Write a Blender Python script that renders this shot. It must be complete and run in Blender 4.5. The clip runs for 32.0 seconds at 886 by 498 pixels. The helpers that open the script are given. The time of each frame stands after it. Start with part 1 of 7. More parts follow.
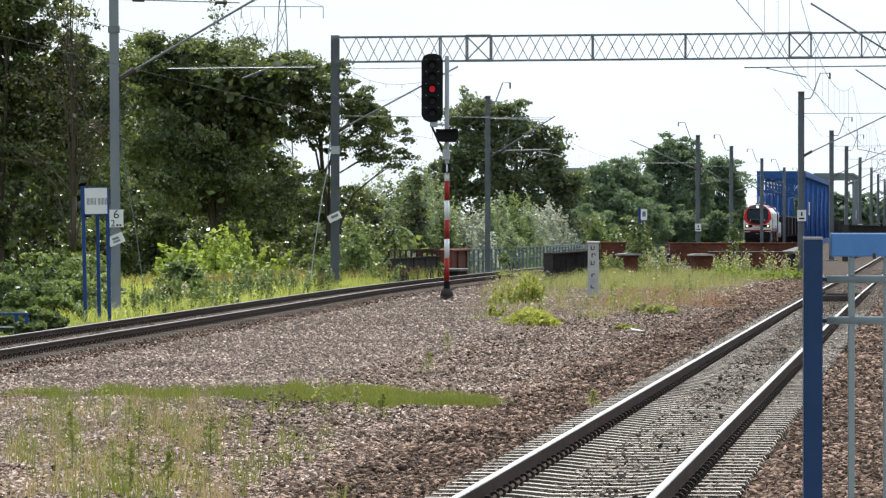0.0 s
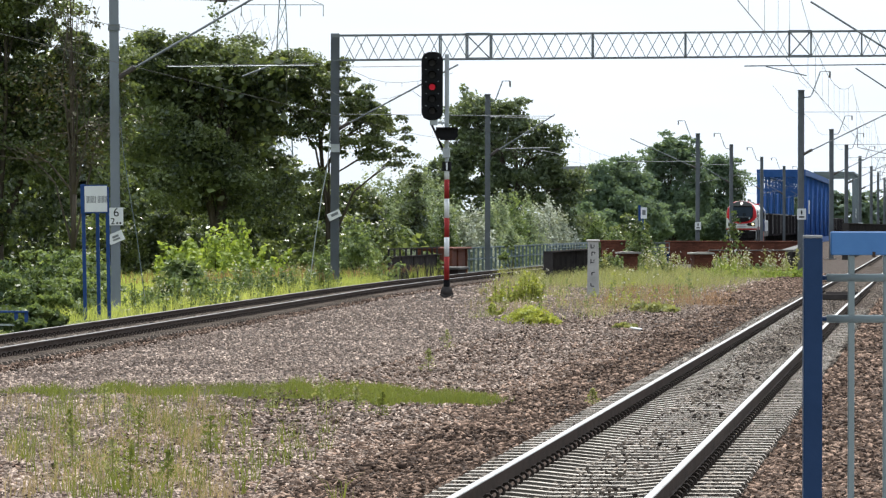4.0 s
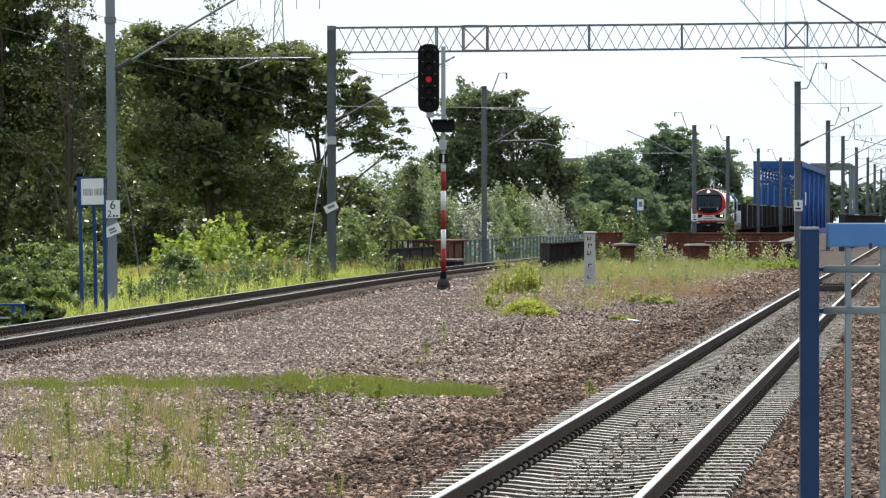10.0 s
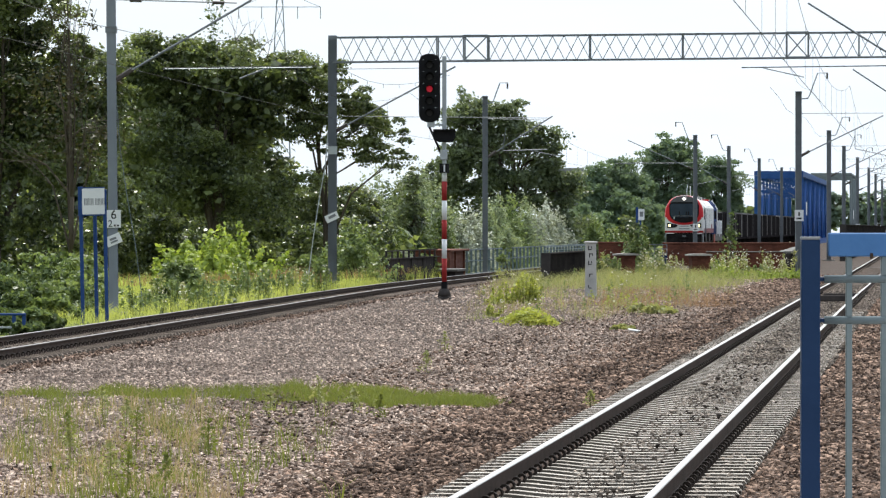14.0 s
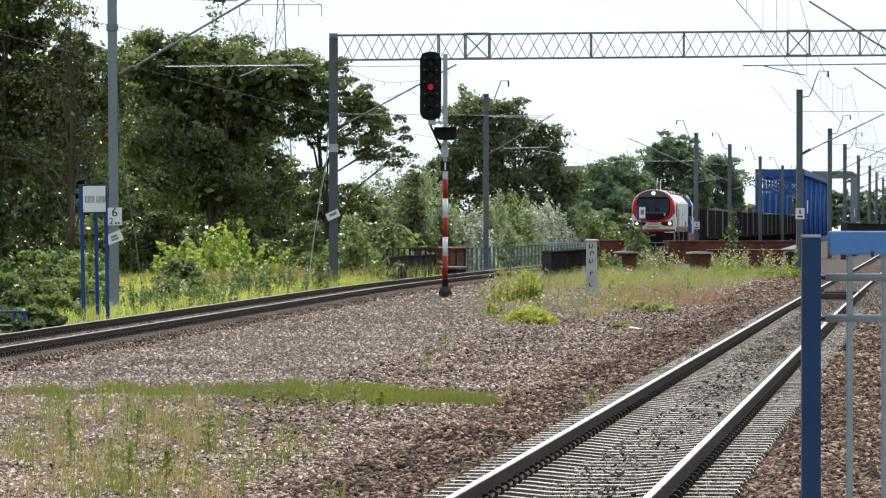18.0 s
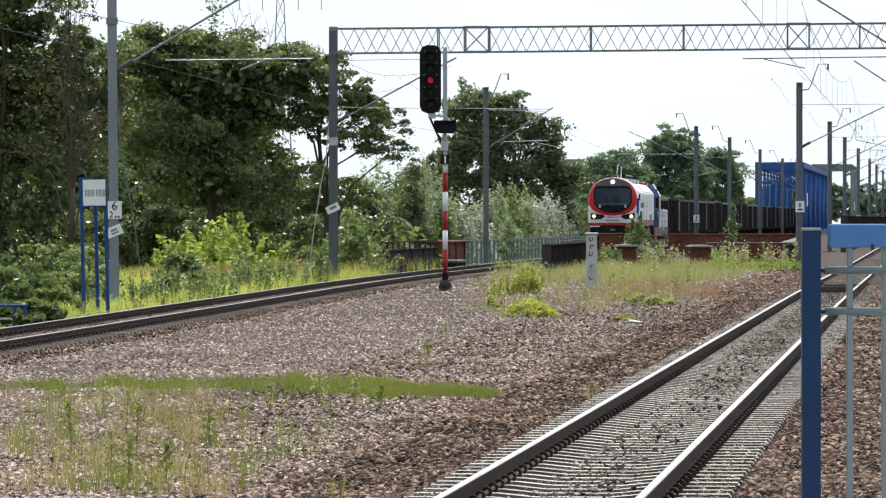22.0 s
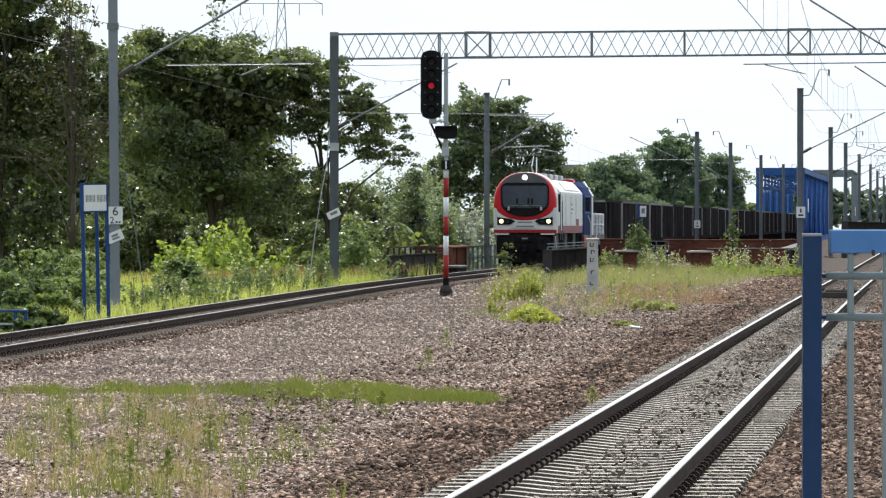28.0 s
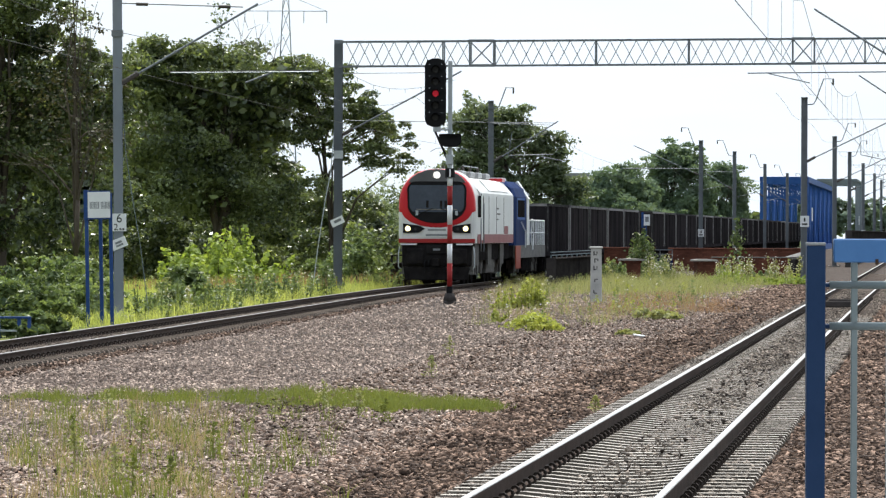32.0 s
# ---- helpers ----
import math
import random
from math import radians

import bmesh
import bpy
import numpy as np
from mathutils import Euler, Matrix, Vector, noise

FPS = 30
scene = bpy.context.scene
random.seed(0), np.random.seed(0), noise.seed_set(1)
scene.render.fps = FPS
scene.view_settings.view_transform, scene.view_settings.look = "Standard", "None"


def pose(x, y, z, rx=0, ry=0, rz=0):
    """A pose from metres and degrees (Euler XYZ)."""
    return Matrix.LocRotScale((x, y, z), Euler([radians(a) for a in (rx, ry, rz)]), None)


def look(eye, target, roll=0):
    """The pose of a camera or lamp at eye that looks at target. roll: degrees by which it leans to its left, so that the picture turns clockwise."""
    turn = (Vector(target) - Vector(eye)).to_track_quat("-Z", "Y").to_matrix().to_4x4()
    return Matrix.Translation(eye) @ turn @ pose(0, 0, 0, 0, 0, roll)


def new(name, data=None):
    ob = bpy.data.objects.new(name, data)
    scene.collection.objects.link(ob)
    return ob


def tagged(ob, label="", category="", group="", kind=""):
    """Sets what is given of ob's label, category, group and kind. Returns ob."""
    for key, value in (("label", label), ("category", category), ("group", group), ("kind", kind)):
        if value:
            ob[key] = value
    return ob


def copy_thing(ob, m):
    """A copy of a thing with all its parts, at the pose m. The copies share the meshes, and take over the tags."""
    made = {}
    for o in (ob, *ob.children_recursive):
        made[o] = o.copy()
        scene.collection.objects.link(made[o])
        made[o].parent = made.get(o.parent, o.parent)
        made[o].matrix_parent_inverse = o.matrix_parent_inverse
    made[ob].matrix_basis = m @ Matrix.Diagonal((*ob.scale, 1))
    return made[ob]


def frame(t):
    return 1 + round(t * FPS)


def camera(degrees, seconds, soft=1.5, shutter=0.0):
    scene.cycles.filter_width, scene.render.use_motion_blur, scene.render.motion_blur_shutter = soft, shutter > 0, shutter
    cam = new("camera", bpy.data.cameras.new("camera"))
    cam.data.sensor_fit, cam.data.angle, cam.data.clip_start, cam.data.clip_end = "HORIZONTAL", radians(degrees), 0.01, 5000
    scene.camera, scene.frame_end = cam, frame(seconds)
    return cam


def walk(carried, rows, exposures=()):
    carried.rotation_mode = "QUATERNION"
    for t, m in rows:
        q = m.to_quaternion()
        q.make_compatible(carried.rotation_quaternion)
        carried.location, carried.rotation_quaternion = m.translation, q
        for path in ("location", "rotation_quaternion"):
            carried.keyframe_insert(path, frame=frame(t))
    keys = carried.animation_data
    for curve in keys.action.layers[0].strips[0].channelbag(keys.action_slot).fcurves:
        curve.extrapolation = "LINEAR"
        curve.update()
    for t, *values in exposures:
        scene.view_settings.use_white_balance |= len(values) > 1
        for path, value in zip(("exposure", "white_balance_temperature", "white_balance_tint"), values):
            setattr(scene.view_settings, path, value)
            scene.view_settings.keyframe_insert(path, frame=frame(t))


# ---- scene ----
cam = camera(10.18, 32.0, soft=1.3)
EYE = Vector((0, 0, 2.08))
# seconds, aim to the side and up in metres at 1000 m, roll
PATH = [
    (0, -0.34, -4.44, 0.038), (0.5, -0.36, -4.58, 0.031), (1, -0.37, -4.42, 0.024), (1.5, -0.35, -4.67, 0.079),
    (2, -0.46, -4.05, 0.072), (2.5, -0.34, -4.44, 0.038), (3, -0.38, -4.58, 0.063), (3.5, -0.38, -4.82, 0.07),
    (5.5, -0.04, -3.62, 0.115), (6, 0.18, -2.7, 0.038), (6.5, 0.3, -2.34, 0.089), (7, 0.48, -3.48, 0.115),
    (7.5, 0.55, -4.66, 0.075), (8, 0.5, -5.15, 0.059), (8.5, 0.42, -5.47, 0.037), (9, 0.36, -5.95, 0.049),
    (9.5, 0.37, -6.06, 0.006), (10, 0.35, -6.38, -0.014), (10.5, 0.17, -6.5, 0), (11, 0.17, -6.67, -0.002),
    (11.5, 0.18, -6.54, 0.028), (12, 0, -6.5, 0.001), (12.5, 0.07, -5.12, 0.031), (13, 0.18, -4.81, 0.006),
    (13.5, -0, -5.3, -0.022), (14, 0.17, -4.41, -0), (14.5, -0, -4.94, -0.011), (16.5, 0.08, -6.22, 0.083),
    (17, -0.05, -5.45, 0.07), (17.5, -0.05, -4.87, 0.076), (18, -0.01, -4.84, 0.044), (18.5, -0.06, -5.12, 0.041),
    (19, -0, -5.45, 0), (19.5, 0.04, -5.64, 0.022), (20, 0.03, -5.78, -0.023), (20.5, 0.17, -5.8, 0.001),
    (21, 0.11, -6.16, 0.017), (21.5, 0, -6.32, 0.001), (22, -0, -6.18, -0.011), (22.5, 0, -5.98, 0.001),
    (23, -0, -5.99, -0.016), (23.5, -0.08, -5.74, 0.075), (24, -0.13, -5.79, 0.048), (24.5, -0.13, -5.84, 0.052),
    (25, -0.17, -6.33, 0.003), (25.5, -0.16, -5.8, 0.007), (27.5, -0.33, -4.76, 0.005), (28, -0.17, -5.08, 0.012),
    (28.5, -0.35, -5.63, -0.002), (29, -0.44, -6.16, 0.033), (29.5, -0.34, -5.97, 0.021), (30, -0.49, -5.11, 0.163),
    (30.5, -0.71, -4.13, 0.2), (31, -0.74, -3.66, 0.215), (31.5, -0.73, -3.81, 0.181), (32, -0.92, -3.48, 0.187),
]
walk(cam, [(t, look(EYE, (sx, 1000, 2.08 + sz), r)) for t, sx, sz, r in PATH])

# ---- light ----
SUN_AZ, SUN_EL = radians(3), radians(62)      # azimuth to the right of the view axis
world = bpy.data.worlds.new("sky")
scene.world = world
world.use_nodes = True
wn, wl = world.node_tree.nodes, world.node_tree.links
wn.clear()
w_out, w_bg, w_sky = wn.new("ShaderNodeOutputWorld"), wn.new("ShaderNodeBackground"), wn.new("ShaderNodeTexSky")
w_sky.sky_type, w_sky.sun_disc = "NISHITA", False
w_sky.sun_elevation, w_sky.sun_rotation = SUN_EL, SUN_AZ
w_sky.air_density, w_sky.dust_density, w_sky.ozone_density = 1.0, 2.5, 1.0
w_tc, w_map, w_noise, w_ramp, w_mix = (wn.new("ShaderNodeTexCoord"), wn.new("ShaderNodeMapping"), wn.new("ShaderNodeTexNoise"),
                                       wn.new("ShaderNodeValToRGB"), wn.new("ShaderNodeMixRGB"))
w_map.inputs["Scale"].default_value = (1.5, 1.5, 9.0)
w_noise.inputs["Scale"].default_value, w_noise.inputs["Detail"].default_value = 2.2, 6
w_ramp.color_ramp.elements[0].position, w_ramp.color_ramp.elements[1].position = 0.3, 0.62
w_ramp.color_ramp.elements[0].color, w_ramp.color_ramp.elements[1].color = (0.66, 0.66, 0.66, 1), (1.0, 1.0, 1.0, 1)
w_mix.inputs[2].default_value = (9.9, 11.1, 12.4, 1)
wl.new(w_tc.outputs["Generated"], w_map.inputs[0])
wl.new(w_map.outputs[0], w_noise.inputs["Vector"])
wl.new(w_noise.outputs["Fac"], w_ramp.inputs[0])
w_dot, w_fall, w_cover = wn.new("ShaderNodeVectorMath"), wn.new("ShaderNodeMapRange"), wn.new("ShaderNodeMath")
w_dot.operation, w_cover.operation, w_fall.interpolation_type = "DOT_PRODUCT", "MULTIPLY", "SMOOTHSTEP"
w_dot.inputs[1].default_value = (math.sin(SUN_AZ) * math.cos(SUN_EL), math.cos(SUN_AZ) * math.cos(SUN_EL), math.sin(SUN_EL))
w_fall.inputs["From Min"].default_value, w_fall.inputs["From Max"].default_value = -0.75, 0.55
w_fall.inputs["To Min"].default_value, w_fall.inputs["To Max"].default_value = 0.3, 1.0
wl.new(w_tc.outputs["Generated"], w_dot.inputs[0])
wl.new(w_dot.outputs["Value"], w_fall.inputs["Value"])
wl.new(w_ramp.outputs[0], w_cover.inputs[0])
wl.new(w_fall.outputs[0], w_cover.inputs[1])
wl.new(w_cover.outputs[0], w_mix.inputs[0])
wl.new(w_sky.outputs[0], w_mix.inputs[1])
wl.new(w_mix.outputs[0], w_bg.inputs[0])
wl.new(w_bg.outputs[0], w_out.inputs[0])
w_bg.inputs[1].default_value = 0.095
sun_data = bpy.data.lights.new("sun", "SUN")
sun_data.energy, sun_data.angle, sun_data.color = 5.0, radians(0.6), (1.0, 0.965, 0.915)
sun = new("sun", sun_data)
sun.matrix_world = look((0, 0, 60), (-60 * math.sin(SUN_AZ) * math.cos(SUN_EL), -60 * math.cos(SUN_AZ) * math.cos(SUN_EL),
                                     60 - 60 * math.sin(SUN_EL)))
scene.view_settings.exposure = 0.2

# ---- materials ----
def material(name, dark, light, rough=0.7, metal=0.0, scale=4.0, bump=0.0, bump_scale=40.0, through_light=0.0, per_object=0.0,
             per_island=0.0, stretch=(1, 1, 1), spec=0.22):
    """Two-tone noise at two scales, fine relief; optional variation by object or island and light through leaves."""
    m = bpy.data.materials.new(name)
    m.use_nodes = True
    n, l = m.node_tree.nodes, m.node_tree.links
    p = n["Principled BSDF"]
    p.inputs["Roughness"].default_value, p.inputs["Metallic"].default_value = rough, metal
    p.inputs["Specular IOR Level"].default_value = spec
    tc, mp = n.new("ShaderNodeTexCoord"), n.new("ShaderNodeMapping")
    mp.inputs["Scale"].default_value = stretch
    l.new(tc.outputs["Object"], mp.inputs[0])
    big, fine, add, ramp = n.new("ShaderNodeTexNoise"), n.new("ShaderNodeTexNoise"), n.new("ShaderNodeMath"), n.new("ShaderNodeMixRGB")
    big.inputs["Scale"].default_value, big.inputs["Detail"].default_value = scale, 5
    fine.inputs["Scale"].default_value, fine.inputs["Detail"].default_value = scale * 7.3, 3
    for x in (big, fine):
        l.new(mp.outputs[0], x.inputs["Vector"])
    add.operation = "MULTIPLY_ADD"
    add.inputs[1].default_value = 0.45
    sub = n.new("ShaderNodeMath")
    sub.operation = "MULTIPLY_ADD"
    sub.inputs[1].default_value, sub.inputs[2].default_value = 1.5, -0.6
    l.new(fine.outputs["Fac"], add.inputs[0])
    l.new(big.outputs["Fac"], sub.inputs[0])
    l.new(sub.outputs[0], add.inputs[2])
    value = add.outputs[0]
    for amount, node, out in ((per_object, "ShaderNodeObjectInfo", "Random"), (per_island, "ShaderNodeNewGeometry", "Random Per Island")):
        if amount:
            info, shift = n.new(node), n.new("ShaderNodeMath")
            shift.operation = "MULTIPLY_ADD"
            shift.inputs[1].default_value = amount
            l.new(info.outputs[out], shift.inputs[0])
            l.new(value, shift.inputs[2])
            value = shift.outputs[0]
            less = n.new("ShaderNodeMath")
            less.inputs[1].default_value = -amount / 2
            l.new(value, less.inputs[0])
            value = less.outputs[0]
    clamp = n.new("ShaderNodeClamp")
    l.new(value, clamp.inputs[0])
    ramp.inputs[1].default_value, ramp.inputs[2].default_value = (*dark, 1), (*light, 1)
    l.new(clamp.outputs[0], ramp.inputs[0])
    l.new(ramp.outputs[0], p.inputs["Base Color"])
    if bump:
        bn, b = n.new("ShaderNodeTexNoise"), n.new("ShaderNodeBump")
        bn.inputs["Scale"].default_value, bn.inputs["Detail"].default_value = bump_scale, 3
        l.new(mp.outputs[0], bn.inputs["Vector"])
        b.inputs["Strength"].default_value, b.inputs["Distance"].default_value = bump, 0.02
        l.new(bn.outputs["Fac"], b.inputs["Height"])
        l.new(b.outputs[0], p.inputs["Normal"])
    if through_light:
        tr, mix = n.new("ShaderNodeBsdfTranslucent"), n.new("ShaderNodeMixShader")
        warm = n.new("ShaderNodeMixRGB")
        warm.blend_type = "MULTIPLY"
        warm.inputs[0].default_value, warm.inputs[2].default_value = 1.0, (1.5, 1.45, 0.78, 1)
        l.new(ramp.outputs[0], warm.inputs[1])
        l.new(warm.outputs[0], tr.inputs[0])
        mix.inputs[0].default_value = through_light
        l.new(p.outputs[0], mix.inputs[1])
        l.new(tr.outputs[0], mix.inputs[2])
        l.new(mix.outputs[0], n["Material Output"].inputs[0])
    return m


def glow(name, colour, strength):
    m = bpy.data.materials.new(name)
    m.use_nodes = True
    p = m.node_tree.nodes["Principled BSDF"]
    p.inputs["Base Color"].default_value = (*colour, 1)
    p.inputs["Emission Color"].default_value = (*colour, 1)
    p.inputs["Emission Strength"].default_value = strength
    return m


def brick_material():
    m = material("brick", (0.10, 0.035, 0.022), (0.24, 0.085, 0.05), 0.85, scale=1.2, bump=0.3)
    n, l = m.node_tree.nodes, m.node_tree.links
    p = n["Principled BSDF"]
    tc, mp, bt, mx = n.new("ShaderNodeTexCoord"), n.new("ShaderNodeMapping"), n.new("ShaderNodeTexBrick"), n.new("ShaderNodeMixRGB")
    mp.inputs["Rotation"].default_value = (radians(90), 0, 0)
    l.new(tc.outputs["Object"], mp.inputs[0])
    l.new(mp.outputs[0], bt.inputs["Vector"])
    bt.inputs["Scale"].default_value = 1.0
    bt.inputs["Brick Width"].default_value, bt.inputs["Row Height"].default_value, bt.inputs["Mortar Size"].default_value = 0.26, 0.077, 0.008
    bt.inputs["Color1"].default_value, bt.inputs["Color2"].default_value = (1, 1, 1, 1), (0.6, 0.6, 0.6, 1)
    bt.inputs["Mortar"].default_value = (0.55, 0.6, 0.62, 1)
    mx.blend_type = "MULTIPLY"
    mx.inputs[0].default_value = 1
    old = p.inputs["Base Color"].links[0].from_socket
    l.new(old, mx.inputs[1])
    l.new(bt.outputs["Color"], mx.inputs[2])
    l.new(mx.outputs[0], p.inputs["Base Color"])
    return m


STONE_RUST = material("rusty_ballast_stone", (0.052, 0.035, 0.027), (0.335, 0.229, 0.171), 0.9, scale=0.3, per_island=1.1, spec=0.15)
STONE = material("ballast_stone", (0.205, 0.156, 0.128), (0.55, 0.435, 0.36), 0.9, scale=0.3, per_island=0.9, spec=0.2)
TRACK_STONE = material("dusty_track_stone", (0.045, 0.037, 0.031), (0.28, 0.235, 0.195), 0.9, scale=0.3, per_island=1.2, spec=0.15)
# Ground under the stones is coloured near black, as shade in their gaps.
GAP_GRAVEL = material("gap_shade_gravel", (0.026, 0.019, 0.015), (0.10, 0.075, 0.06), 0.95, scale=3.0, bump=1.0, bump_scale=16, spec=0.2)
SOIL = material("meadow_soil", (0.07, 0.09, 0.02), (0.17, 0.19, 0.05), 0.95, scale=0.6, bump=0.6, bump_scale=8, spec=0.1)
RAIL_TOP = material("polished_rail", (0.30, 0.295, 0.285), (0.46, 0.45, 0.435), 0.42, 1.0, scale=2)
RAIL_DULL = material("worn_rail_top", (0.16, 0.15, 0.14), (0.34, 0.32, 0.31), 0.5, 0.6, scale=2)
RAIL_RUST = material("rusty_rail", (0.034, 0.023, 0.018), (0.085, 0.058, 0.044), 0.8, scale=3, bump=0.2, spec=0.1)
CLIP = material("rusty_clip", (0.014, 0.011, 0.009), (0.04, 0.03, 0.025), 0.7, scale=12, spec=0.1)
CONCRETE = material("sleeper_concrete", (0.28, 0.255, 0.225), (0.54, 0.50, 0.445), 0.9, scale=2.5, bump=0.3, per_object=0.6, spec=0.2)
DUSTY_CONCRETE = material("dust_brown_concrete", (0.15, 0.12, 0.10), (0.29, 0.235, 0.20), 0.95, scale=2.5, bump=0.3, per_object=0.5, spec=0.05)
# Dusty brown of the sleeper sides, darkened to put their shade into the colour.
SLEEPER_SIDE_SHADE = material("dusty_shade_concrete", (0.10, 0.086, 0.07), (0.24, 0.205, 0.17), 0.95, scale=3, bump=0.4, per_object=0.4, spec=0.1)
CAST = material("pale_concrete", (0.36, 0.35, 0.33), (0.62, 0.60, 0.56), 0.9, scale=2.5, bump=0.3, spec=0.2)
STEEL = material("grey_painted_steel", (0.14, 0.155, 0.17), (0.23, 0.25, 0.27), 0.55, 0.2, scale=1.5, bump=0.1)
GREY_POST = material("blue_grey_paint", (0.165, 0.185, 0.215), (0.25, 0.275, 0.31), 0.5, 0.1, scale=1.2, bump=0.08, stretch=(1, 1, 0.25))
GALV = material("galvanised_steel", (0.36, 0.39, 0.41), (0.52, 0.55, 0.57), 0.5, 0.4, scale=2)
RAILING = material("railing_teal_grey", (0.10, 0.135, 0.15), (0.19, 0.235, 0.25), 0.6, scale=2, spec=0.15)
DARKSTEEL = material("dark_girder_steel", (0.034, 0.032, 0.032), (0.095, 0.084, 0.078), 0.75, scale=1.5, bump=0.2, spec=0.0)
WIRE = material("overhead_wire", (0.065, 0.058, 0.052), (0.13, 0.12, 0.11), 0.6, 0.3, scale=1)
INSUL = material("brown_insulator", (0.05, 0.043, 0.04), (0.09, 0.078, 0.072), 0.35, scale=3)
BLACK = material("matt_black", (0.007, 0.007, 0.008), (0.016, 0.016, 0.018), 0.6, scale=3, spec=0.1)
LENS = material("dark_lens", (0.02, 0.02, 0.022), (0.07, 0.068, 0.068), 0.2, scale=5, spec=0.1)
RED = material("signal_red", (0.26, 0.018, 0.018), (0.35, 0.032, 0.03), 0.55, scale=2)
WHITE = material("white_enamel", (0.66, 0.67, 0.68), (0.80, 0.81, 0.81), 0.5, scale=2)
BLUE = material("sign_blue", (0.012, 0.045, 0.16), (0.025, 0.07, 0.22), 0.5, scale=2)
NAVY = material("fence_navy", (0.010, 0.027, 0.070), (0.017, 0.040, 0.096), 0.45, scale=3, bump=0.05, spec=0.1)
FENCE_GREY = material("fence_grey", (0.13, 0.165, 0.175), (0.19, 0.225, 0.235), 0.4, 0.2, scale=3, bump=0.05)
PALEBLUE = material("fence_blue", (0.045, 0.13, 0.30), (0.065, 0.165, 0.36), 0.45, scale=3, bump=0.05)
TRUSSBLUE = material("truss_blue", (0.02, 0.065, 0.22), (0.05, 0.13, 0.36), 0.6, scale=0.5, spec=0.1)
BRICK = brick_material()
INK = material("black_ink", (0.012, 0.012, 0.013), (0.03, 0.03, 0.03), 0.6)
GREYINK = material("faded_ink", (0.16, 0.17, 0.18), (0.26, 0.27, 0.28), 0.6)
BARK = material("bark", (0.045, 0.036, 0.028), (0.13, 0.105, 0.08), 0.9, scale=3, bump=0.8, bump_scale=12, stretch=(1, 1, 0.3))
LEAF = material("leaf_green", (0.042, 0.070, 0.030), (0.205, 0.262, 0.105), 0.45, scale=0.5, through_light=0.3, per_island=0.6, spec=0.3)
LEAF_DARK = material("leaf_dark", (0.028, 0.047, 0.025), (0.275, 0.33, 0.135), 0.38, scale=0.5, through_light=0.42, per_island=0.55, spec=0.8)
LEAF_LIGHT = material("leaf_bright", (0.088, 0.132, 0.054), (0.30, 0.365, 0.165), 0.45, scale=0.8, through_light=0.38, per_island=0.7, spec=0.35)
LEAF_YELLOW = material("leaf_yellow_green", (0.19, 0.26, 0.055), (0.42, 0.49, 0.14), 0.5, scale=0.8, through_light=0.45, per_island=0.5)
LEAF_WILLOW = material("leaf_willow", (0.16, 0.205, 0.125), (0.44, 0.50, 0.33), 0.5, scale=0.6, through_light=0.3, per_island=0.7)
LEAF_SILVER = material("leaf_silver", (0.28, 0.31, 0.245), (0.68, 0.70, 0.63), 0.5, scale=0.6, through_light=0.14, per_island=0.8)
LEAF_BROWN = material("leaf_dry", (0.035, 0.036, 0.02), (0.10, 0.09, 0.048), 0.7, scale=0.5, through_light=0.2, per_island=0.6)
GRASS = material("grass_green", (0.25, 0.30, 0.085), (0.60, 0.63, 0.25), 0.6, scale=0.28, through_light=0.5, per_island=0.6)
# Distance haze is put into this base colour: paler, bluer leaves.
LEAF_FAR_HAZE = material("leaf_distant_haze", (0.122, 0.178, 0.136), (0.19, 0.25, 0.168), 0.65, scale=0.15, through_light=0.4, per_island=0.25)
# Leaf green greyed to carry some haze of the distance in its colour.
LEAF_MID_HAZE = material("leaf_mid_haze", (0.052, 0.075, 0.052), (0.245, 0.30, 0.17), 0.45, scale=0.4, through_light=0.4, per_island=0.5, spec=0.5)
LEAF_GOLD = material("leaf_golden_green", (0.24, 0.275, 0.065), (0.50, 0.52, 0.16), 0.5, scale=0.8, through_light=0.45, per_island=0.5)
GRASS_PALE = material("grass_pale", (0.215, 0.23, 0.10), (0.45, 0.455, 0.245), 0.7, scale=0.4, through_light=0.35, per_island=0.7)
GRASS_MOSS = material("moss_green", (0.135, 0.165, 0.042), (0.25, 0.275, 0.075), 0.7, scale=0.5, through_light=0.3, per_island=0.6)
GRASS_DRY = material("grass_dry", (0.28, 0.215, 0.135), (0.50, 0.40, 0.27), 0.7, scale=0.3, through_light=0.3, per_island=0.6)
SEED = material("rusty_seed_heads", (0.28, 0.16, 0.10), (0.50, 0.31, 0.19), 0.8, scale=1, per_island=0.5, through_light=0.2)
PETAL = material("white_petal", (0.55, 0.53, 0.55), (0.8, 0.78, 0.8), 0.6, scale=1, through_light=0.3)
LOCO_WHITE = material("loco_white", (0.54, 0.545, 0.53), (0.71, 0.71, 0.69), 0.4, scale=0.7)
LOCO_RED = material("loco_red", (0.48, 0.018, 0.026), (0.60, 0.036, 0.045), 0.3, scale=0.7)
LOCO_PINK = material("dusty_red_band", (0.20, 0.055, 0.055), (0.30, 0.095, 0.095), 0.55, scale=1.5)
LOCO_GREY = material("loco_roof_grey", (0.2, 0.2, 0.205), (0.34, 0.34, 0.345), 0.3, scale=1)
LOCO_BROW = material("loco_brow_grey", (0.085, 0.085, 0.09), (0.15, 0.15, 0.155), 0.35, scale=1)
LOCO_DARK = material("underframe_dark", (0.009, 0.0085, 0.009), (0.034, 0.031, 0.03), 0.8, scale=3, bump=0.3, spec=0.0)
LOCO_DUST = material("bogie_dusty_grey", (0.09, 0.088, 0.082), (0.21, 0.20, 0.185), 0.85, scale=3, bump=0.3)
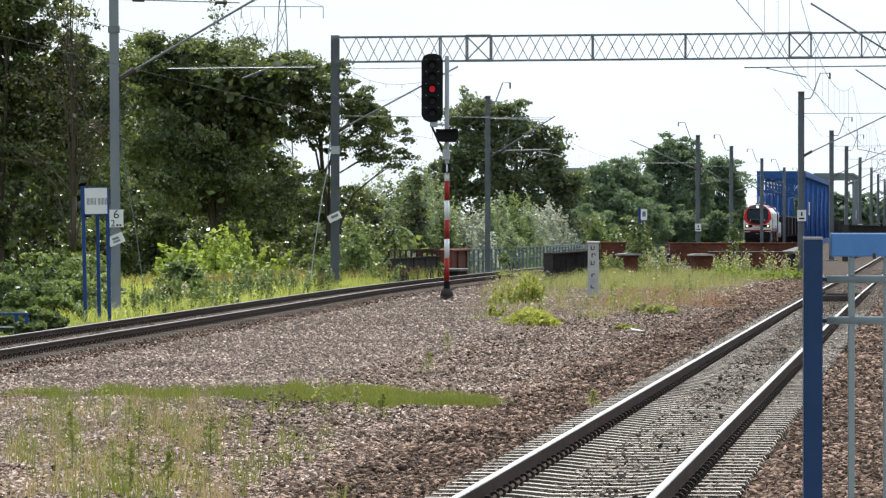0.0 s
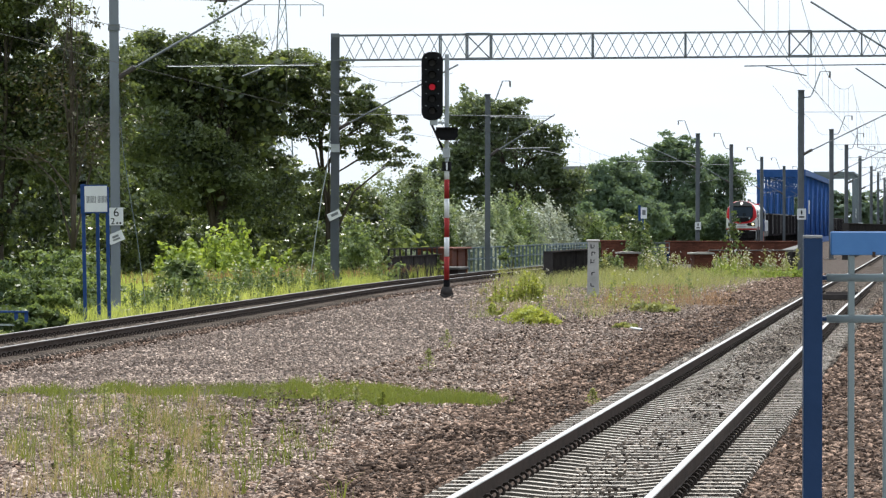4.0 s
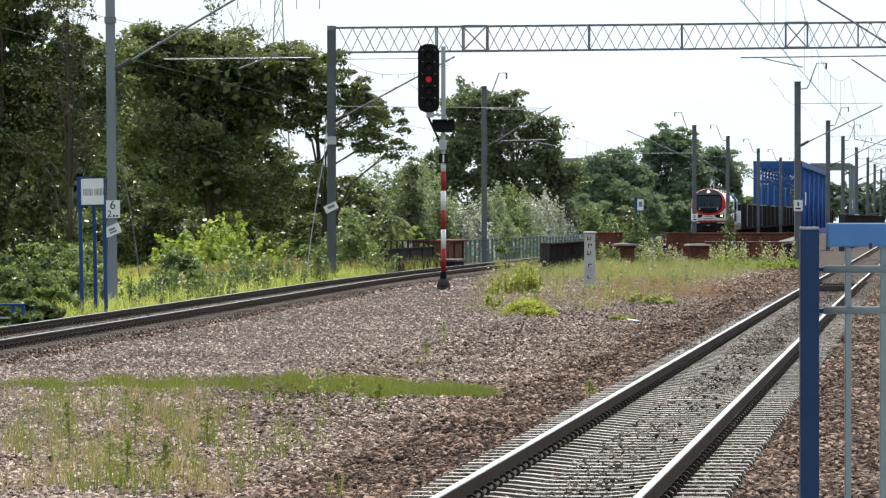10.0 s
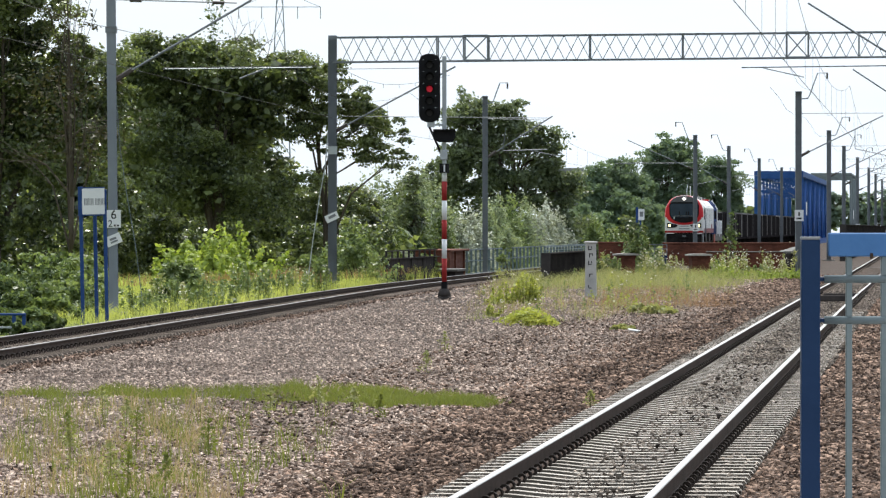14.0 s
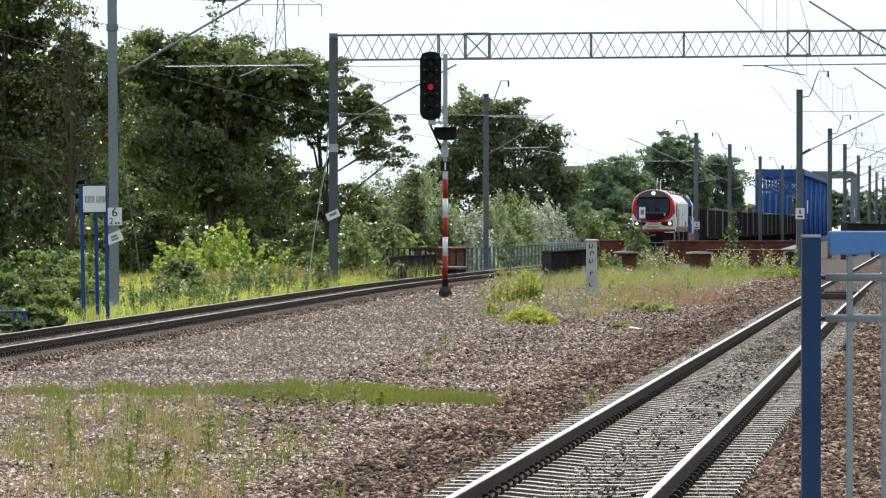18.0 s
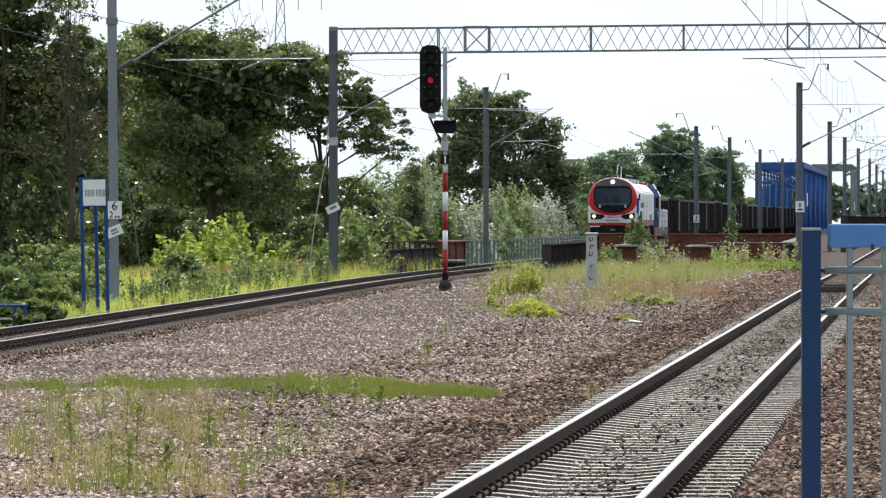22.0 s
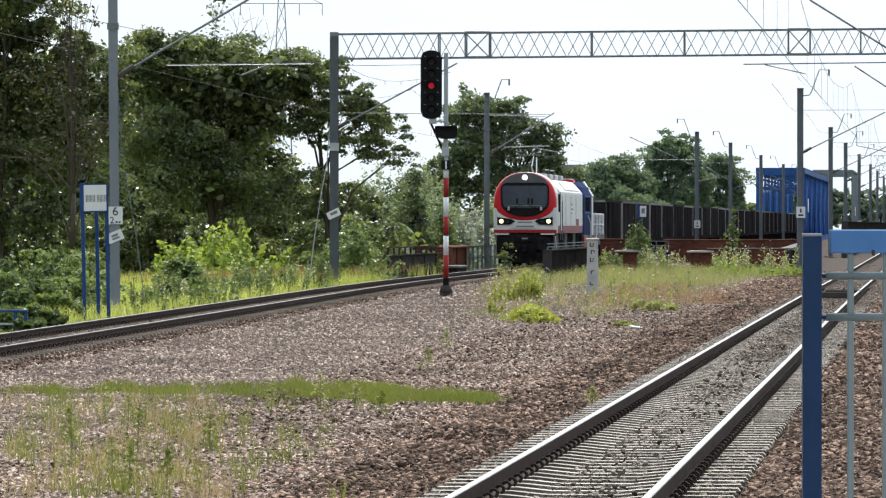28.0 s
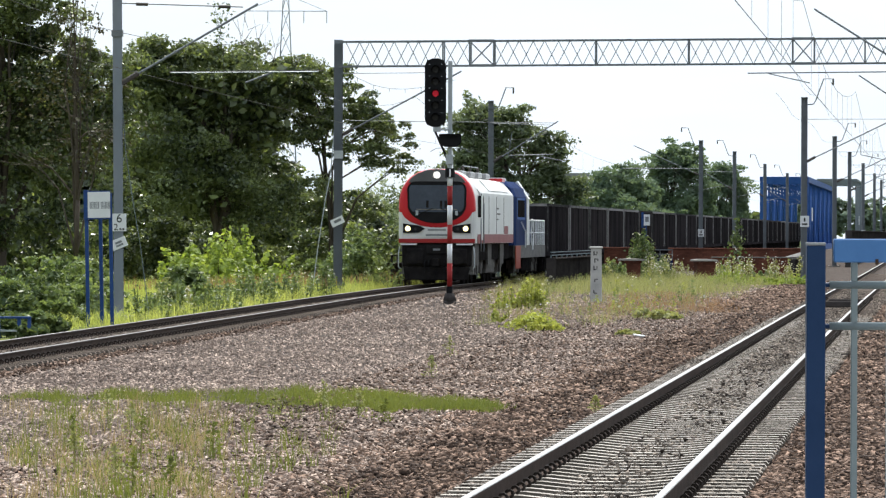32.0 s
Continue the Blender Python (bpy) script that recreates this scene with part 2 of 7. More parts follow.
BOGIE = material("bogie_grime", (0.035, 0.033, 0.031), (0.15, 0.143, 0.132), 0.85, scale=5, bump=0.4, stretch=(1, 1, 0.4))
LOCO_BLUE = material("loco_blue", (0.008, 0.020, 0.075), (0.016, 0.036, 0.12), 0.65, scale=0.7, spec=0.03)
LOCO_ORANGE = material("buffer_beam_red", (0.26, 0.045, 0.025), (0.38, 0.075, 0.04), 0.6, scale=2)
SCREEN = material("windscreen_glass", (0.022, 0.032, 0.050), (0.045, 0.062, 0.090), 0.06, scale=1.6, spec=0.6)
WAGON = material("wagon_black_brown", (0.015, 0.0135, 0.015), (0.052, 0.046, 0.047), 0.8, scale=1.0, bump=0.2, per_object=0.5, stretch=(1, 1, 0.3), spec=0.0)
WAGON_RIB = material("wagon_rib", (0.045, 0.043, 0.043), (0.32, 0.305, 0.30), 0.8, scale=2, per_object=1.0, spec=0.0)
HEAD_LAMP = glow("lit_headlamp", (1.0, 0.86, 0.42), 1.9)
TOP_LAMP = glow("lit_top_lamp", (1.0, 0.97, 0.9), 1.2)
RED_LAMP = glow("lit_red_signal", (0.75, 0.012, 0.04), 0.2)
# Grey of the far steelwork, with the haze of distance mixed into it.
HAZE_GREY = material("far_haze_steel", (0.13, 0.16, 0.18), (0.22, 0.25, 0.27), 0.8, scale=0.3)

# ---- helpers ----
def rand(a, b):
    return random.uniform(a, b)


def mesh_ob(name, verts, faces, mat, parent=None, smooth=False):
    me = bpy.data.meshes.new(name)
    me.from_pydata([tuple(v) for v in verts], [], faces)
    me.materials.append(mat)
    if smooth:
        me.polygons.foreach_set("use_smooth", [True] * len(me.polygons))
    me.update()
    ob = new(name, me)
    ob.parent = parent
    return ob


def part(name, bm, mat, parent=None, label="", bevel=0.0, smooth=False):
    if bevel:
        bmesh.ops.bevel(bm, geom=bm.edges[:], offset=bevel, segments=1, affect="EDGES", clamp_overlap=True)
    me = bpy.data.meshes.new(name)
    bmesh.ops.recalc_face_normals(bm, faces=bm.faces[:])
    if smooth:
        for f in bm.faces:
            f.smooth = True
    bm.to_mesh(me)
    bm.free()
    me.materials.append(mat)
    ob = new(name, me)
    ob.parent = parent
    if label:
        ob["label"] = label
    return ob


def base(name, x, y, z=0.0, rz=0.0, **tags):
    ob = new(name)
    ob.empty_display_size = 0.2
    ob.matrix_basis = pose(x, y, z, 0, 0, rz)
    return tagged(ob, **tags)


def box(x0, x1, y0, y1, z0, z1, bm=None):
    bm = bm or bmesh.new()
    m = Matrix.Translation(((x0 + x1) / 2, (y0 + y1) / 2, (z0 + z1) / 2)) @ Matrix.Diagonal((abs(x1 - x0), abs(y1 - y0), abs(z1 - z0), 1))
    bmesh.ops.create_cube(bm, size=1, matrix=m)
    return bm


def rod(p, q, r, n=6, r2=None, bm=None):
    bm = bm or bmesh.new()
    p, q = Vector(p), Vector(q)
    m = Matrix.Translation((p + q) / 2) @ (q - p).to_track_quat("Z", "Y").to_matrix().to_4x4()
    bmesh.ops.create_cone(bm, cap_ends=True, segments=n, radius1=r, radius2=r if r2 is None else r2, depth=(q - p).length, matrix=m)
    return bm


def bar(p, q, w, h, bm=None):
    """A straight bar of rectangular section from p to q."""
    bm = bm or bmesh.new()
    p, q = Vector(p), Vector(q)
    m = Matrix.Translation((p + q) / 2) @ (q - p).to_track_quat("Y", "Z").to_matrix().to_4x4() @ Matrix.Diagonal((w, (q - p).length, h, 1))
    bmesh.ops.create_cube(bm, size=1, matrix=m)
    return bm


def strung(points, r, n=4, bm=None):
    """One bent tube through the points."""
    bm = bm or bmesh.new()
    pts = [Vector(p) for p in points]
    rings = []
    for k, p in enumerate(pts):
        d = (pts[min(k + 1, len(pts) - 1)] - pts[max(k - 1, 0)]).normalized()
        u = d.orthogonal().normalized() if not rings else (side - d * side.dot(d)).normalized()
        side, w = u, d.cross(u)
        rings.append([bm.verts.new(p + (u * math.cos(2 * math.pi * i / n) + w * math.sin(2 * math.pi * i / n)) * r) for i in range(n)])
    for a, b in zip(rings, rings[1:]):
        for i in range(n):
            bm.faces.new((a[i], a[(i + 1) % n], b[(i + 1) % n], b[i]))
    bm.faces.new(rings[0][::-1])
    bm.faces.new(rings[-1])
    return bm


def extrude_outline(outline, y0, y1, bm=None):
    """A closed outline in x, z drawn out from y0 to y1."""
    bm = bm or bmesh.new()
    a = [bm.verts.new((x, y0, z)) for x, z in outline]
    b = [bm.verts.new((x, y1, z)) for x, z in outline]
    bm.faces.new(a)
    bm.faces.new(b[::-1])
    for i in range(len(a)):
        j = (i + 1) % len(a)
        bm.faces.new((a[j], a[i], b[i], b[j]))
    return bm


def round_rect(cx, cz, w, h, r, n=6):
    pts = []
    for sx, sz, a0 in ((1, 1, 0), (-1, 1, 90), (-1, -1, 180), (1, -1, 270)):
        for k in range(n + 1):
            a = radians(a0 + 90 * k / n)
            pts.append((cx + sx * (w / 2 - r) + r * math.cos(a), cz + sz * (h / 2 - r) + r * math.sin(a)))
    return pts


def fast_mesh(name, verts, quads, mat, parent=None):
    """One mesh from arrays: verts (n, 3), faces (m, k)."""
    me = bpy.data.meshes.new(name)
    k = quads.shape[1]
    me.vertices.add(len(verts))
    me.vertices.foreach_set("co", verts.astype(np.float32).ravel())
    me.loops.add(quads.size)
    me.loops.foreach_set("vertex_index", quads.astype(np.int32).ravel())
    me.polygons.add(len(quads))
    me.polygons.foreach_set("loop_start", np.arange(0, quads.size, k, dtype=np.int32))
    me.update(calc_edges=True)
    me.validate()
    me.materials.append(mat)
    ob = new(name, me)
    ob.parent = parent
    return ob


rng = np.random.default_rng(5)


def leaf_mesh(name, centres, size, mat, parent=None, upright=0.3, facing=None):
    """Diamond leaves round the centres, each folded a little, drooping over their clump's outside."""
    n = len(centres)
    a = rng.normal(size=(n, 3))
    a[:, 2] *= 0.7
    a /= np.linalg.norm(a, axis=1)[:, None]
    up = rng.normal(size=(n, 3)) + np.array((0, 0, upright))
    if facing is not None:
        up = up * 0.45 + facing
        up /= np.linalg.norm(up, axis=1)[:, None] + 1e-6
        a -= up * (a * up).sum(1)[:, None] * 0.85
        a /= np.linalg.norm(a, axis=1)[:, None] + 1e-6
    b = np.cross(a, up)
    b /= np.linalg.norm(b, axis=1)[:, None] + 1e-6
    c = np.cross(a, b)
    s = (size * rng.uniform(0.45, 1.6, n))[:, None]
    v = np.stack([centres - a * s * 0.5, centres + b * s * 0.32 + c * s * 0.08, centres + a * s * 0.5, centres - b * s * 0.32 + c * s * 0.08], 1)
    return fast_mesh(name, v.reshape(-1, 3), np.arange(4 * n).reshape(n, 4), mat, parent)


def blade_mesh(name, roots, height, width, mat, parent=None, lean=0.35):
    """Grass blades: a two-piece bent blade from each root."""
    n = len(roots)
    h = (height * rng.uniform(0.45, 1.15, n))[:, None]
    t = rng.uniform(0, 2 * np.pi, n)
    d = np.stack([np.cos(t), np.sin(t), np.zeros(n)], 1)
    t2 = rng.uniform(-1.0, 1.0, n)
    side = np.stack([np.cos(t2), np.sin(t2), np.zeros(n)], 1) * width * rng.uniform(0.6, 1.3, n)[:, None]
    l1, l2 = (rng.uniform(0, lean, n) * 0.35)[:, None] * h, (rng.uniform(0, lean, n))[:, None] * h
    up = np.array((0, 0, 1.0))
    mid = roots + d * l1 + up * h * 0.6
    tip = roots + d * (l1 + l2) + up * h
    v = np.stack([roots - side / 2, roots + side / 2, mid + side * 0.4, tip, mid - side * 0.4], 1).reshape(-1, 3)
    q = np.arange(5 * n).reshape(n, 5)[:, [0, 1, 2, 0, 2, 4, 4, 2, 3]]
    return fast_mesh(name, v, q.reshape(-1, 3), mat, parent)


# ---- plan ----
NEAR_SLOPE, FAR_SLOPE = 0.098, 0.0995


def near_x(y):
    """Middle of the platform track: a slight bend before the bridge."""
    u = np.clip((y - 120.0) / 110.0, 0.0, 1.0)
    return -2.885 + NEAR_SLOPE * y - 0.00095 * y * (1 - u * u * (3 - 2 * u))


def far_x(y):
    """Middle of the train's track: straight, then a bend to the side."""
    if y >= 205:
        return -19.82 + FAR_SLOPE * y
    x, s = -19.82 + FAR_SLOPE * 205, FAR_SLOPE
    k = 205.0
    while k > y:
        step = min(1.0, k - y)
        s = max(0.066, FAR_SLOPE - (205 - k) * 0.00065)
        x -= s * step
        k -= step
    return x


FAR_TABLE = [far_x(y) for y in range(0, 206)]


def far_xs(y):
    y = np.asarray(y, dtype=float)
    return np.where(y >= 205, -19.82 + FAR_SLOPE * y, np.interp(y, np.arange(206), FAR_TABLE))

# ---- ground ----
def ground_sheet():
    ys = [-800, -200, -40, 0, 20, 30] + list(range(36, 260, 4)) + [270, 290, 320, 360, 420, 500, 620, 800, 1100, 1600, 2600, 4600]
    verts, faces, kinds = [], [], []
    for y in ys:
        f, n = float(far_xs(max(y, 0))), near_x(y)
        inner = [f + 2.6 + (n - 2.6 - f - 2.6) * k / 10 for k in range(11)]
        xs = [-4000, -600, -120, f - 40, f - 16, f - 8, f - 4.5, f - 2.6] + inner + [n + 2.6, n + 6, n + 9, n + 14, n + 40, 700, 4000]
        zs = [-6, -6, -5, -3.2, -1.2, -0.55, -0.35, -0.26] + [-0.25] * 11 + [-0.25, -0.26, -0.3, -0.45, -1.5, -6, -6]
        for i, (x, z) in enumerate(zip(xs, zs)):
            bumpy = 0.008 * noise.noise((x * 0.15, y * 0.1, 0)) if 7 < i < 22 else 0.0
            verts.append((x, y, z + (bumpy if 8 < i < 18 else 0)))
    w = len(xs)
    for r in range(len(ys) - 1):
        for c in range(w - 1):
            a = r * w + c
            faces.append((a, a + 1, a + w + 1, a + w))
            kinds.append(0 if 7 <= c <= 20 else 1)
    ob = mesh_ob("ground", verts, faces, GAP_GRAVEL)
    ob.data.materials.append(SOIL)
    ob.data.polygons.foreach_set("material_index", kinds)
    tagged(ob, "reddish-grey ballast and meadow ground between the railway tracks", "ground", kind="structure")


def near_tilt():
    return -math.degrees(math.atan(NEAR_SLOPE))


FAR_TILT = -math.degrees(math.atan(FAR_SLOPE))


def rail(name, xfun, off, ys, label, shine):
    thing = base("rail", 0, 0, label=label, category="rail", group="running rails")
    sect = [(-0.075, -0.172), (0.075, -0.172), (0.075, -0.160), (0.010, -0.142), (0.010, -0.042), (0.036, -0.032), (0.036, -0.010),
            (-0.036, -0.010), (-0.036, -0.032), (-0.010, -0.042), (-0.010, -0.142), (-0.075, -0.160)]
    top = [(-0.0355, -0.0102), (0.0355, -0.0102), (0.0355, -0.004), (0.027, 0.0), (-0.027, 0.0), (-0.0355, -0.004)]
    for pname, prof, mat in (("rail_web", sect, RAIL_RUST), ("running_surface", top, shine)):
        verts, faces, k = [], [], len(prof)
        for y in ys:
            verts += [(xfun(y) + off + px, y, pz) for px, pz in prof]
        for r in range(len(ys) - 1):
            for i in range(k):
                j = (i + 1) % k
                faces.append((r * k + i, r * k + j, (r + 1) * k + j, (r + 1) * k + i))
        faces += [tuple(range(k))[::-1], tuple(range((len(ys) - 1) * k, len(ys) * k))]
        mesh_ob(pname, verts, faces, mat, thing)


def sleeper_shape(mat):
    bm = bmesh.new()
    prof = [(-1.3, -0.19), (-1.28, -0.165), (-0.6, -0.165), (-0.3, -0.195), (0.3, -0.195), (0.6, -0.165), (1.28, -0.165), (1.3, -0.19), (1.3, -0.36), (-1.3, -0.36)]
    extrude_outline(prof, -0.15, 0.15, bm)
    for v in bm.verts:
        if v.co.z > -0.2:
            v.co.y *= 0.5
    me = bpy.data.meshes.new("sleeper")
    bmesh.ops.recalc_face_normals(bm, faces=bm.faces[:])
    # faces that don't look up take the darker colour with painted-in shade
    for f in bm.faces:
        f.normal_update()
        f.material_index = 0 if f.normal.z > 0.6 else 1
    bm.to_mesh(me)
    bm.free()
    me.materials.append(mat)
    me.materials.append(SLEEPER_SIDE_SHADE)
    return me


def clip_shape():
    """A spring clip: an arched rod beside the rail foot on its shoulder."""
    bm = bmesh.new()
    ring = [(0.105 + 0.034 * math.cos(radians(a)), 0.03 * math.sin(radians(a / 2)), -0.125 + 0.034 * math.sin(radians(a))) for a in range(-60, 270, 45)]
    strung(ring, 0.014, 5, bm)
    me = bpy.data.meshes.new("rail_clip")
    bm.to_mesh(me)
    bm.free()
    me.materials.append(CLIP)
    return me


def moss_depth(x, y):
    """How far inside the low strip of grass a place on the ballast lies, in metres; negative outside."""
    at = (-6.3, -5.3, -3.7, -2.9, -2.2, -1.4, -0.6, 0.1, 0.55, 0.8)
    far = np.interp(x, at, (69.4, 70.0, 70.5, 71.8, 71.9, 71.0, 69.8, 68.4, 67.4, 65.8)) + 0.35 * np.sin(x * 5.1) + 0.3 * np.sin(x * 11.3)
    near = np.interp(x, at, (67.6, 67.4, 67.2, 66.6, 65.9, 65.1, 64.2, 63.7, 63.9, 65.2)) + 0.4 * np.sin(x * 4.3 + 2) + 0.3 * np.sin(x * 9.7)
    return np.minimum(np.minimum(y - near, far - y), (0.82 - x) * 3)


def stones(name, zones, label, mat):
    """Loose broken stones scattered over zones of (y0, y1, low edge, high edge, count, size, level)."""
    cs, ss = [], []
    for y0, y1, lo, hi, n, size, level in zones:
        u = rng.uniform(0, 1, n)
        y = 1 / (1 / y0 + u * (1 / y1 - 1 / y0))
        l, h = lo(y), hi(y)
        x = l + (h - l) * rng.uniform(0, 1, n)
        if level > -0.236 and level < -0.234:
            keep = (moss_depth(x, y) < 0.3) | (rng.uniform(0, 1, n) < 0.06)
            x, y, n = x[keep], y[keep], int(keep.sum())
        cs.append(np.stack([x, y, np.full(n, level) + rng.uniform(-0.01, 0.012, n)], 1))
        ss.append(size * rng.uniform(0.6, 1.4, n) * (y / 60) ** 0.25)
    c, s = np.concatenate(cs), np.concatenate(ss)
    n = len(c)
    # a tilted four-cornered top over a point that is sunk among the others
    turn = np.array((0, 0.5, 1, 1.5)) * np.pi + rng.uniform(-0.5, 0.5, (n, 4))
    far = rng.uniform(0.65, 1.35, (n, 4))
    top = np.stack([far * np.cos(turn) * 1.3, far * np.sin(turn) * 0.85, np.zeros((n, 4))], 2)
    lean = rng.normal(0, 0.27, (n, 1, 2))
    top[:, :, 2] = 0.2 + (top[:, :, :2] * lean).sum(2) + rng.normal(0, 0.08, (n, 4))
    foot = np.stack([rng.normal(0, 0.3, n), rng.normal(0, 0.3, n), np.full(n, -1.35)], 1)
    v = np.concatenate([top, foot[:, None]], 1)
    t = rng.uniform(0, 2 * np.pi, n)
    ct, st = np.cos(t)[:, None], np.sin(t)[:, None]
    x, y = v[:, :, 0] * ct - v[:, :, 1] * st, v[:, :, 0] * st + v[:, :, 1] * ct
    v = np.stack([x, y, v[:, :, 2]], 2) * (s * 0.5)[:, None, None] + c[:, None, :]
    tri = np.array([(0, 1, 2), (0, 2, 3), (1, 0, 4), (2, 1, 4), (3, 2, 4), (0, 3, 4)])
    f = (tri[None] + (np.arange(n) * 5)[:, None, None]).reshape(-1, 3)
    ob = fast_mesh(name, v.reshape(-1, 3), f, mat)
    tagged(ob, label, "gravel", kind="stuff")


# ---- plants ----
def crown_points(lobes, n, clump=0.55, hollow=0.55, dense=0.75):
    """Leaf places in clumps over lobes (x, y, z, rx, ry, rz)."""
    vol = np.array([l[3] * l[4] + l[4] * l[5] + l[3] * l[5] for l in lobes])
    per = max(10, int(n ** 0.5 * dense))
    m = n // per
    which = rng.choice(len(lobes), m, p=vol / vol.sum())
    L = np.array(lobes)[which]
    d = rng.normal(size=(m, 3))
    d /= np.linalg.norm(d, axis=1)[:, None]
    r = (hollow + (1 - hollow) * rng.uniform(0, 1, m) ** 0.6) * rng.uniform(0.88, 1.16, m)
    c = L[:, :3] + d * r[:, None] * L[:, 3:]
    size = np.repeat(clump * rng.uniform(0.5, 1.5, m), per)[:, None]
    off = np.clip(rng.normal(size=(m * per, 3)), -1.9, 1.9)
    flat = np.hypot(off[:, 0], off[:, 1])
    pts = np.repeat(c, per, 0) + off * size * np.array((0.7, 0.7, 0.22))
    pts[:, 2] -= 0.16 * flat ** 2 * size[:, 0]
    facing = off * np.array((0.5, 0.5, 0.35)) + np.repeat(d, per, 0) * 0.5 + np.array((0, 0, 0.8))
    return pts, facing


def bough_points(lobes, n, pad=0.6, per=230, fill=0.15):
    """Leaf places over rounded tufts that stand apart on the lobes, thick on top and thin below, and a loose filling inside."""
    area = np.array([l[3] * l[4] + l[4] * l[5] + l[3] * l[5] for l in lobes])
    m = max(4, int(n * (1 - fill) / per))
    L = np.array(lobes)[rng.choice(len(lobes), m, p=area / area.sum())]
    d = rng.normal(size=(m, 3)) + np.array((0, 0, 0.2))
    d /= np.linalg.norm(d, axis=1)[:, None]
    c = L[:, :3] + d * L[:, 3:] * rng.uniform(0.6, 1.06, m)[:, None]
    k = m * per
    e = rng.normal(size=(k, 3))
    e[:, 2] = np.where(rng.uniform(0, 1, k) < 0.72, np.abs(e[:, 2]), e[:, 2])
    e /= np.linalg.norm(e, axis=1)[:, None]
    wave = 1 + 0.3 * np.sin(e[:, 0] * 7 + np.repeat(rng.uniform(0, 6, m), per)) * np.sin(e[:, 1] * 6 + np.repeat(rng.uniform(0, 6, m), per))
    rad = np.repeat(pad * rng.uniform(0.45, 1.4, m), per) * rng.uniform(0.45, 1.0, k) ** 0.6 * wave
    pts = np.repeat(c, per, 0) + e * rad[:, None] * np.array((1, 1, 0.62)) + np.repeat(d, per, 0) * rad[:, None] * 0.15
    facing = e * 0.25 + np.array((0, 0.12, 0.15))
    k = int(n * fill)
    F = np.array(lobes)[rng.choice(len(lobes), k, p=area / area.sum())]
    e = rng.normal(size=(k, 3))
    e *= (rng.uniform(0, 1, k) ** 0.4 / np.linalg.norm(e, axis=1))[:, None]
    return np.concatenate([pts, F[:, :3] + e * F[:, 3:] * 0.85]), np.concatenate([facing, e * 0.3])


def tree(x, y, lobes, n, leaf, mat, label, trunk=0.28, clump=0.55, ground=-0.6, limbs=7, hollow=0.25, dense=0.75, sub=0, boughs=False, fill=0.15, core=0, core_leaf=0.36, core_low=4.5):
    thing = base("tree", x, y, ground, label=label, category="tree", group="trees by the line")
    top = max(l[2] for l in lobes) - ground
    bm = bmesh.new()
    spine = [Vector((0, 0, -0.3))]
    for k in range(1, 6):
        spine.append(Vector((rand(-0.18, 0.18) * k * 0.5, rand(-0.15, 0.15), top * k / 5 * 0.9)))
    for k in range(5):
        rod(spine[k], spine[k + 1], trunk * (1 - k * 0.17), 7, trunk * (1 - (k + 1) * 0.17), bm)
    part("trunk", bm, BARK, thing, smooth=True)
    for k in range(limbs):
        l = lobes[k % len(lobes)]
        s = spine[1 + k % 3]
        e = Vector((l[0] - x + rand(-0.5, 0.5) * l[3], l[1] - y + rand(-0.4, 0.4) * l[4], l[2] - ground + rand(-0.3, 0.5) * l[5]))
        m = s.lerp(e, 0.5) + Vector((rand(-0.3, 0.3) - 0.2 * (e.x - s.x), rand(-0.3, 0.3), 0.1 * (e - s).length))
        b = rod(s, m, trunk * 0.42, 6, trunk * 0.25)
        rod(m, e, trunk * 0.25, 5, trunk * 0.06, b)
        for q in range(3):
            rod(m.lerp(e, 0.3 * q), e + Vector((rand(-1, 1) * l[3] * 0.5, rand(-1, 1) * l[4] * 0.5, rand(-0.3, 0.6) * l[5])), trunk * 0.09, 4, 0.01, b)
        part("limb", b, BARK, thing)
    # large leaves added inside the crown keep light from passing through
    if core:
        L = np.array([l for l in lobes if l[2] > core_low])
        L = L[rng.integers(0, len(L), core)]
        e = rng.normal(size=(core, 3))
        e *= (rng.uniform(0, 0.72, core) / np.linalg.norm(e, axis=1))[:, None]
        leaf_mesh("inner_foliage", L[:, :3] + e * L[:, 3:] - np.array((x, y, ground)), core_leaf, mat, thing)["label"] = "oversized leaves added inside the crown to block light"
    if sub:
        bumps = []
        for l in lobes:
            bumps.append(tuple(l[:3]) + tuple(r * 0.62 for r in l[3:]))
            for _ in range(sub):
                d = Vector(rng.normal(size=3)).normalized() * rand(0.55, 0.98)
                k = rand(0.28, 0.5)
                bumps.append((l[0] + d.x * l[3], l[1] + d.y * l[4], l[2] + d.z * l[5], l[3] * k, l[4] * k, l[5] * k * 0.8))
        lobes = bumps
    pts, facing = bough_points(lobes, n, clump, max(60, int(230 * dense)), fill) if boughs else crown_points(lobes, n, clump, hollow, dense)
    leaf_mesh("crown", pts - np.array((x, y, ground)), leaf, mat, thing, facing=facing)
    return thing


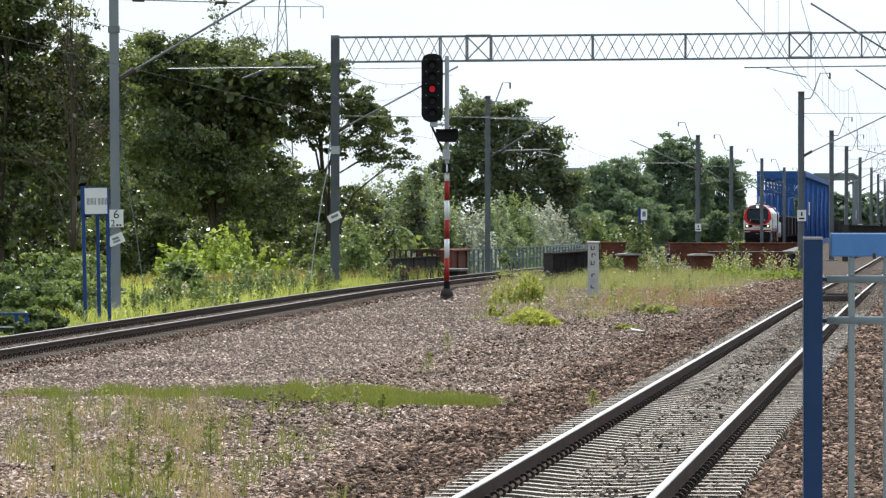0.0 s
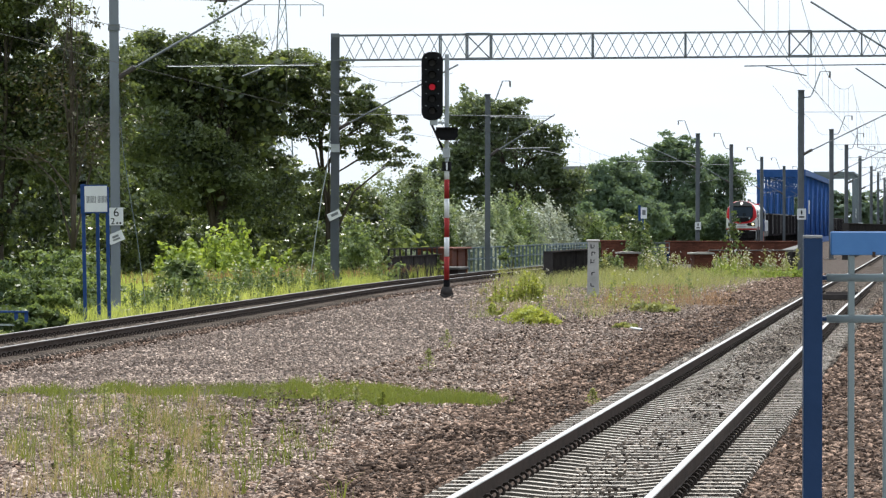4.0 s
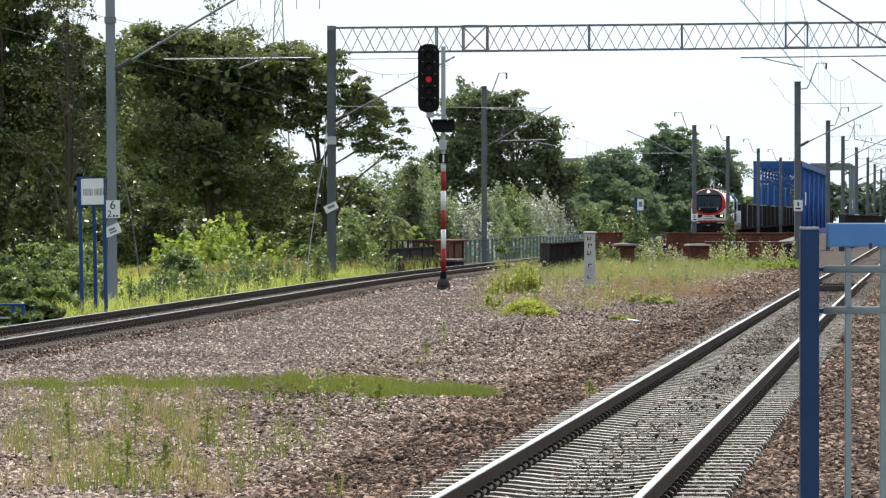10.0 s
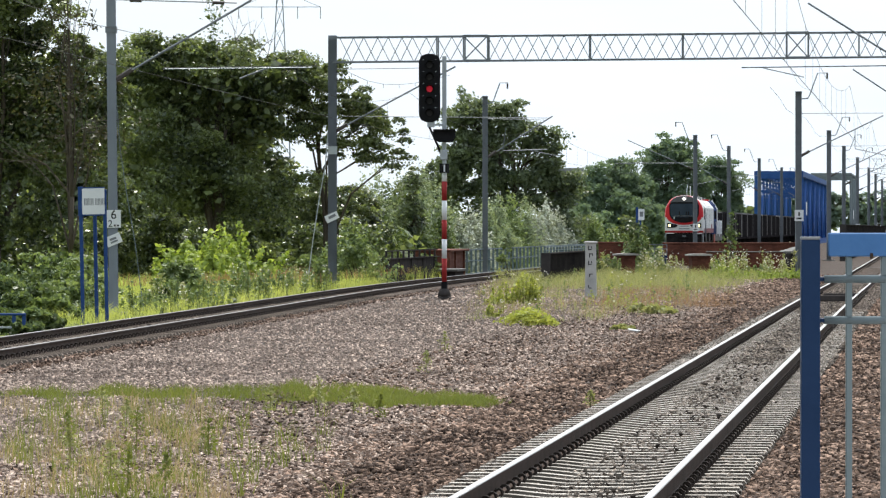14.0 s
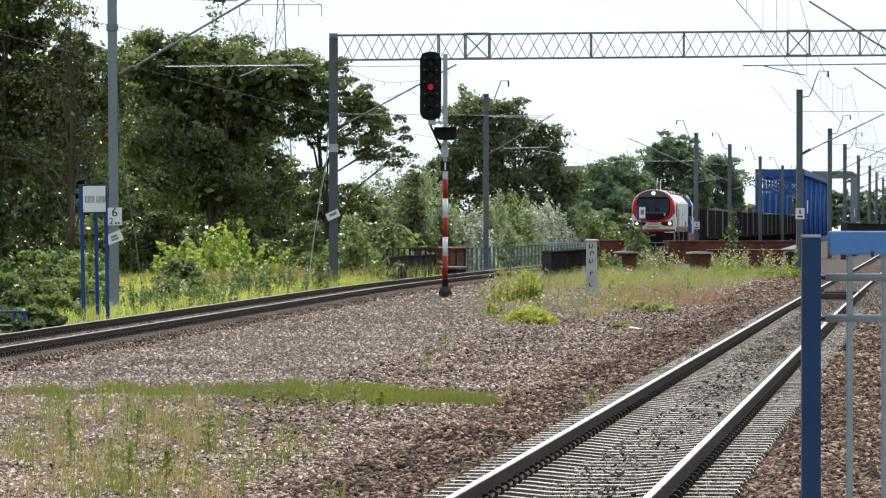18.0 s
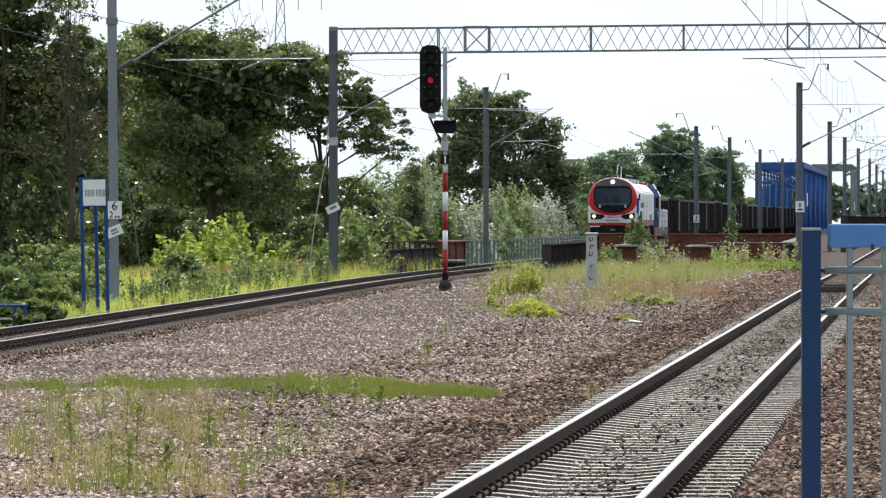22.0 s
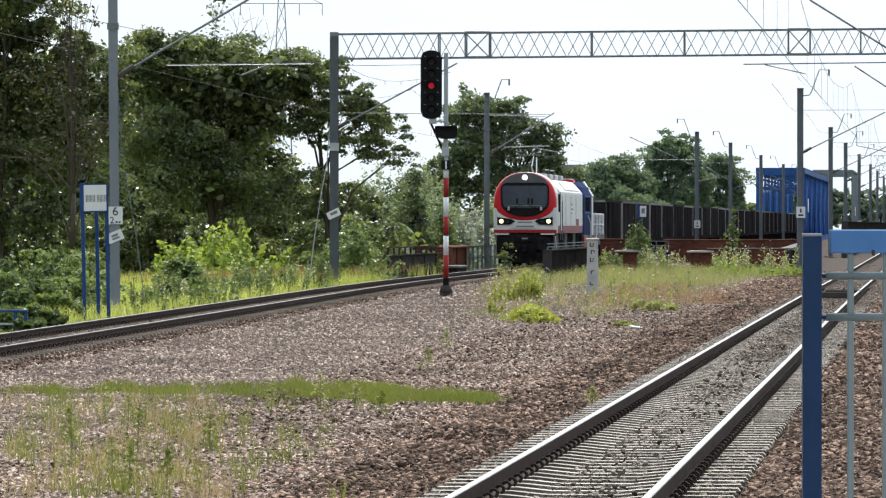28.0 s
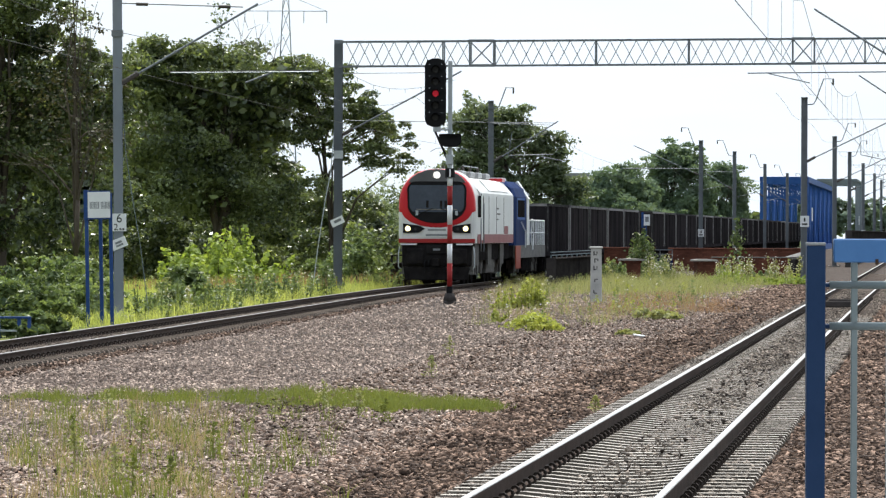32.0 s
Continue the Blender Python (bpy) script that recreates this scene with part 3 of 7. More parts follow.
def bush(x, y, w, h, n, leaf, mat, label, name="bush", ground=-0.35, stems=5, spread=0.7, clump=0.22):
    thing = base(name, x, y, ground, label=label, category="bush", group="bushes by the line")
    lobes = [(rand(-1, 1) * w * 0.3, rand(-1, 1) * w * 0.25, h * rand(0.3, 0.68), w * rand(0.22, 0.34), w * 0.3, h * rand(0.24, 0.34)) for _ in range(6)]
    for k in range(stems):
        l = lobes[k % 6]
        part("woody_stem", rod((rand(-0.03, 0.03), rand(-0.03, 0.03), -0.2), (l[0], l[1], l[2]), 0.025, 5, 0.008), BARK, thing)
    pts, facing = bough_points(lobes, n, clump * max(w, 0.7) * spread * 0.9, 90, 0.1)
    pts[:, 2] = np.abs(pts[:, 2])
    leaf_mesh("foliage", pts, leaf, mat, thing, facing=facing)
    return thing


def shoot_bush(x, y, w, h, shoots, per, leaf, mat, label, name="shrub", ground=-0.6, fan=0.5, thick=0.09):
    """A shrub of many upright shoots, each set with leaves along its length."""
    thing = base(name, x, y, ground, label=label, category="bush", group="bushes by the line")
    root = np.stack([rng.normal(0, 0.28, shoots) * w, rng.normal(0, 0.22, shoots) * w, np.zeros(shoots)], 1)
    tip = root * np.array((1 + fan, 1 + fan, 0)) + rng.normal(0, 0.06, (shoots, 3)) * w
    tip[:, 2] = h * rng.uniform(0.45, 1.05, shoots) * (1 - 0.35 * np.clip(np.abs(root[:, 0]) / (0.6 * w), 0, 1))
    for k in range(min(shoots, 8)):
        part("stem", rod(Vector(root[k]) - Vector((0, 0, 0.2)), Vector(tip[k]), 0.02, 4, 0.006), BARK if h > 1.8 else GRASS_MOSS, thing)
    t = rng.uniform(0.08, 1.0, (shoots, per, 1)) ** 0.8
    pts = root[:, None] * (1 - t) + tip[:, None] * t
    spread = thick * h ** 0.7 * (1.25 - t)
    off = rng.normal(size=(shoots, per, 3)) * np.array((1, 1, 0.6))
    pts = (pts + off * spread).reshape(-1, 3)
    leaf_mesh("foliage", pts, leaf, mat, thing, facing=(off * 0.5 + np.array((0, 0, 0.6))).reshape(-1, 3))
    return thing


def weed(x, y, h, mat, label, n=40, leaf=0.07, flowers=0, name="weed", ground=-0.25, lean=0.12):
    thing = base(name, x, y, ground, label=label, category="plant", group="weeds in the ballast")
    tip = Vector((rand(-lean, lean) * h, rand(-lean, lean) * h, h))
    stem = rod((0, 0, -0.03), tip, 0.012 * max(h, 0.6), 5, 0.004)
    part("stem", stem, BARK if h > 1.4 else GRASS_MOSS, thing)
    t = rng.uniform(0.12, 1.0, n)
    sp = 0.16 * h ** 0.7 * (1.15 - t)
    pts = np.array(tip)[None] * t[:, None] + rng.normal(size=(n, 3)) * np.stack([sp, sp, sp * 0.5], 1) + np.array((0, 0, 0.01))
    leaf_mesh("leaves", pts, leaf, mat, thing)
    if flowers:
        t = rng.uniform(0.6, 1.05, flowers)
        pts = np.array(tip)[None] * t[:, None] + rng.normal(size=(flowers, 3)) * 0.13 * h ** 0.5
        leaf_mesh("blossom", pts, 0.07, PETAL, thing)
    return thing


def scatter(y0, y1, lo, hi, n, z=-0.25, power=1.0, patch=0.0, scale=0.4):
    """Roots over a strip, thinned to patches by noise."""
    u = rng.uniform(0, 1, n) ** power
    y = y0 + (y1 - y0) * u
    l, h = lo(y), hi(y)
    x = l + (h - l) * rng.uniform(0, 1, n)
    if patch:
        keep = np.array([noise.noise((a * scale, b * scale * 0.35, 3.1)) for a, b in zip(x, y)]) + rng.normal(0, 0.18, n) > patch - 0.5
        x, y = x[keep], y[keep]
    return np.stack([x, y, np.full(len(x), z)], 1)


# ---- railway furniture ----
def plate(thing, x, z, w, h, y, mat=WHITE, name="plate", label="white enamel number plate", tilt=0.0):
    ob = part(name, box(-w / 2, w / 2, -0.012, 0.012, -h / 2, h / 2), mat, thing, label)
    ob.matrix_basis = pose(x, y, z, 0, tilt, 0)
    return ob


def mark(parent, x, z, w, h, y=-0.016, mat=INK, name="mark"):
    return part(name, box(x - w / 2, x + w / 2, y - 0.003, y, z - h / 2, z + h / 2), mat, parent)


def lettering(text, size, parent, x, z, y=-0.017, mat=INK, name="lettering"):
    cu = bpy.data.curves.new(name, "FONT")
    cu.body, cu.size, cu.align_x, cu.align_y, cu.extrude = text, size, "CENTER", "CENTER", 0.001
    tmp = bpy.data.objects.new(name, cu)
    scene.collection.objects.link(tmp)
    me = bpy.data.meshes.new_from_object(tmp.evaluated_get(bpy.context.evaluated_depsgraph_get()))
    bpy.data.objects.remove(tmp)
    me.materials.clear()
    me.materials.append(mat)
    ob = new(name, me)
    ob.parent = parent
    ob.matrix_basis = pose(x, y, z, 90, 0, 0)
    return ob


def h_post(h, w, z0=-0.5, faced=False):
    """An H-section steel post, one piece; faced turns a flange towards the platform."""
    a, t = w / 2, 0.022
    bm = bmesh.new()
    o = [(-a, -a), (a, -a), (a, -a + t), (t / 2, -a + t), (t / 2, a - t), (a, a - t), (a, a), (-a, a), (-a, a - t), (-t / 2, a - t), (-t / 2, -a + t), (-a, -a + t)]
    if faced:
        o = [(y, x) for x, y in o]
    lo, hi = [bm.verts.new((y, x, z0)) for x, y in o], [bm.verts.new((y, x, h)) for x, y in o]
    bm.faces.new(lo)
    bm.faces.new(hi[::-1])
    for i in range(12):
        j = (i + 1) % 12
        bm.faces.new((lo[j], lo[i], hi[i], hi[j]))
    return bm


def goose(thing, side, h, up=0.95, wide=1.0):
    """The bent feeder horn at a mast's top with its hanging insulator."""
    side *= wide
    pts = [(0, 0, h - 0.35), (side * 0.45, 0, h - 0.3), (side * 0.55, 0, h - 0.15), (side * 0.95, 0, h + up), (side * 1.45, 0, h + up)]
    part("feeder_horn", strung(pts, 0.03, 5), STEEL, thing)
    part("horn_insulator", rod((side * 1.42, 0, h + up), (side * 1.42, 0, h + up - 0.3), 0.05, 6), INSUL, thing)


def cantilever(thing, side, reach, z_low, z_high, tie=True):
    """Sloping tube and tie that carry the wires over the track."""
    part("bracket_tube", rod((side * 0.1, 0, z_low), (side * reach, 0, z_high), 0.031, 6), STEEL, thing)
    part("bracket_insulator", rod((side * 0.12, 0, z_low), (side * 0.55, 0, z_low + (z_high - z_low) * 0.5 / reach), 0.07, 6), INSUL, thing)
    if tie:
        part("tie_rod", rod((side * 0.1, 0, z_high + 0.1), (side * reach, 0, z_high + 0.12), 0.018, 5), STEEL, thing)
        part("steady_arm", rod((side * (reach - 1.4), 0, 5.95), (side * (reach + 0.25), 0, 5.6), 0.022, 5), STEEL, thing)
        part("drop_bracket", rod((side * (reach - 1.4), 0, 5.95), (side * (reach - 1.4), 0, z_low + (z_high - z_low) * (reach - 1.4) / reach), 0.02, 5), STEEL, thing)


def mast(x, y, h=8.8, w=0.26, horn=0, arm=0, reach=3.0, z_low=5.3, z_high=7.3, numbered=0.0, lean=0.0, tie=True, label="grey steel overhead line mast", faced=False, horn_up=0.95, horn_wide=1.0):
    thing = base("catenary_mast", x, y, 0, 0, label=label, category="mast", group="overhead line masts")
    thing.matrix_basis = pose(x, y, 0, 0, lean, 0)
    part("post", h_post(h, w, faced=faced), GREY_POST if faced else STEEL, thing)
    part("post_cap", box(-w * 0.55, w * 0.55, -w * 0.55, w * 0.55, h, h + 0.04), STEEL, thing)
    part("footing", box(-0.4, 0.4, -0.4, 0.4, -0.6, -0.18), CAST, thing, "concrete footing")
    if horn:
        goose(thing, horn, h, horn_up, horn_wide)
    if arm:
        cantilever(thing, arm, reach, z_low, z_high, tie)
    if numbered:
        p = plate(thing, 0.02, numbered, 0.44, 0.55, -w / 2 - 0.015)
        mark(p, 0.0, 0.08, 0.08, 0.2)
        mark(p, 0.0, -0.14, 0.26, 0.08)
    return thing


def gantry():
    g = base("signal_gantry", -4.1, 186.0, 0, 0, label="grey steel lattice portal spanning all the tracks", category="gantry")
    g.matrix_basis = pose(-4.1, 186.0, 0, 0, 0, near_tilt())
    span = 24.3
    zb, zt, rise = 8.24, 9.16, 0.0062

    def up(x, z):
        return z + x * rise
    for x in (0.0, span):
        part("post", h_post(9.09 + x * rise, 0.3, faced=True), GREY_POST, g)
        part("post_plate", box(x - 0.0 - 0.17, x + 0.17, -0.2, 0.2, up(x, zb) - 0.05, up(x, zt) + 0.03), STEEL, g)
    g.children[-2].location.x = span
    for z in (zb, zt):
        for y in (-0.32, 0.32):
            part("chord", bar((0, y, up(0, z)), (span, y, up(span, z)), 0.05, 0.055), STEEL, g)
    special = (3.95, 4.95, 5.85, 9.65, 13.1, 16.95, 17.75, 19.62, 23.3)
    for x in special:
        part("frame_post", bar((x, -0.32, up(x, zb)), (x, -0.32, up(x, zt)), 0.055, 0.05), STEEL, g)
        part("frame_post", bar((x, 0.32, up(x, zb)), (x, 0.32, up(x, zt)), 0.05, 0.05), STEEL, g)
    edges = (0.3,) + special + (span,)
    for a, b in zip(edges, edges[1:]):
        if a in (4.95, 16.95):
            part("cross_brace", bar((a, -0.33, up(a, zb)), (b, -0.33, up(b, zt)), 0.05, 0.045), STEEL, g)
            part("cross_brace", bar((a, -0.325, up(a, zt)), (b, -0.325, up(b, zb)), 0.05, 0.045), STEEL, g)
            for z in (zb, zt):
                part("gusset", box(a - 0.02, b + 0.02, -0.37, -0.34, up(a, z) - 0.05, up(a, z) + 0.05), STEEL, g)
            continue
        n = max(1, round((b - a) / 0.48))
        s = (b - a) / n
        for k in range(n):
            lo, hi = (zb, zt) if k % 2 else (zt, zb)
            part("lacing_bar", bar((a + k * s, -0.31, up(a, lo)), (a + k * s + s, -0.31, up(a, hi)), 0.026, 0.026), STEEL, g)
            part("lacing_bar", bar((a + k * s, 0.31, up(a, hi)), (a + k * s + s, 0.31, up(a, lo)), 0.026, 0.026), STEEL, g)
    p = plate(g, 0.03, 4.95, 0.34, 0.3, -0.18, GALV, label="pale blank plate")
    p = plate(g, 0.0, 2.45, 0.5, 0.28, -0.2, WHITE, "plate", "slanted white plate with worn writing", -25)
    mark(p, 0.02, 0.02, 0.28, 0.1, mat=GREYINK)
    part("downlead", strung([(-0.12, -0.1, 6.1), (-0.27, -0.1, 4.3), (-0.48, -0.1, 3.2), (-0.74, -0.1, 1.5), (-0.95, -0.1, -0.2)], 0.022, 5), GALV, g)
    cantilever(g, 1, 4.62, 5.66, 8.07, tie=False)
    part("tie_rod", rod((0.1, 0, 7.98), (3.9, 0, 8.02), 0.014, 5), STEEL, g)
    part("steady_tube", rod((0.4, 0, 6.22), (8.2, 0, 6.14), 0.012, 6), STEEL, g)
    sag = [(0.12, 0.1, 8.24), (0.7, 0.1, 7.82), (1.3, 0.1, 7.55), (1.9, 0.1, 7.42), (2.5, 0.1, 7.4), (3.1, 0.1, 7.46), (4.4, 0.1, 7.75)]
    part("jumper_wire", strung(sag, 0.009, 4), WIRE, g, "thin sagging jumper wire")
    for x, y, z in sag[1:-1]:
        part("dropper", rod((x, y, z), (x, y, z - 0.14), 0.008, 4), WIRE, g)
    part("cross_span_tube", rod((15.3, -0.5, 7.98), (22.5, -0.5, 8.05), 0.022, 6), STEEL, g)
    part("steady_arm", rod((16.1, -0.5, 7.96), (17.6, -0.5, 7.62), 0.02, 6), STEEL, g)
    part("bracket_tube", rod((17.75, -0.6, 10.35), (21.4, -0.6, 8.05), 0.036, 6), STEEL, g)
    part("bracket_tube", rod((19.4, -0.5, 7.9), (21.6, -0.5, 6.45), 0.026, 6), STEEL, g)
    return g


def signal():
    s = base("railway_signal", 0.07, 160.0, -0.16, label="five-lamp black railway signal showing red on a striped mast", category="signal")
    part("footing", box(-0.2, 0.2, -0.2, 0.2, -0.3, 0.02), DARKSTEEL, s, bevel=0.03)
    part("collar", rod((0, 0, 0.0), (0, 0, 0.26), 0.22, 12, 0.15), DARKSTEEL, s, smooth=True)
    part("mast_foot", rod((0, 0, 0), (0, 0, 0.48), 0.105, 12), BLACK, s)
    z = 0.48
    for i, (h, m) in enumerate(((0.75, RED), (0.62, WHITE), (0.62, RED), (0.62, WHITE), (0.62, RED), (0.32, WHITE))):
        part("mast_band", rod((0, 0, z), (0, 0, z + h), 0.082, 12), m, s, "%s painted mast band" % ("red" if m is RED else "white"), smooth=True)
        z += h
    part("mast_collar", rod((0, 0, 3.98), (0, 0, 4.28), 0.16, 10), BLACK, s)
    mark(s, 0.0, 4.13, 0.05, 0.24, -0.165, WHITE, "collar_mark")
    part("mast_neck", rod((0, 0, 4.2), (0, 0, 5.1), 0.07, 10), GALV, s)
    part("junction_box", box(-0.14, 0.1, -0.14, 0.1, 4.4, 4.72), GALV, s, bevel=0.02)
    part("upper_pole", box(-0.07, 0.07, 0.06, 0.2, 4.6, 7.75), GALV, s, bevel=0.01)
    part("lower_lamp_box", extrude_outline([(-0.36, 5.38), (0.36, 5.38), (0.36, 5.12), (0.26, 4.97), (-0.2, 4.97), (-0.36, 5.15)], -0.36, 0.02), BLACK, s, "black lower lamp box", bevel=0.02)
    part("cluster_hood", extrude_outline([(-0.34, 5.34), (0.34, 5.34), (0.34, 5.38), (-0.34, 5.38)], -0.5, -0.3), BLACK, s)
    part("brace", rod((-0.5, -0.05, 5.5), (-0.05, -0.05, 4.5), 0.035, 6), BLACK, s)
    part("head_bracket", box(-0.55, -0.3, -0.1, 0.1, 5.45, 5.68), GALV, s, bevel=0.02)
    part("bracket_arm", box(-0.5, 0.0, -0.03, 0.06, 5.5, 5.56), GALV, s)
    cx, zc = -0.475, 6.71
    head = part("backplate", extrude_outline(round_rect(cx, zc, 0.69, 2.2, 0.24, 2), -0.12, -0.06), BLACK, s, "black signal backplate")
    part("signal_case", extrude_outline(round_rect(cx, zc, 0.42, 1.95, 0.18, 6), -0.06, 0.14), BLACK, s)
    for i in range(5):
        z = zc + 0.74 - i * 0.385
        lit = i == 2
        l = part("lamp", rod((cx, -0.15, z), (cx, -0.115, z), 0.1, 18), RED_LAMP if lit else LENS, s, "lit red lamp" if lit else "unlit dark lamp")
        hood = bmesh.new()
        for k in range(10):
            a0, a1 = radians(-20 + 22 * k), radians(-20 + 22 * (k + 1))
            q = [(cx + 0.14 * math.cos(a), yy, z + 0.14 * math.sin(a)) for a, yy in ((a0, -0.12), (a1, -0.12), (a1, -0.38), (a0, -0.38))]
            hood.faces.new([hood.verts.new(v) for v in q])
        part("lamp_hood", hood, BLACK, s)
        for sx in (-0.2, 0.2):
            part("stud", rod((cx + sx, -0.135, z + 0.17), (cx + sx, -0.12, z + 0.17), 0.016, 6), GALV, s, "bare metal stud")
    return s


def concrete_post():
    p = base("concrete_post", 4.93, 165.0, -0.25, label="weathered pale concrete marker post with faded black writing", category="post")
    part("shaft", extrude_outline([(-0.2, -0.2), (0.2, -0.2), (0.175, 1.79), (-0.175, 1.79)], -0.1, 0.1), CAST, p, bevel=0.02)
    part("cap", box(-0.225, 0.225, -0.14, 0.14, 1.78, 1.86), CAST, p, "mossy concrete cap", bevel=0.03)
    # worn painted characters, one under the other, reduced to plain strokes
    for i, z in enumerate((1.63, 1.39, 1.14, 0.72, 0.36)):
        x = -0.02 + 0.03 * (i % 2)
        mark(p, x - 0.055, z, 0.035, 0.14 if i < 3 else 0.1, -0.101, INK, "faded_stroke")
        mark(p, x, z + (0.05 if i % 2 else -0.05), 0.09, 0.03, -0.101, INK, "faded_stroke")
        if i < 3:
            mark(p, x + 0.045, z + 0.02, 0.03, 0.08, -0.101, INK, "faded_stroke")


def station_sign():
    s = base("station_sign", -8.53, 122.0, -0.3, 0, label="white station name board on tall blue posts", category="sign")
    s.matrix_basis = pose(-8.53, 122.0, -0.3, 0, -1.1, 0)
    for x, y in ((-0.28, 0.0), (0.03, 0.45), (0.31, 0.0)):
        part("sign_post", box(x - 0.045, x + 0.045, y - 0.03, y + 0.05, -0.3, 3.3), BLUE, s, "blue painted post", bevel=0.01)
    part("side_plate", box(-0.34, -0.245, -0.06, 0.35, 2.66, 3.38), BLUE, s)
    b = part("name_board", box(-0.24, 0.31, -0.07, -0.02, 2.69, 3.33), WHITE, s, "white board with faded black letters", bevel=0.01)
    part("board_frame", box(-0.25, 0.32, -0.065, -0.01, 3.33, 3.36), BLUE, s)
    part("board_frame", box(-0.25, 0.32, -0.065, -0.01, 2.66, 2.69), BLUE, s)
    x = -0.195
    for w in (0.036, 0.028, 0.028, 0.028, 0.024, 0.03, 0.036, 0.0, 0.028, 0.03, 0.028, 0.03, 0.03, 0.03, 0.03):
        if w:
            mark(b, x + w / 2, 3.0, w * 0.62, 0.17, -0.071, GREYINK, "faded_letter")
        x += w + 0.005 if w else 0.03


def blue_rack():
    r = base("steel_rack", -9.35, 108.0, -0.52, label="low blue painted steel rack beside the track", category="rack")
    for x in (-0.75, -0.40, 0.05, 0.27):
        part("upright", box(x - 0.04, x + 0.04, -0.03, 0.03, -0.1, 0.68), BLUE, r, bevel=0.008)
    part("top_rail", box(-0.85, 0.31, -0.05, 0.05, 0.68, 0.73), BLUE, r, "worn blue top rail", bevel=0.008)
    part("cross_bar", box(-0.85, 0.29, 0.032, 0.06, 0.40, 0.44), GALV, r, "bare grey cross bar")


def left_mast():
    m = mast(-8.75, 132.5, 10.6, 0.24, 0, 1, 3.75, 6.0, 8.1, tie=False, label="tall grey steel overhead line mast with number plate", lean=-0.5, faced=True)
    p = plate(m, 0.03, 2.3, 0.38, 0.47, -0.14)
    lettering("6", 0.33, p, 0.0, 0.1)
    lettering("2", 0.25, p, -0.09, -0.135)
    mark(p, 0.03, -0.18, 0.05, 0.05)
    mark(p, 0.11, -0.18, 0.05, 0.05)
    q = plate(m, 0.02, 1.74, 0.42, 0.27, -0.14, name="plate", label="tilted white plate with worn writing", tilt=-22)
    mark(q, 0.0, 0.03, 0.18, 0.06, mat=GREYINK)
    mark(q, 0.0, -0.05, 0.2, 0.05, mat=GREYINK)
    part("steady_arm", rod((3.4, 0, 6.0), (4.2, 0, 6.3), 0.025, 5), STEEL, m)
    part("clamp", box(-0.15, 0.15, -0.15, 0.15, 7.25, 7.42), STEEL, m)
    part("registration_tube", rod((1.4, -0.1, 6.27), (5.35, -0.1, 6.28), 0.014, 6), FENCE_GREY, m)
    part("top_tie", rod((0.1, 0, 8.14), (3.35, 0, 8.02), 0.018, 6), STEEL, m)
    for x in (0.5, 2.7):
        part("tie_insulator", rod((x, 0, 8.13 - x * 0.035), (x + 0.32, 0, 8.12 - x * 0.035), 0.045, 8), INSUL, m)
    part("downlead", strung([(0.1, 0, 5.8), (0.2, 0, 4.2), (0.36, 0, 3.03), (0.58, 0, 1.67), (0.8, 0, -0.2)], 0.012, 5), FENCE_GREY, m)


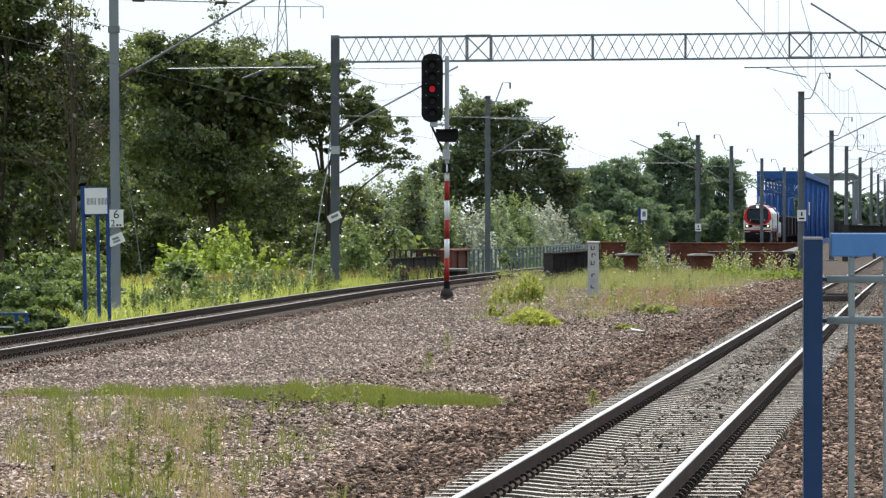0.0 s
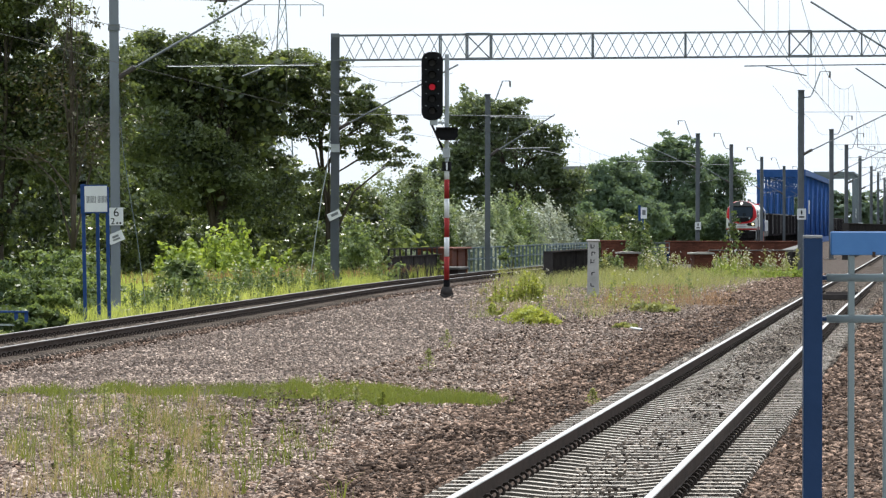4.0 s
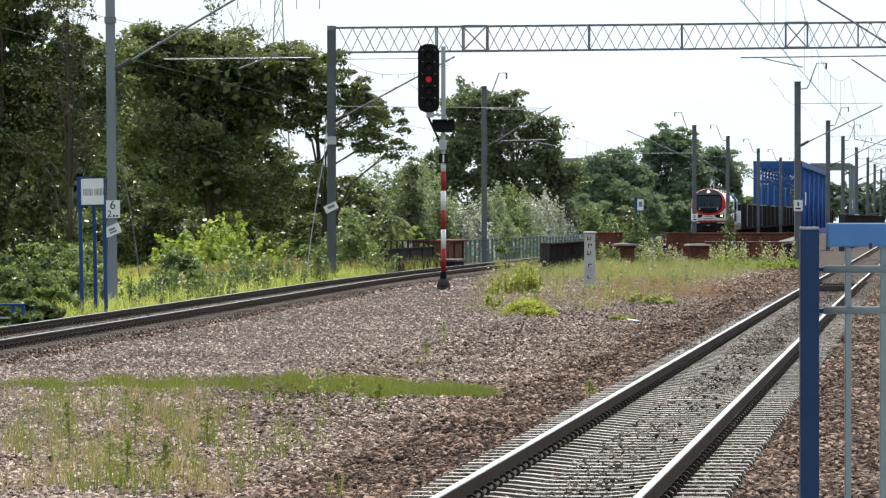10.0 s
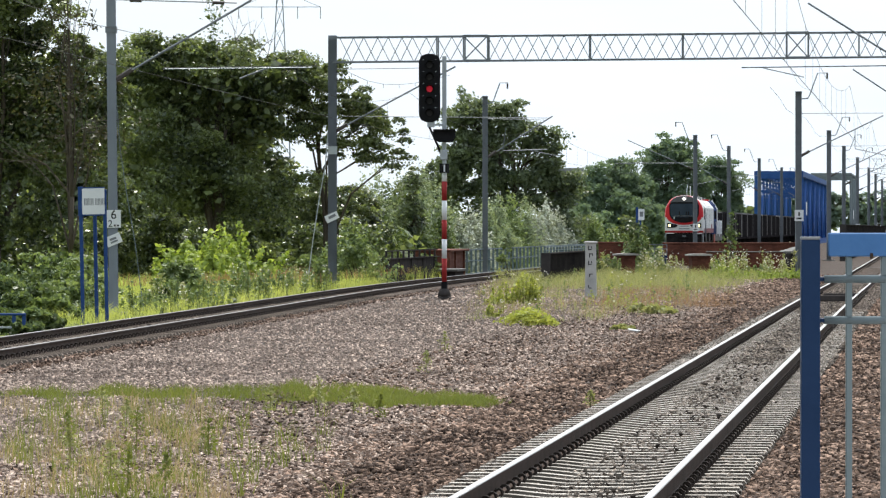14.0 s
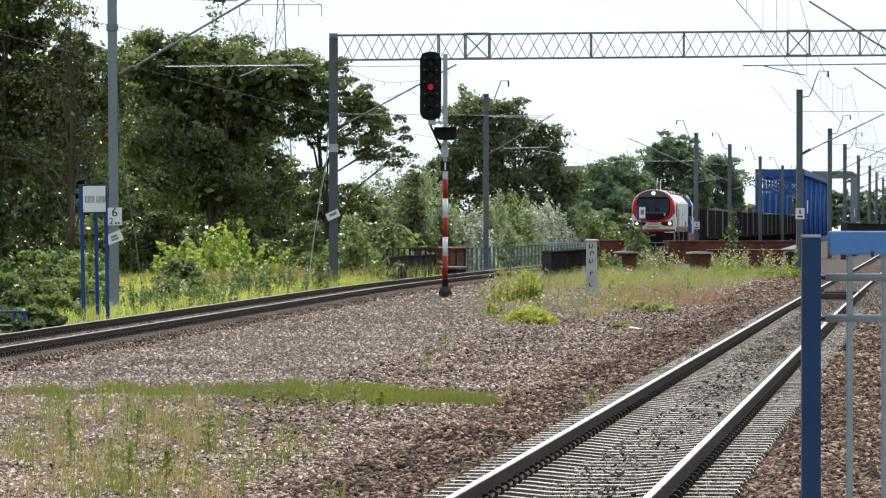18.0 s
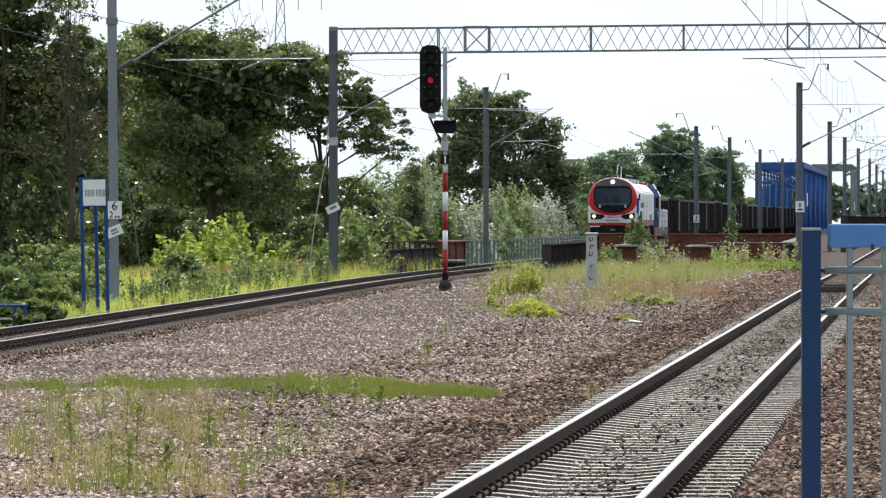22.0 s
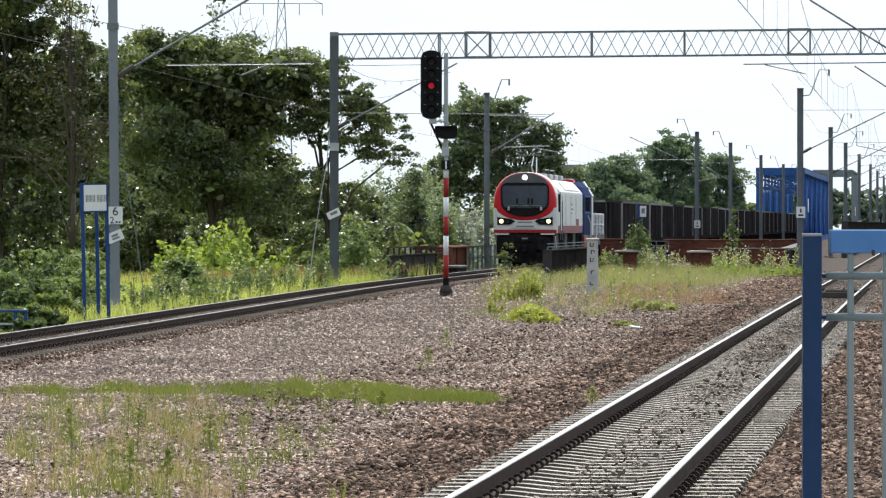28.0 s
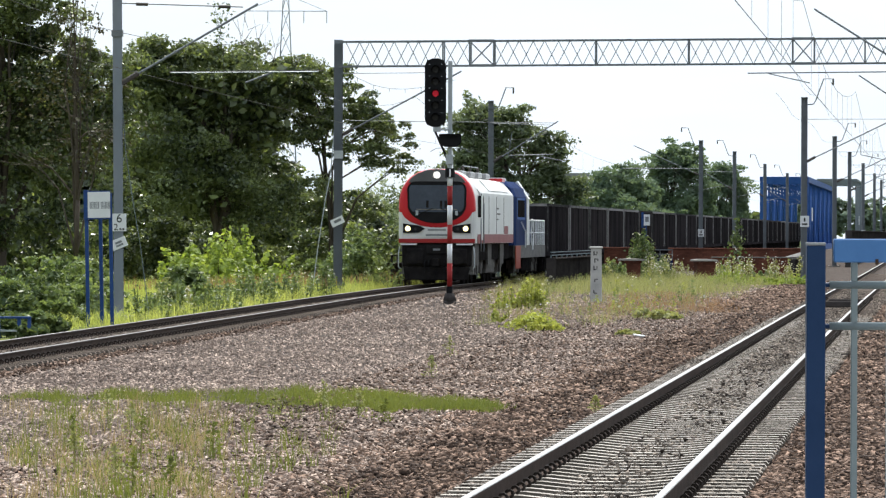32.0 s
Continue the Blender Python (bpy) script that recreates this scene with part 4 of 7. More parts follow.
def parapets():
    """Brick abutments, plate girders and railings where the lines cross the water."""
    def wall(name, x0, x1, y0, y1, z1, mat=BRICK, label="weathered red brick parapet wall", rz=0.0, z0=-0.6, cope=True):
        w = base(name, (x0 + x1) / 2, (y0 + y1) / 2, 0, rz, label=label, category="wall", group="bridge parapets")
        hx, hy = (x1 - x0) / 2, (y1 - y0) / 2
        part("brickwork", box(-hx, hx, -hy, hy, z0, z1), mat, w)
        if cope:
            part("coping", box(-hx - 0.05, hx + 0.05, -hy - 0.05, hy + 0.05, z1 + 0.002, z1 + (0.05 if cope == 2 else 0.1)), LOCO_DUST if cope == 2 else BRICK, w, bevel=0.02)
        return w
    # wall across the gap between the two bridges
    wall("brick_wall", 13.35, 22.3, 300.0, 300.6, 1.05)
    wall("brick_wall", 8.25, 10.9, 262.0, 262.5, 1.2)
    w = wall("low_wall", 12.9, 16.6, 242.0, 242.5, 0.85, label="low brick wall with concrete coping", cope=2)
    for x, y in ((8.95, 242.5), (12.35, 239.5)):
        p = base("brick_pillar", x, y, 0, 8, label="square red brick pillar with a broad pale stone cap", category="pillar", group="brick pillars")
        part("shaft", box(-0.4, 0.4, -0.4, 0.4, -0.6, 0.68), BRICK, p)
        part("neck", box(-0.44, 0.44, -0.44, 0.44, 0.58, 0.7), BRICK, p)
        part("cap", extrude_outline([(-0.57, 0.702), (0.57, 0.702), (0.56, 0.78), (0.3, 0.805), (-0.3, 0.795), (-0.56, 0.775)], -0.57, 0.57), CONCRETE, p, "pale stone cap")
    # far side of the train's track
    dark = base("plate_girder", -2.32, 204.0, 0, FAR_TILT, label="dark riveted plate girder parapet of the bridge", category="girder", group="bridge girders")
    part("web", box(-0.02, 0.02, 0, 21, -0.6, 0.74), DARKSTEEL, dark)
    part("top_flange", box(-0.14, 0.14, 0, 21, 0.74, 0.78), DARKSTEEL, dark)
    part("bottom_flange", box(-0.02, 0.16, 0, 21, -0.34, -0.28), DARKSTEEL, dark)
    for k in range(5):
        part("stiffener", box(0.02, 0.07, k * 4.8, k * 4.8 + 0.08, -0.6, 0.74), DARKSTEEL, dark)
    for k in range(10):
        part("baluster", box(-0.04, 0.04, 0.2 + 2.2 * k, 0.34 + 2.2 * k, 0.78, 1.06), DARKSTEEL, dark)
    part("handrail", box(-0.04, 0.04, 0, 21, 1.06, 1.11), DARKSTEEL, dark)
    pil = base("brick_pier", float(far_xs(232)) - 3.72, 229.5, 0, FAR_TILT, label="red brick bridge pier with recessed panels", category="pillar", group="brick pillars")
    part("shaft", box(-0.6, 0.6, 0, 9, -0.6, 0.94), BRICK, pil)
    part("cap", box(-0.8, 0.88, -0.4, 9.08, 0.94, 1.04), BRICK, pil, bevel=0.03)
    for k in range(3):
        part("panel_rib", box(0.6, 0.68, 0.1 + k * 4.25, 0.5 + k * 4.25, -0.3, 0.94), BRICK, pil)
    part("ledge", box(-0.45, 1.62, -4.6, -0.5, 0.06, 0.18), LOCO_DUST, pil, "concrete ledge", bevel=0.02)
    part("ledge_beam", box(-0.3, 1.5, -4.4, -0.5, -0.5, 0.058), DARKSTEEL, pil)
    part("pier_face", box(-0.75, 0.85, -0.35, 0, -0.6, 0.94), BRICK, pil)
    for x in (-0.72, 0.0, 0.72):
        part("face_rib", box(x - 0.1, x + 0.1, -0.42, -0.35, -0.4, 0.94), BRICK, pil)
    # near side girder
    ng = base("plate_girder", float(far_xs(212)) + 3.14, 212.0, 0, FAR_TILT, label="dark plate girder beside the train's track", category="girder", group="bridge girders")
    part("web", box(-0.02, 0.02, 0, 30, -0.6, 0.92), DARKSTEEL, ng)
    part("top_flange", box(-0.2, 0.2, 0, 30, 0.92, 0.97), DARKSTEEL, ng)
    for z in (1.07, 1.2):
        part("upper_rail", box(-0.025, 0.025, 0, 30, z, z + 0.035), RAILING, ng)
    for k in range(21):
        part("stiffener", box(0.02, 0.14, k * 1.5, k * 1.5 + 0.04, -0.6, 0.92), DARKSTEEL, ng)
        if k % 2 == 0:
            part("rail_post", box(-0.03, 0.03, k * 1.5, k * 1.5 + 0.05, 0.972, 1.068), RAILING, ng)
    part("end_plate", box(-0.2, 0.2, -0.03, 0, -0.6, 0.97), DARKSTEEL, ng)
    # grey railing on the far side
    r = base("bridge_railing", float(far_xs(240)) - 3.1, 239.0, 0, FAR_TILT, label="grey steel bridge railing with upright bars", category="railing")
    for z in (-0.2, 0.42, 0.97):
        part("rail_bar", box(-0.03, 0.03, 0, 86, z - 0.03, z + 0.03), RAILING, r)
    for k in range(36):
        part("baluster", box(-0.05, 0.05, k * 2.4 - 0.05, k * 2.4 + 0.05, -0.4, 0.97), RAILING, r)
    # girders of the platform track's bridge
    for x, y, tilt in ((16.72, 242.6, -4.8), (near_x(226) + 3.2, 226.0, near_tilt())):
        g = base("plate_girder", x, y, 0, tilt, label="dark plate girder parapet of the second bridge", category="girder", group="bridge girders")
        part("web", box(-0.02, 0.02, 0, 111, -0.6, 0.75), DARKSTEEL, g)
        part("top_flange", box(-0.2, 0.2, 0, 111, 0.75, 0.8), DARKSTEEL, g)
        for k in range(37):
            part("stiffener", box(0.02, 0.14, k * 3.0, k * 3.0 + 0.05, -0.6, 0.75), DARKSTEEL, g)
        part("end_plate", box(-0.22, 0.22, -0.03, 0, -0.6, 0.8), DARKSTEEL, g)
        part("coping", box(-0.3, 0.3, 0.02, 111, 0.802, 0.9), LOCO_DUST, g, "pale concrete coping")
    g = base("plate_girder", near_x(338) - 3.0, 338.0, 0, near_tilt(), label="tall dark through girder of the far bridge span", category="girder", group="bridge girders")
    part("web", box(-0.02, 0.02, 0, 320, -0.6, 2.2), DARKSTEEL, g)
    part("top_flange", box(-0.2, 0.2, 0, 320, 2.2, 2.26), DARKSTEEL, g)
    part("end_plate", box(-0.22, 0.22, -0.03, 0, -0.6, 2.26), DARKSTEEL, g)
    for k in range(64):
        part("stiffener", box(0.02, 0.16, k * 5.0, k * 5.0 + 0.06, -0.6, 2.2), DARKSTEEL, g)
    # walkway boards in the gap under the train
    w = base("walkway", 12.2, 286.0, 0, 0, label="blue-grey steel walkway beside the bridge", category="walkway")
    part("deck", box(-0.75, 0.75, 0, 12, 0.2, 0.3), STEEL, w)
    for z in (0.55, 0.8, 1.05):
        part("rail_bar", box(-0.75, 0.75, 0.0, 0.05, z, z + 0.05), STEEL, w)
    for x in (-0.75, 0.0, 0.7):
        part("rail_post", box(x, x + 0.05, 0.05, 0.1, 0.3, 1.1), STEEL, w)
    part("kick_plate", box(-0.75, 0.75, -0.02, 0.0, -0.5, 0.5), LOCO_BLUE, w)


def truss_bridge(y0, length, half, h, mat, label, bays, shift=0.0, f=1.0):
    x0 = -19.82 + FAR_SLOPE * y0 + shift
    t = base("truss_bridge", x0, y0, 0, FAR_TILT, label=label, category="bridge", group="truss bridges")
    for sx in (-half, half):
        part("top_chord", box(sx - 0.3 * f, sx + 0.3 * f, 0, length, h - 0.7 * f, h), mat, t)
        part("bottom_chord", box(sx - 0.3, sx + 0.3, 0, length, -0.6, 0.5), mat, t)
        for k in range(bays + 1):
            y = length * k / bays
            wide = 0.28 if k in (0, bays) else 0.17
            part("truss_post", box(sx - wide * f, sx + wide * f, y - 0.18, y + 0.18, 0.5, h - 0.7 * f), mat, t)
            if k < bays:
                y2 = length * (k + 1) / bays
                a, b = ((y, 0.5), (y2, h - 0.7)) if k % 2 else ((y, h - 0.7), (y2, 0.5))
                part("diagonal", bar((sx, a[0], a[1]), (sx, b[0], b[1]), 0.24 * f, 0.35 * f), mat, t)
    for k in range(bays + 1):
        y = length * k / bays
        part("cross_beam", box(-half, half, y - 0.3, y + 0.3, h - (0.95 if k == 0 else 0.6) * f, h - 0.01), mat, t)
        if k < bays:
            y2 = length * (k + 1) / bays
            part("wind_brace", bar((-half, y, h - 0.5), (half, y2, h - 0.5), 0.15, 0.15), mat, t)
            part("wind_brace", bar((half, y, h - 0.5), (-half, y2, h - 0.5), 0.15, 0.15), mat, t)
        if f < 1:
            continue
        part("sway_beam", bar((-half, y, h - 2.5), (half, y, h - 2.5), 0.16, 0.2), mat, t)
        for q in range(4):
            xa, xb = -half + half * q / 2, -half + half * (q + 1) / 2
            za, zb = (h - 2.5, h - 0.7) if q % 2 else (h - 0.7, h - 2.5)
            part("sway_brace", bar((xa, y, za), (xb, y, zb), 0.12, 0.14), mat, t)
    part("white_board", box(half + 0.31, half + 0.36, 14.0, 17.5, 3.6, 5.3), WHITE, t, "narrow white board")
    for sx in (-1, 1):
        part("portal_knee", bar((sx * half, 0, h - 2.2), (sx * (half - 1.3), 0, h - 0.9), 0.25, 0.25), mat, t)
    return t


def platform_and_fence():
    p = base("platform", 0, 0, 0, 0, label="paved station platform end", category="platform", kind="structure")
    e = lambda y: near_x(y) + 1.7
    bm = bmesh.new()
    top = [(e(-30), -30), (12, -30), (12, 22.6), (e(22.6), 22.6)]
    a = [bm.verts.new((x, y, 0.76)) for x, y in top]
    b = [bm.verts.new((x, y, -0.5)) for x, y in top]
    bm.faces.new(a)
    bm.faces.new(b[::-1])
    for i in range(4):
        j = (i + 1) % 4
        bm.faces.new((a[j], a[i], b[i], b[j]))
    part("slab", bm, CAST, p)
    f = base("platform_gate", 1.628, 22.0, 0.76, 0, label="platform end barrier with navy post, blue top board and grey tubes", category="fence")
    part("post", box(-0.0415, 0.0415, -0.04, 0.04, 0, 1.265), NAVY, f, "navy square post", bevel=0.004)
    part("post_cap", box(-0.042, 0.042, -0.042, 0.042, 1.265, 1.278), GREYINK, f, "grey post cap", bevel=0.003)
    part("top_board", box(0.078, 1.4, -0.03, 0.02, 1.19, 1.295), PALEBLUE, f, "lighter blue steel top rail", bevel=0.006)
    for z in (1.09, 0.908):
        part("cross_tube", rod((0.062, 0, z), (1.4, 0, z), 0.0175, 14), FENCE_GREY, f, "grey steel tube", smooth=True)
    for x in (0.172, 0.327, 0.482, 0.637, 0.792):
        part("upright_bar", box(x - 0.014, x + 0.014, -0.006, 0.026, 0.06, 1.19), FENCE_GREY, f, "grey upright bar", bevel=0.003)
    part("bottom_tube", rod((0.062, 0, 0.04), (1.4, 0, 0.04), 0.0175, 10), FENCE_GREY, f)
    for z in (0.908, 1.09):
        part("fixing_bolt", rod((0.04, 0, z), (0.064, 0, z), 0.011, 8), NAVY, f, "dark fixing bolt")
    r = part("rust_stain", box(0.262, 0.276, -0.032, -0.0295, 1.18, 1.205), RAIL_RUST, f, "small rust spot")


# ---- train ----
def front_outline(sx=1.0, top=4.56, low=1.62, half=1.47, n=10):
    """Rounded front outline of the electric locomotive."""
    pts = [(half * 0.985, low), (half, low + 0.4), (half, 3.0)]
    for k in range(1, n + 1):
        a = radians(90 * k / n)
        ca, sa = math.cos(a) ** 0.85, math.sin(a) ** 0.85
        pts.append((half * ca if k < n else 0.0, 3.0 + (top - 3.0) * sa))
    return [(x * sx, z) for x, z in pts] + [(-x * sx, z) for x, z in pts[-2::-1]]


def body_outline(low=1.62, half=1.47):
    """Straight-sided outline with a sloping cant and flat roof, same count as the front."""
    pts = [(half * 0.985, low), (half, low + 0.4), (half, 3.2), (half, 3.45), (half * 0.995, 3.62), (1.40, 3.72), (1.27, 3.88), (1.14, 4.03), (1.02, 4.16), (0.9, 4.22),
           (0.6, 4.26), (0.3, 4.28), (0.0, 4.29)]
    return pts + [(-x, z) for x, z in pts[-2::-1]]


def loft(sections, cap=True):
    bm = bmesh.new()
    rings = [[bm.verts.new(v) for v in s] for s in sections]
    for a, b in zip(rings, rings[1:]):
        for i in range(len(a)):
            j = (i + 1) % len(a)
            bm.faces.new((a[i], a[j], b[j], b[i]))
    if cap:
        bm.faces.new(rings[0])
        bm.faces.new(rings[-1][::-1])
    return bm


def wheelset(parent, y, r=0.55):
    w = part("wheelset", rod((-0.82, y, r), (-0.68, y, r), r, 18), LOCO_DARK, parent)
    bm = rod((-0.7, 0, 0), (0.7, 0, 0), 0.08, 8)
    rod((0.68, 0, 0), (0.82, 0, 0), r, 18, bm=bm)
    rod((-0.82, 0, 0), (-0.68, 0, 0), r, 18, bm=bm)
    rod((0.82, 0, 0), (0.87, 0, 0), r * 0.45, 12, bm=bm)
    old = w.data
    me = bpy.data.meshes.new("wheelset")
    bm.to_mesh(me)
    bm.free()
    me.materials.append(LOCO_DARK)
    w.data = me
    bpy.data.meshes.remove(old)
    w.location = (0, y, r)
    return w


def bogie(parent, y0, y1, axles, r, mat):
    b = bmesh.new()
    for sx in (-1, 1):
        box(sx * 1.02 - 0.09, sx * 1.02 + 0.09, y0, y1, 0.5, 0.85, b)
        box(-1.0, 1.0, (y0 + y1) / 2 - 0.25, (y0 + y1) / 2 + 0.25, 0.55, 0.8, b) if sx > 0 else None
        box(sx * 1.05 - 0.1, sx * 1.05 + 0.1, (y0 + y1) / 2 - 0.5, (y0 + y1) / 2 + 0.5, 0.35, 1.0, b)
        for a in axles:
            box(sx * 1.08 - 0.12, sx * 1.08 + 0.12, a - 0.22, a + 0.22, r - 0.2, r + 0.22, b)
            rod((sx * 1.1, a + 0.42, 0.62), (sx * 1.1, a + 0.42, 1.15), 0.12, 8, bm=b)
    f = part("bogie", b, mat, parent)
    for a in axles:
        wheelset(f, a, r)
    return f


def buffers(parent, y, out, z=1.05):
    for sx in (-0.87, 0.87):
        bm = rod((sx, y, z), (sx, y + out * 0.4, z), 0.12, 10)
        rod((sx, y + out * 0.4, z), (sx, y + out * 0.62, z), 0.09, 10, bm=bm)
        rod((sx, y + out * 0.62, z), (sx, y + out * 0.66, z), 0.24, 16, bm=bm)
        part("buffer", bm, LOCO_DARK, parent)


def electric_loco():
    v = base("electric_locomotive", 0, 0, 0, FAR_TILT, label="white electric locomotive with red-rimmed windscreen and lit headlamps", category="locomotive")
    L = 17.6

    def ring(y, s, zs=1.0, rear=False):
        o = body_outline() if rear else front_outline(1.0, 4.56)
        return [(x * s * 1.05, y, 2.9 + (z - 2.9) * zs) for x, z in o]
    part("body", loft([ring(0.0, 0.90, 0.93), ring(0.07, 0.955, 0.965), ring(0.2, 0.985, 0.99), ring(0.5, 1.0, 1.0), ring(1.7, 1.0, 1.0)]), LOCO_WHITE, v, "white cab shell")
    part("car_body", loft([ring(1.7, 0.999, 1.0, True), ring(L - 0.6, 1.0, 1.0, True), ring(L, 0.93, 0.95, True)]), LOCO_WHITE, v, "white body side")

    def rim(y, s, zs, half=1.475, low=2.2):
        up = [(x, z) for x, z in front_outline(1.0, 4.56) if z >= 3.0]
        down = [(-half * math.cos(radians(a)), 3.0 - (3.0 - low) * math.sin(radians(a)) ** 0.9) for a in range(8, 180, 8)]
        return [(x * s * 1.052, y, 2.9 + (z - 2.9) * zs) for x, z in up + down]
    part("red_rim", loft([rim(-0.03, 0.86, 0.90), rim(0.0, 0.91, 0.94), rim(0.06, 0.957, 0.967), rim(0.17, 0.983, 0.99)]), LOCO_RED, v, "bright red rim", smooth=True)
    def screen(half, low, high, corner):
        top = [(half - corner + corner * math.sin(radians(a)), high - corner + corner * math.cos(radians(a))) for a in range(0, 91, 15)]
        bottom = [(half * math.cos(radians(a)), 3.25 - (3.25 - low) * math.sin(radians(a)) ** 0.8) for a in range(8, 173, 8)]
        return top + bottom + [(-x, z) for x, z in top[::-1]]
    part("screen_frame", extrude_outline(screen(1.17, 2.41, 4.05, 0.34), -0.055, 0.0), BLACK, v, "black screen surround")
    part("windscreen", extrude_outline([(x, max(z, 2.85)) for x, z in screen(1.09, 2.55, 3.98, 0.26)][3:-3], -0.068, -0.05), SCREEN, v, "dark windscreen glass")
    part("dashboard_edge", box(-0.8, 0.8, -0.072, -0.066, 2.93, 2.97), LOCO_DUST, v)
    for x in (-0.42, 0.12, 0.3):
        part("seat_back", box(x, x + 0.1, -0.071, -0.066, 3.02, 3.3), LOCO_DARK, v)
    brow = [(-1.14, 4.0), (-1.02, 4.18), (-0.8, 4.35), (-0.4, 4.5), (0, 4.54), (0.4, 4.5), (0.8, 4.35), (1.02, 4.18), (1.14, 4.0)]
    part("brow", extrude_outline(brow, -0.05, 0.4), LOCO_BROW, v, "grey roof brow", bevel=0.015)
    part("top_lamp", rod((0, -0.09, 4.3), (0, -0.04, 4.3), 0.13, 16), TOP_LAMP, v, "lit top lamp")
    for sx in (-1, 1):
        pod = [(sx * 0.46, 2.2), (sx * 0.66, 2.31), (sx * 1.33, 2.40), (sx * 1.33, 2.02), (sx * 0.7, 2.04)]
        p = part("headlamp_pod", extrude_outline(pod, -0.045, 0.05), BLACK, v, "black headlamp recess")
        part("headlamp", rod((sx * 1.14, -0.085, 2.2), (sx * 1.14, -0.04, 2.2), 0.105, 16), HEAD_LAMP, p, "lit yellowish headlamp")
        part("lamp", rod((sx * 0.84, -0.06, 2.19), (sx * 0.84, -0.04, 2.19), 0.06, 12), LENS, p)
        part("wiper", rod((sx * 0.75, -0.08, 2.75), (sx * 0.15, -0.08, 3.0), 0.012, 4), BLACK, v)
        part("marker_bracket", box(sx * 0.78 - 0.05, sx * 0.78 + 0.05, -0.1, -0.05, 2.72, 2.9), GALV, v)
        part("white_step", box(sx * 1.1 - 0.32, sx * 1.1 + 0.32, -0.12, 0.05, 1.555, 1.615), WHITE, v)
        part("cab_window", box(sx * 1.546 - 0.008, sx * 1.546 + 0.008, 0.75, 1.85, 2.65, 3.5), LOCO_DARK, v, "dark cab side window")
        part("cab_door", box(sx * 1.546 - 0.01, sx * 1.546 + 0.01, 2.1, 2.9, 1.75, 3.5), LOCO_WHITE, v, bevel=0.004)
        part("door_gap", box(sx * 1.546 - 0.006, sx * 1.546 + 0.006, 1.98, 2.25, 1.75, 3.6), LOCO_DARK, v)
        part("handrail", rod((sx * 1.58, 1.75, 1.3), (sx * 1.58, 1.75, 2.6), 0.02, 5), STEEL, v)
        part("handrail", rod((sx * 1.58, 3.0, 1.3), (sx * 1.58, 3.0, 3.2), 0.02, 5), STEEL, v)
        part("door_gap", box(sx * 1.546 - 0.006, sx * 1.546 + 0.006, 3.05, 3.2, 1.75, 3.5), LOCO_DARK, v)
        part("side_band", box(sx * 1.543 - 0.008, sx * 1.543 + 0.008, 0.7, L - 0.7, 1.63, 1.98), LOCO_PINK, v, "faded red lower band")
        for k in range(3):
            part("panel_seam", box(sx * 1.546 - 0.006, sx * 1.546 + 0.006, 5.5 + k * 3.4, 5.6 + k * 3.4, 2.0, 3.5), LOCO_DUST, v)
        for k, (a, w) in enumerate(((9.0, 0.9), (9.3, 1.3), (9.1, 0.7))):
            part("lettering_bar", box(sx * 1.548 - 0.006, sx * 1.548 + 0.006, a, a + w, 3.0 - k * 0.22, 3.06 - k * 0.22), LOCO_DUST, v)
        part("red_mark", box(sx * 1.548 - 0.006, sx * 1.548 + 0.006, 12.6, 14.4, 1.99, 2.32), LOCO_PINK, v, "faint red stripe emblem")
        part("roof_panel", loft([[(sx * x, y, z) for x, z in ((1.46, 3.73), (1.49, 3.75), (1.13, 4.18), (1.10, 4.16))] for y in (6.0, L - 2.6)]), WHITE, v, "white sloping roof panel")
        for k in range(3):
            part("side_skirt", box(sx * 1.38 - 0.03, sx * 1.38 + 0.03, 1.0 + k * 5.6, 2.6 + k * 5.6, 0.75, 1.6), BOGIE, v)
            part("step", box(sx * 1.3 - 0.1, sx * 1.3 + 0.1, 0.25 + k * 0.2, 0.55 + k * 0.2, 0.45, 1.5), LOCO_DUST, v) if k == 0 else None
    part("red_stripe", box(-1.5, 1.5, -0.05, 0.3, 1.64, 1.8), RED, v, "red stripe under the nose", bevel=0.01)
    part("number_plate", box(-0.55, 0.55, -0.035, 0.02, 1.86, 2.24), LOCO_WHITE, v)
    mark(v, 0.0, 2.15, 0.7, 0.07, -0.037, GREYINK, "writing_bar")
    mark(v, 0.0, 1.95, 0.86, 0.08, -0.037, GREYINK, "writing_bar")
    part("underframe", box(-1.32, 1.32, 0.15, L - 0.15, 0.95, 1.62), LOCO_DARK, v)
    part("buffer_beam", box(-1.36, 1.36, -0.02, 0.3, 0.72, 1.58), LOCO_DARK, v, bevel=0.03)
    part("snowplough", extrude_outline([(-1.25, 0.18), (1.25, 0.18), (1.3, 0.7), (-1.3, 0.7)], -0.12, 0.05), LOCO_DARK, v, bevel=0.03)
    part("coupling", box(-0.12, 0.12, -0.5, 0.0, 0.72, 1.05), LOCO_DARK, v, bevel=0.03)
    for x in (-0.45, -0.3, 0.3, 0.45):
        part("air_hose", strung([(x, -0.02, 0.95), (x, -0.2, 0.85), (x, -0.22, 0.5)], 0.025, 5), BLACK, v)
    for sx in (-1, 1):
        part("front_handrail", strung([(sx * 1.46, -0.06, 1.5), (sx * 1.5, -0.1, 1.2), (sx * 1.5, -0.1, 0.7), (sx * 1.42, -0.06, 0.62)], 0.025, 5), GALV, v)
        part("corner_step", box(sx * 1.32 - 0.14, sx * 1.32 + 0.14, -0.1, 0.25, 0.42, 0.5), LOCO_DUST, v)
        part("buffer_box", box(sx * 0.87 - 0.34, sx * 0.87 + 0.34, -0.14, 0.0, 0.8, 1.42), LOCO_DARK, v, bevel=0.05)
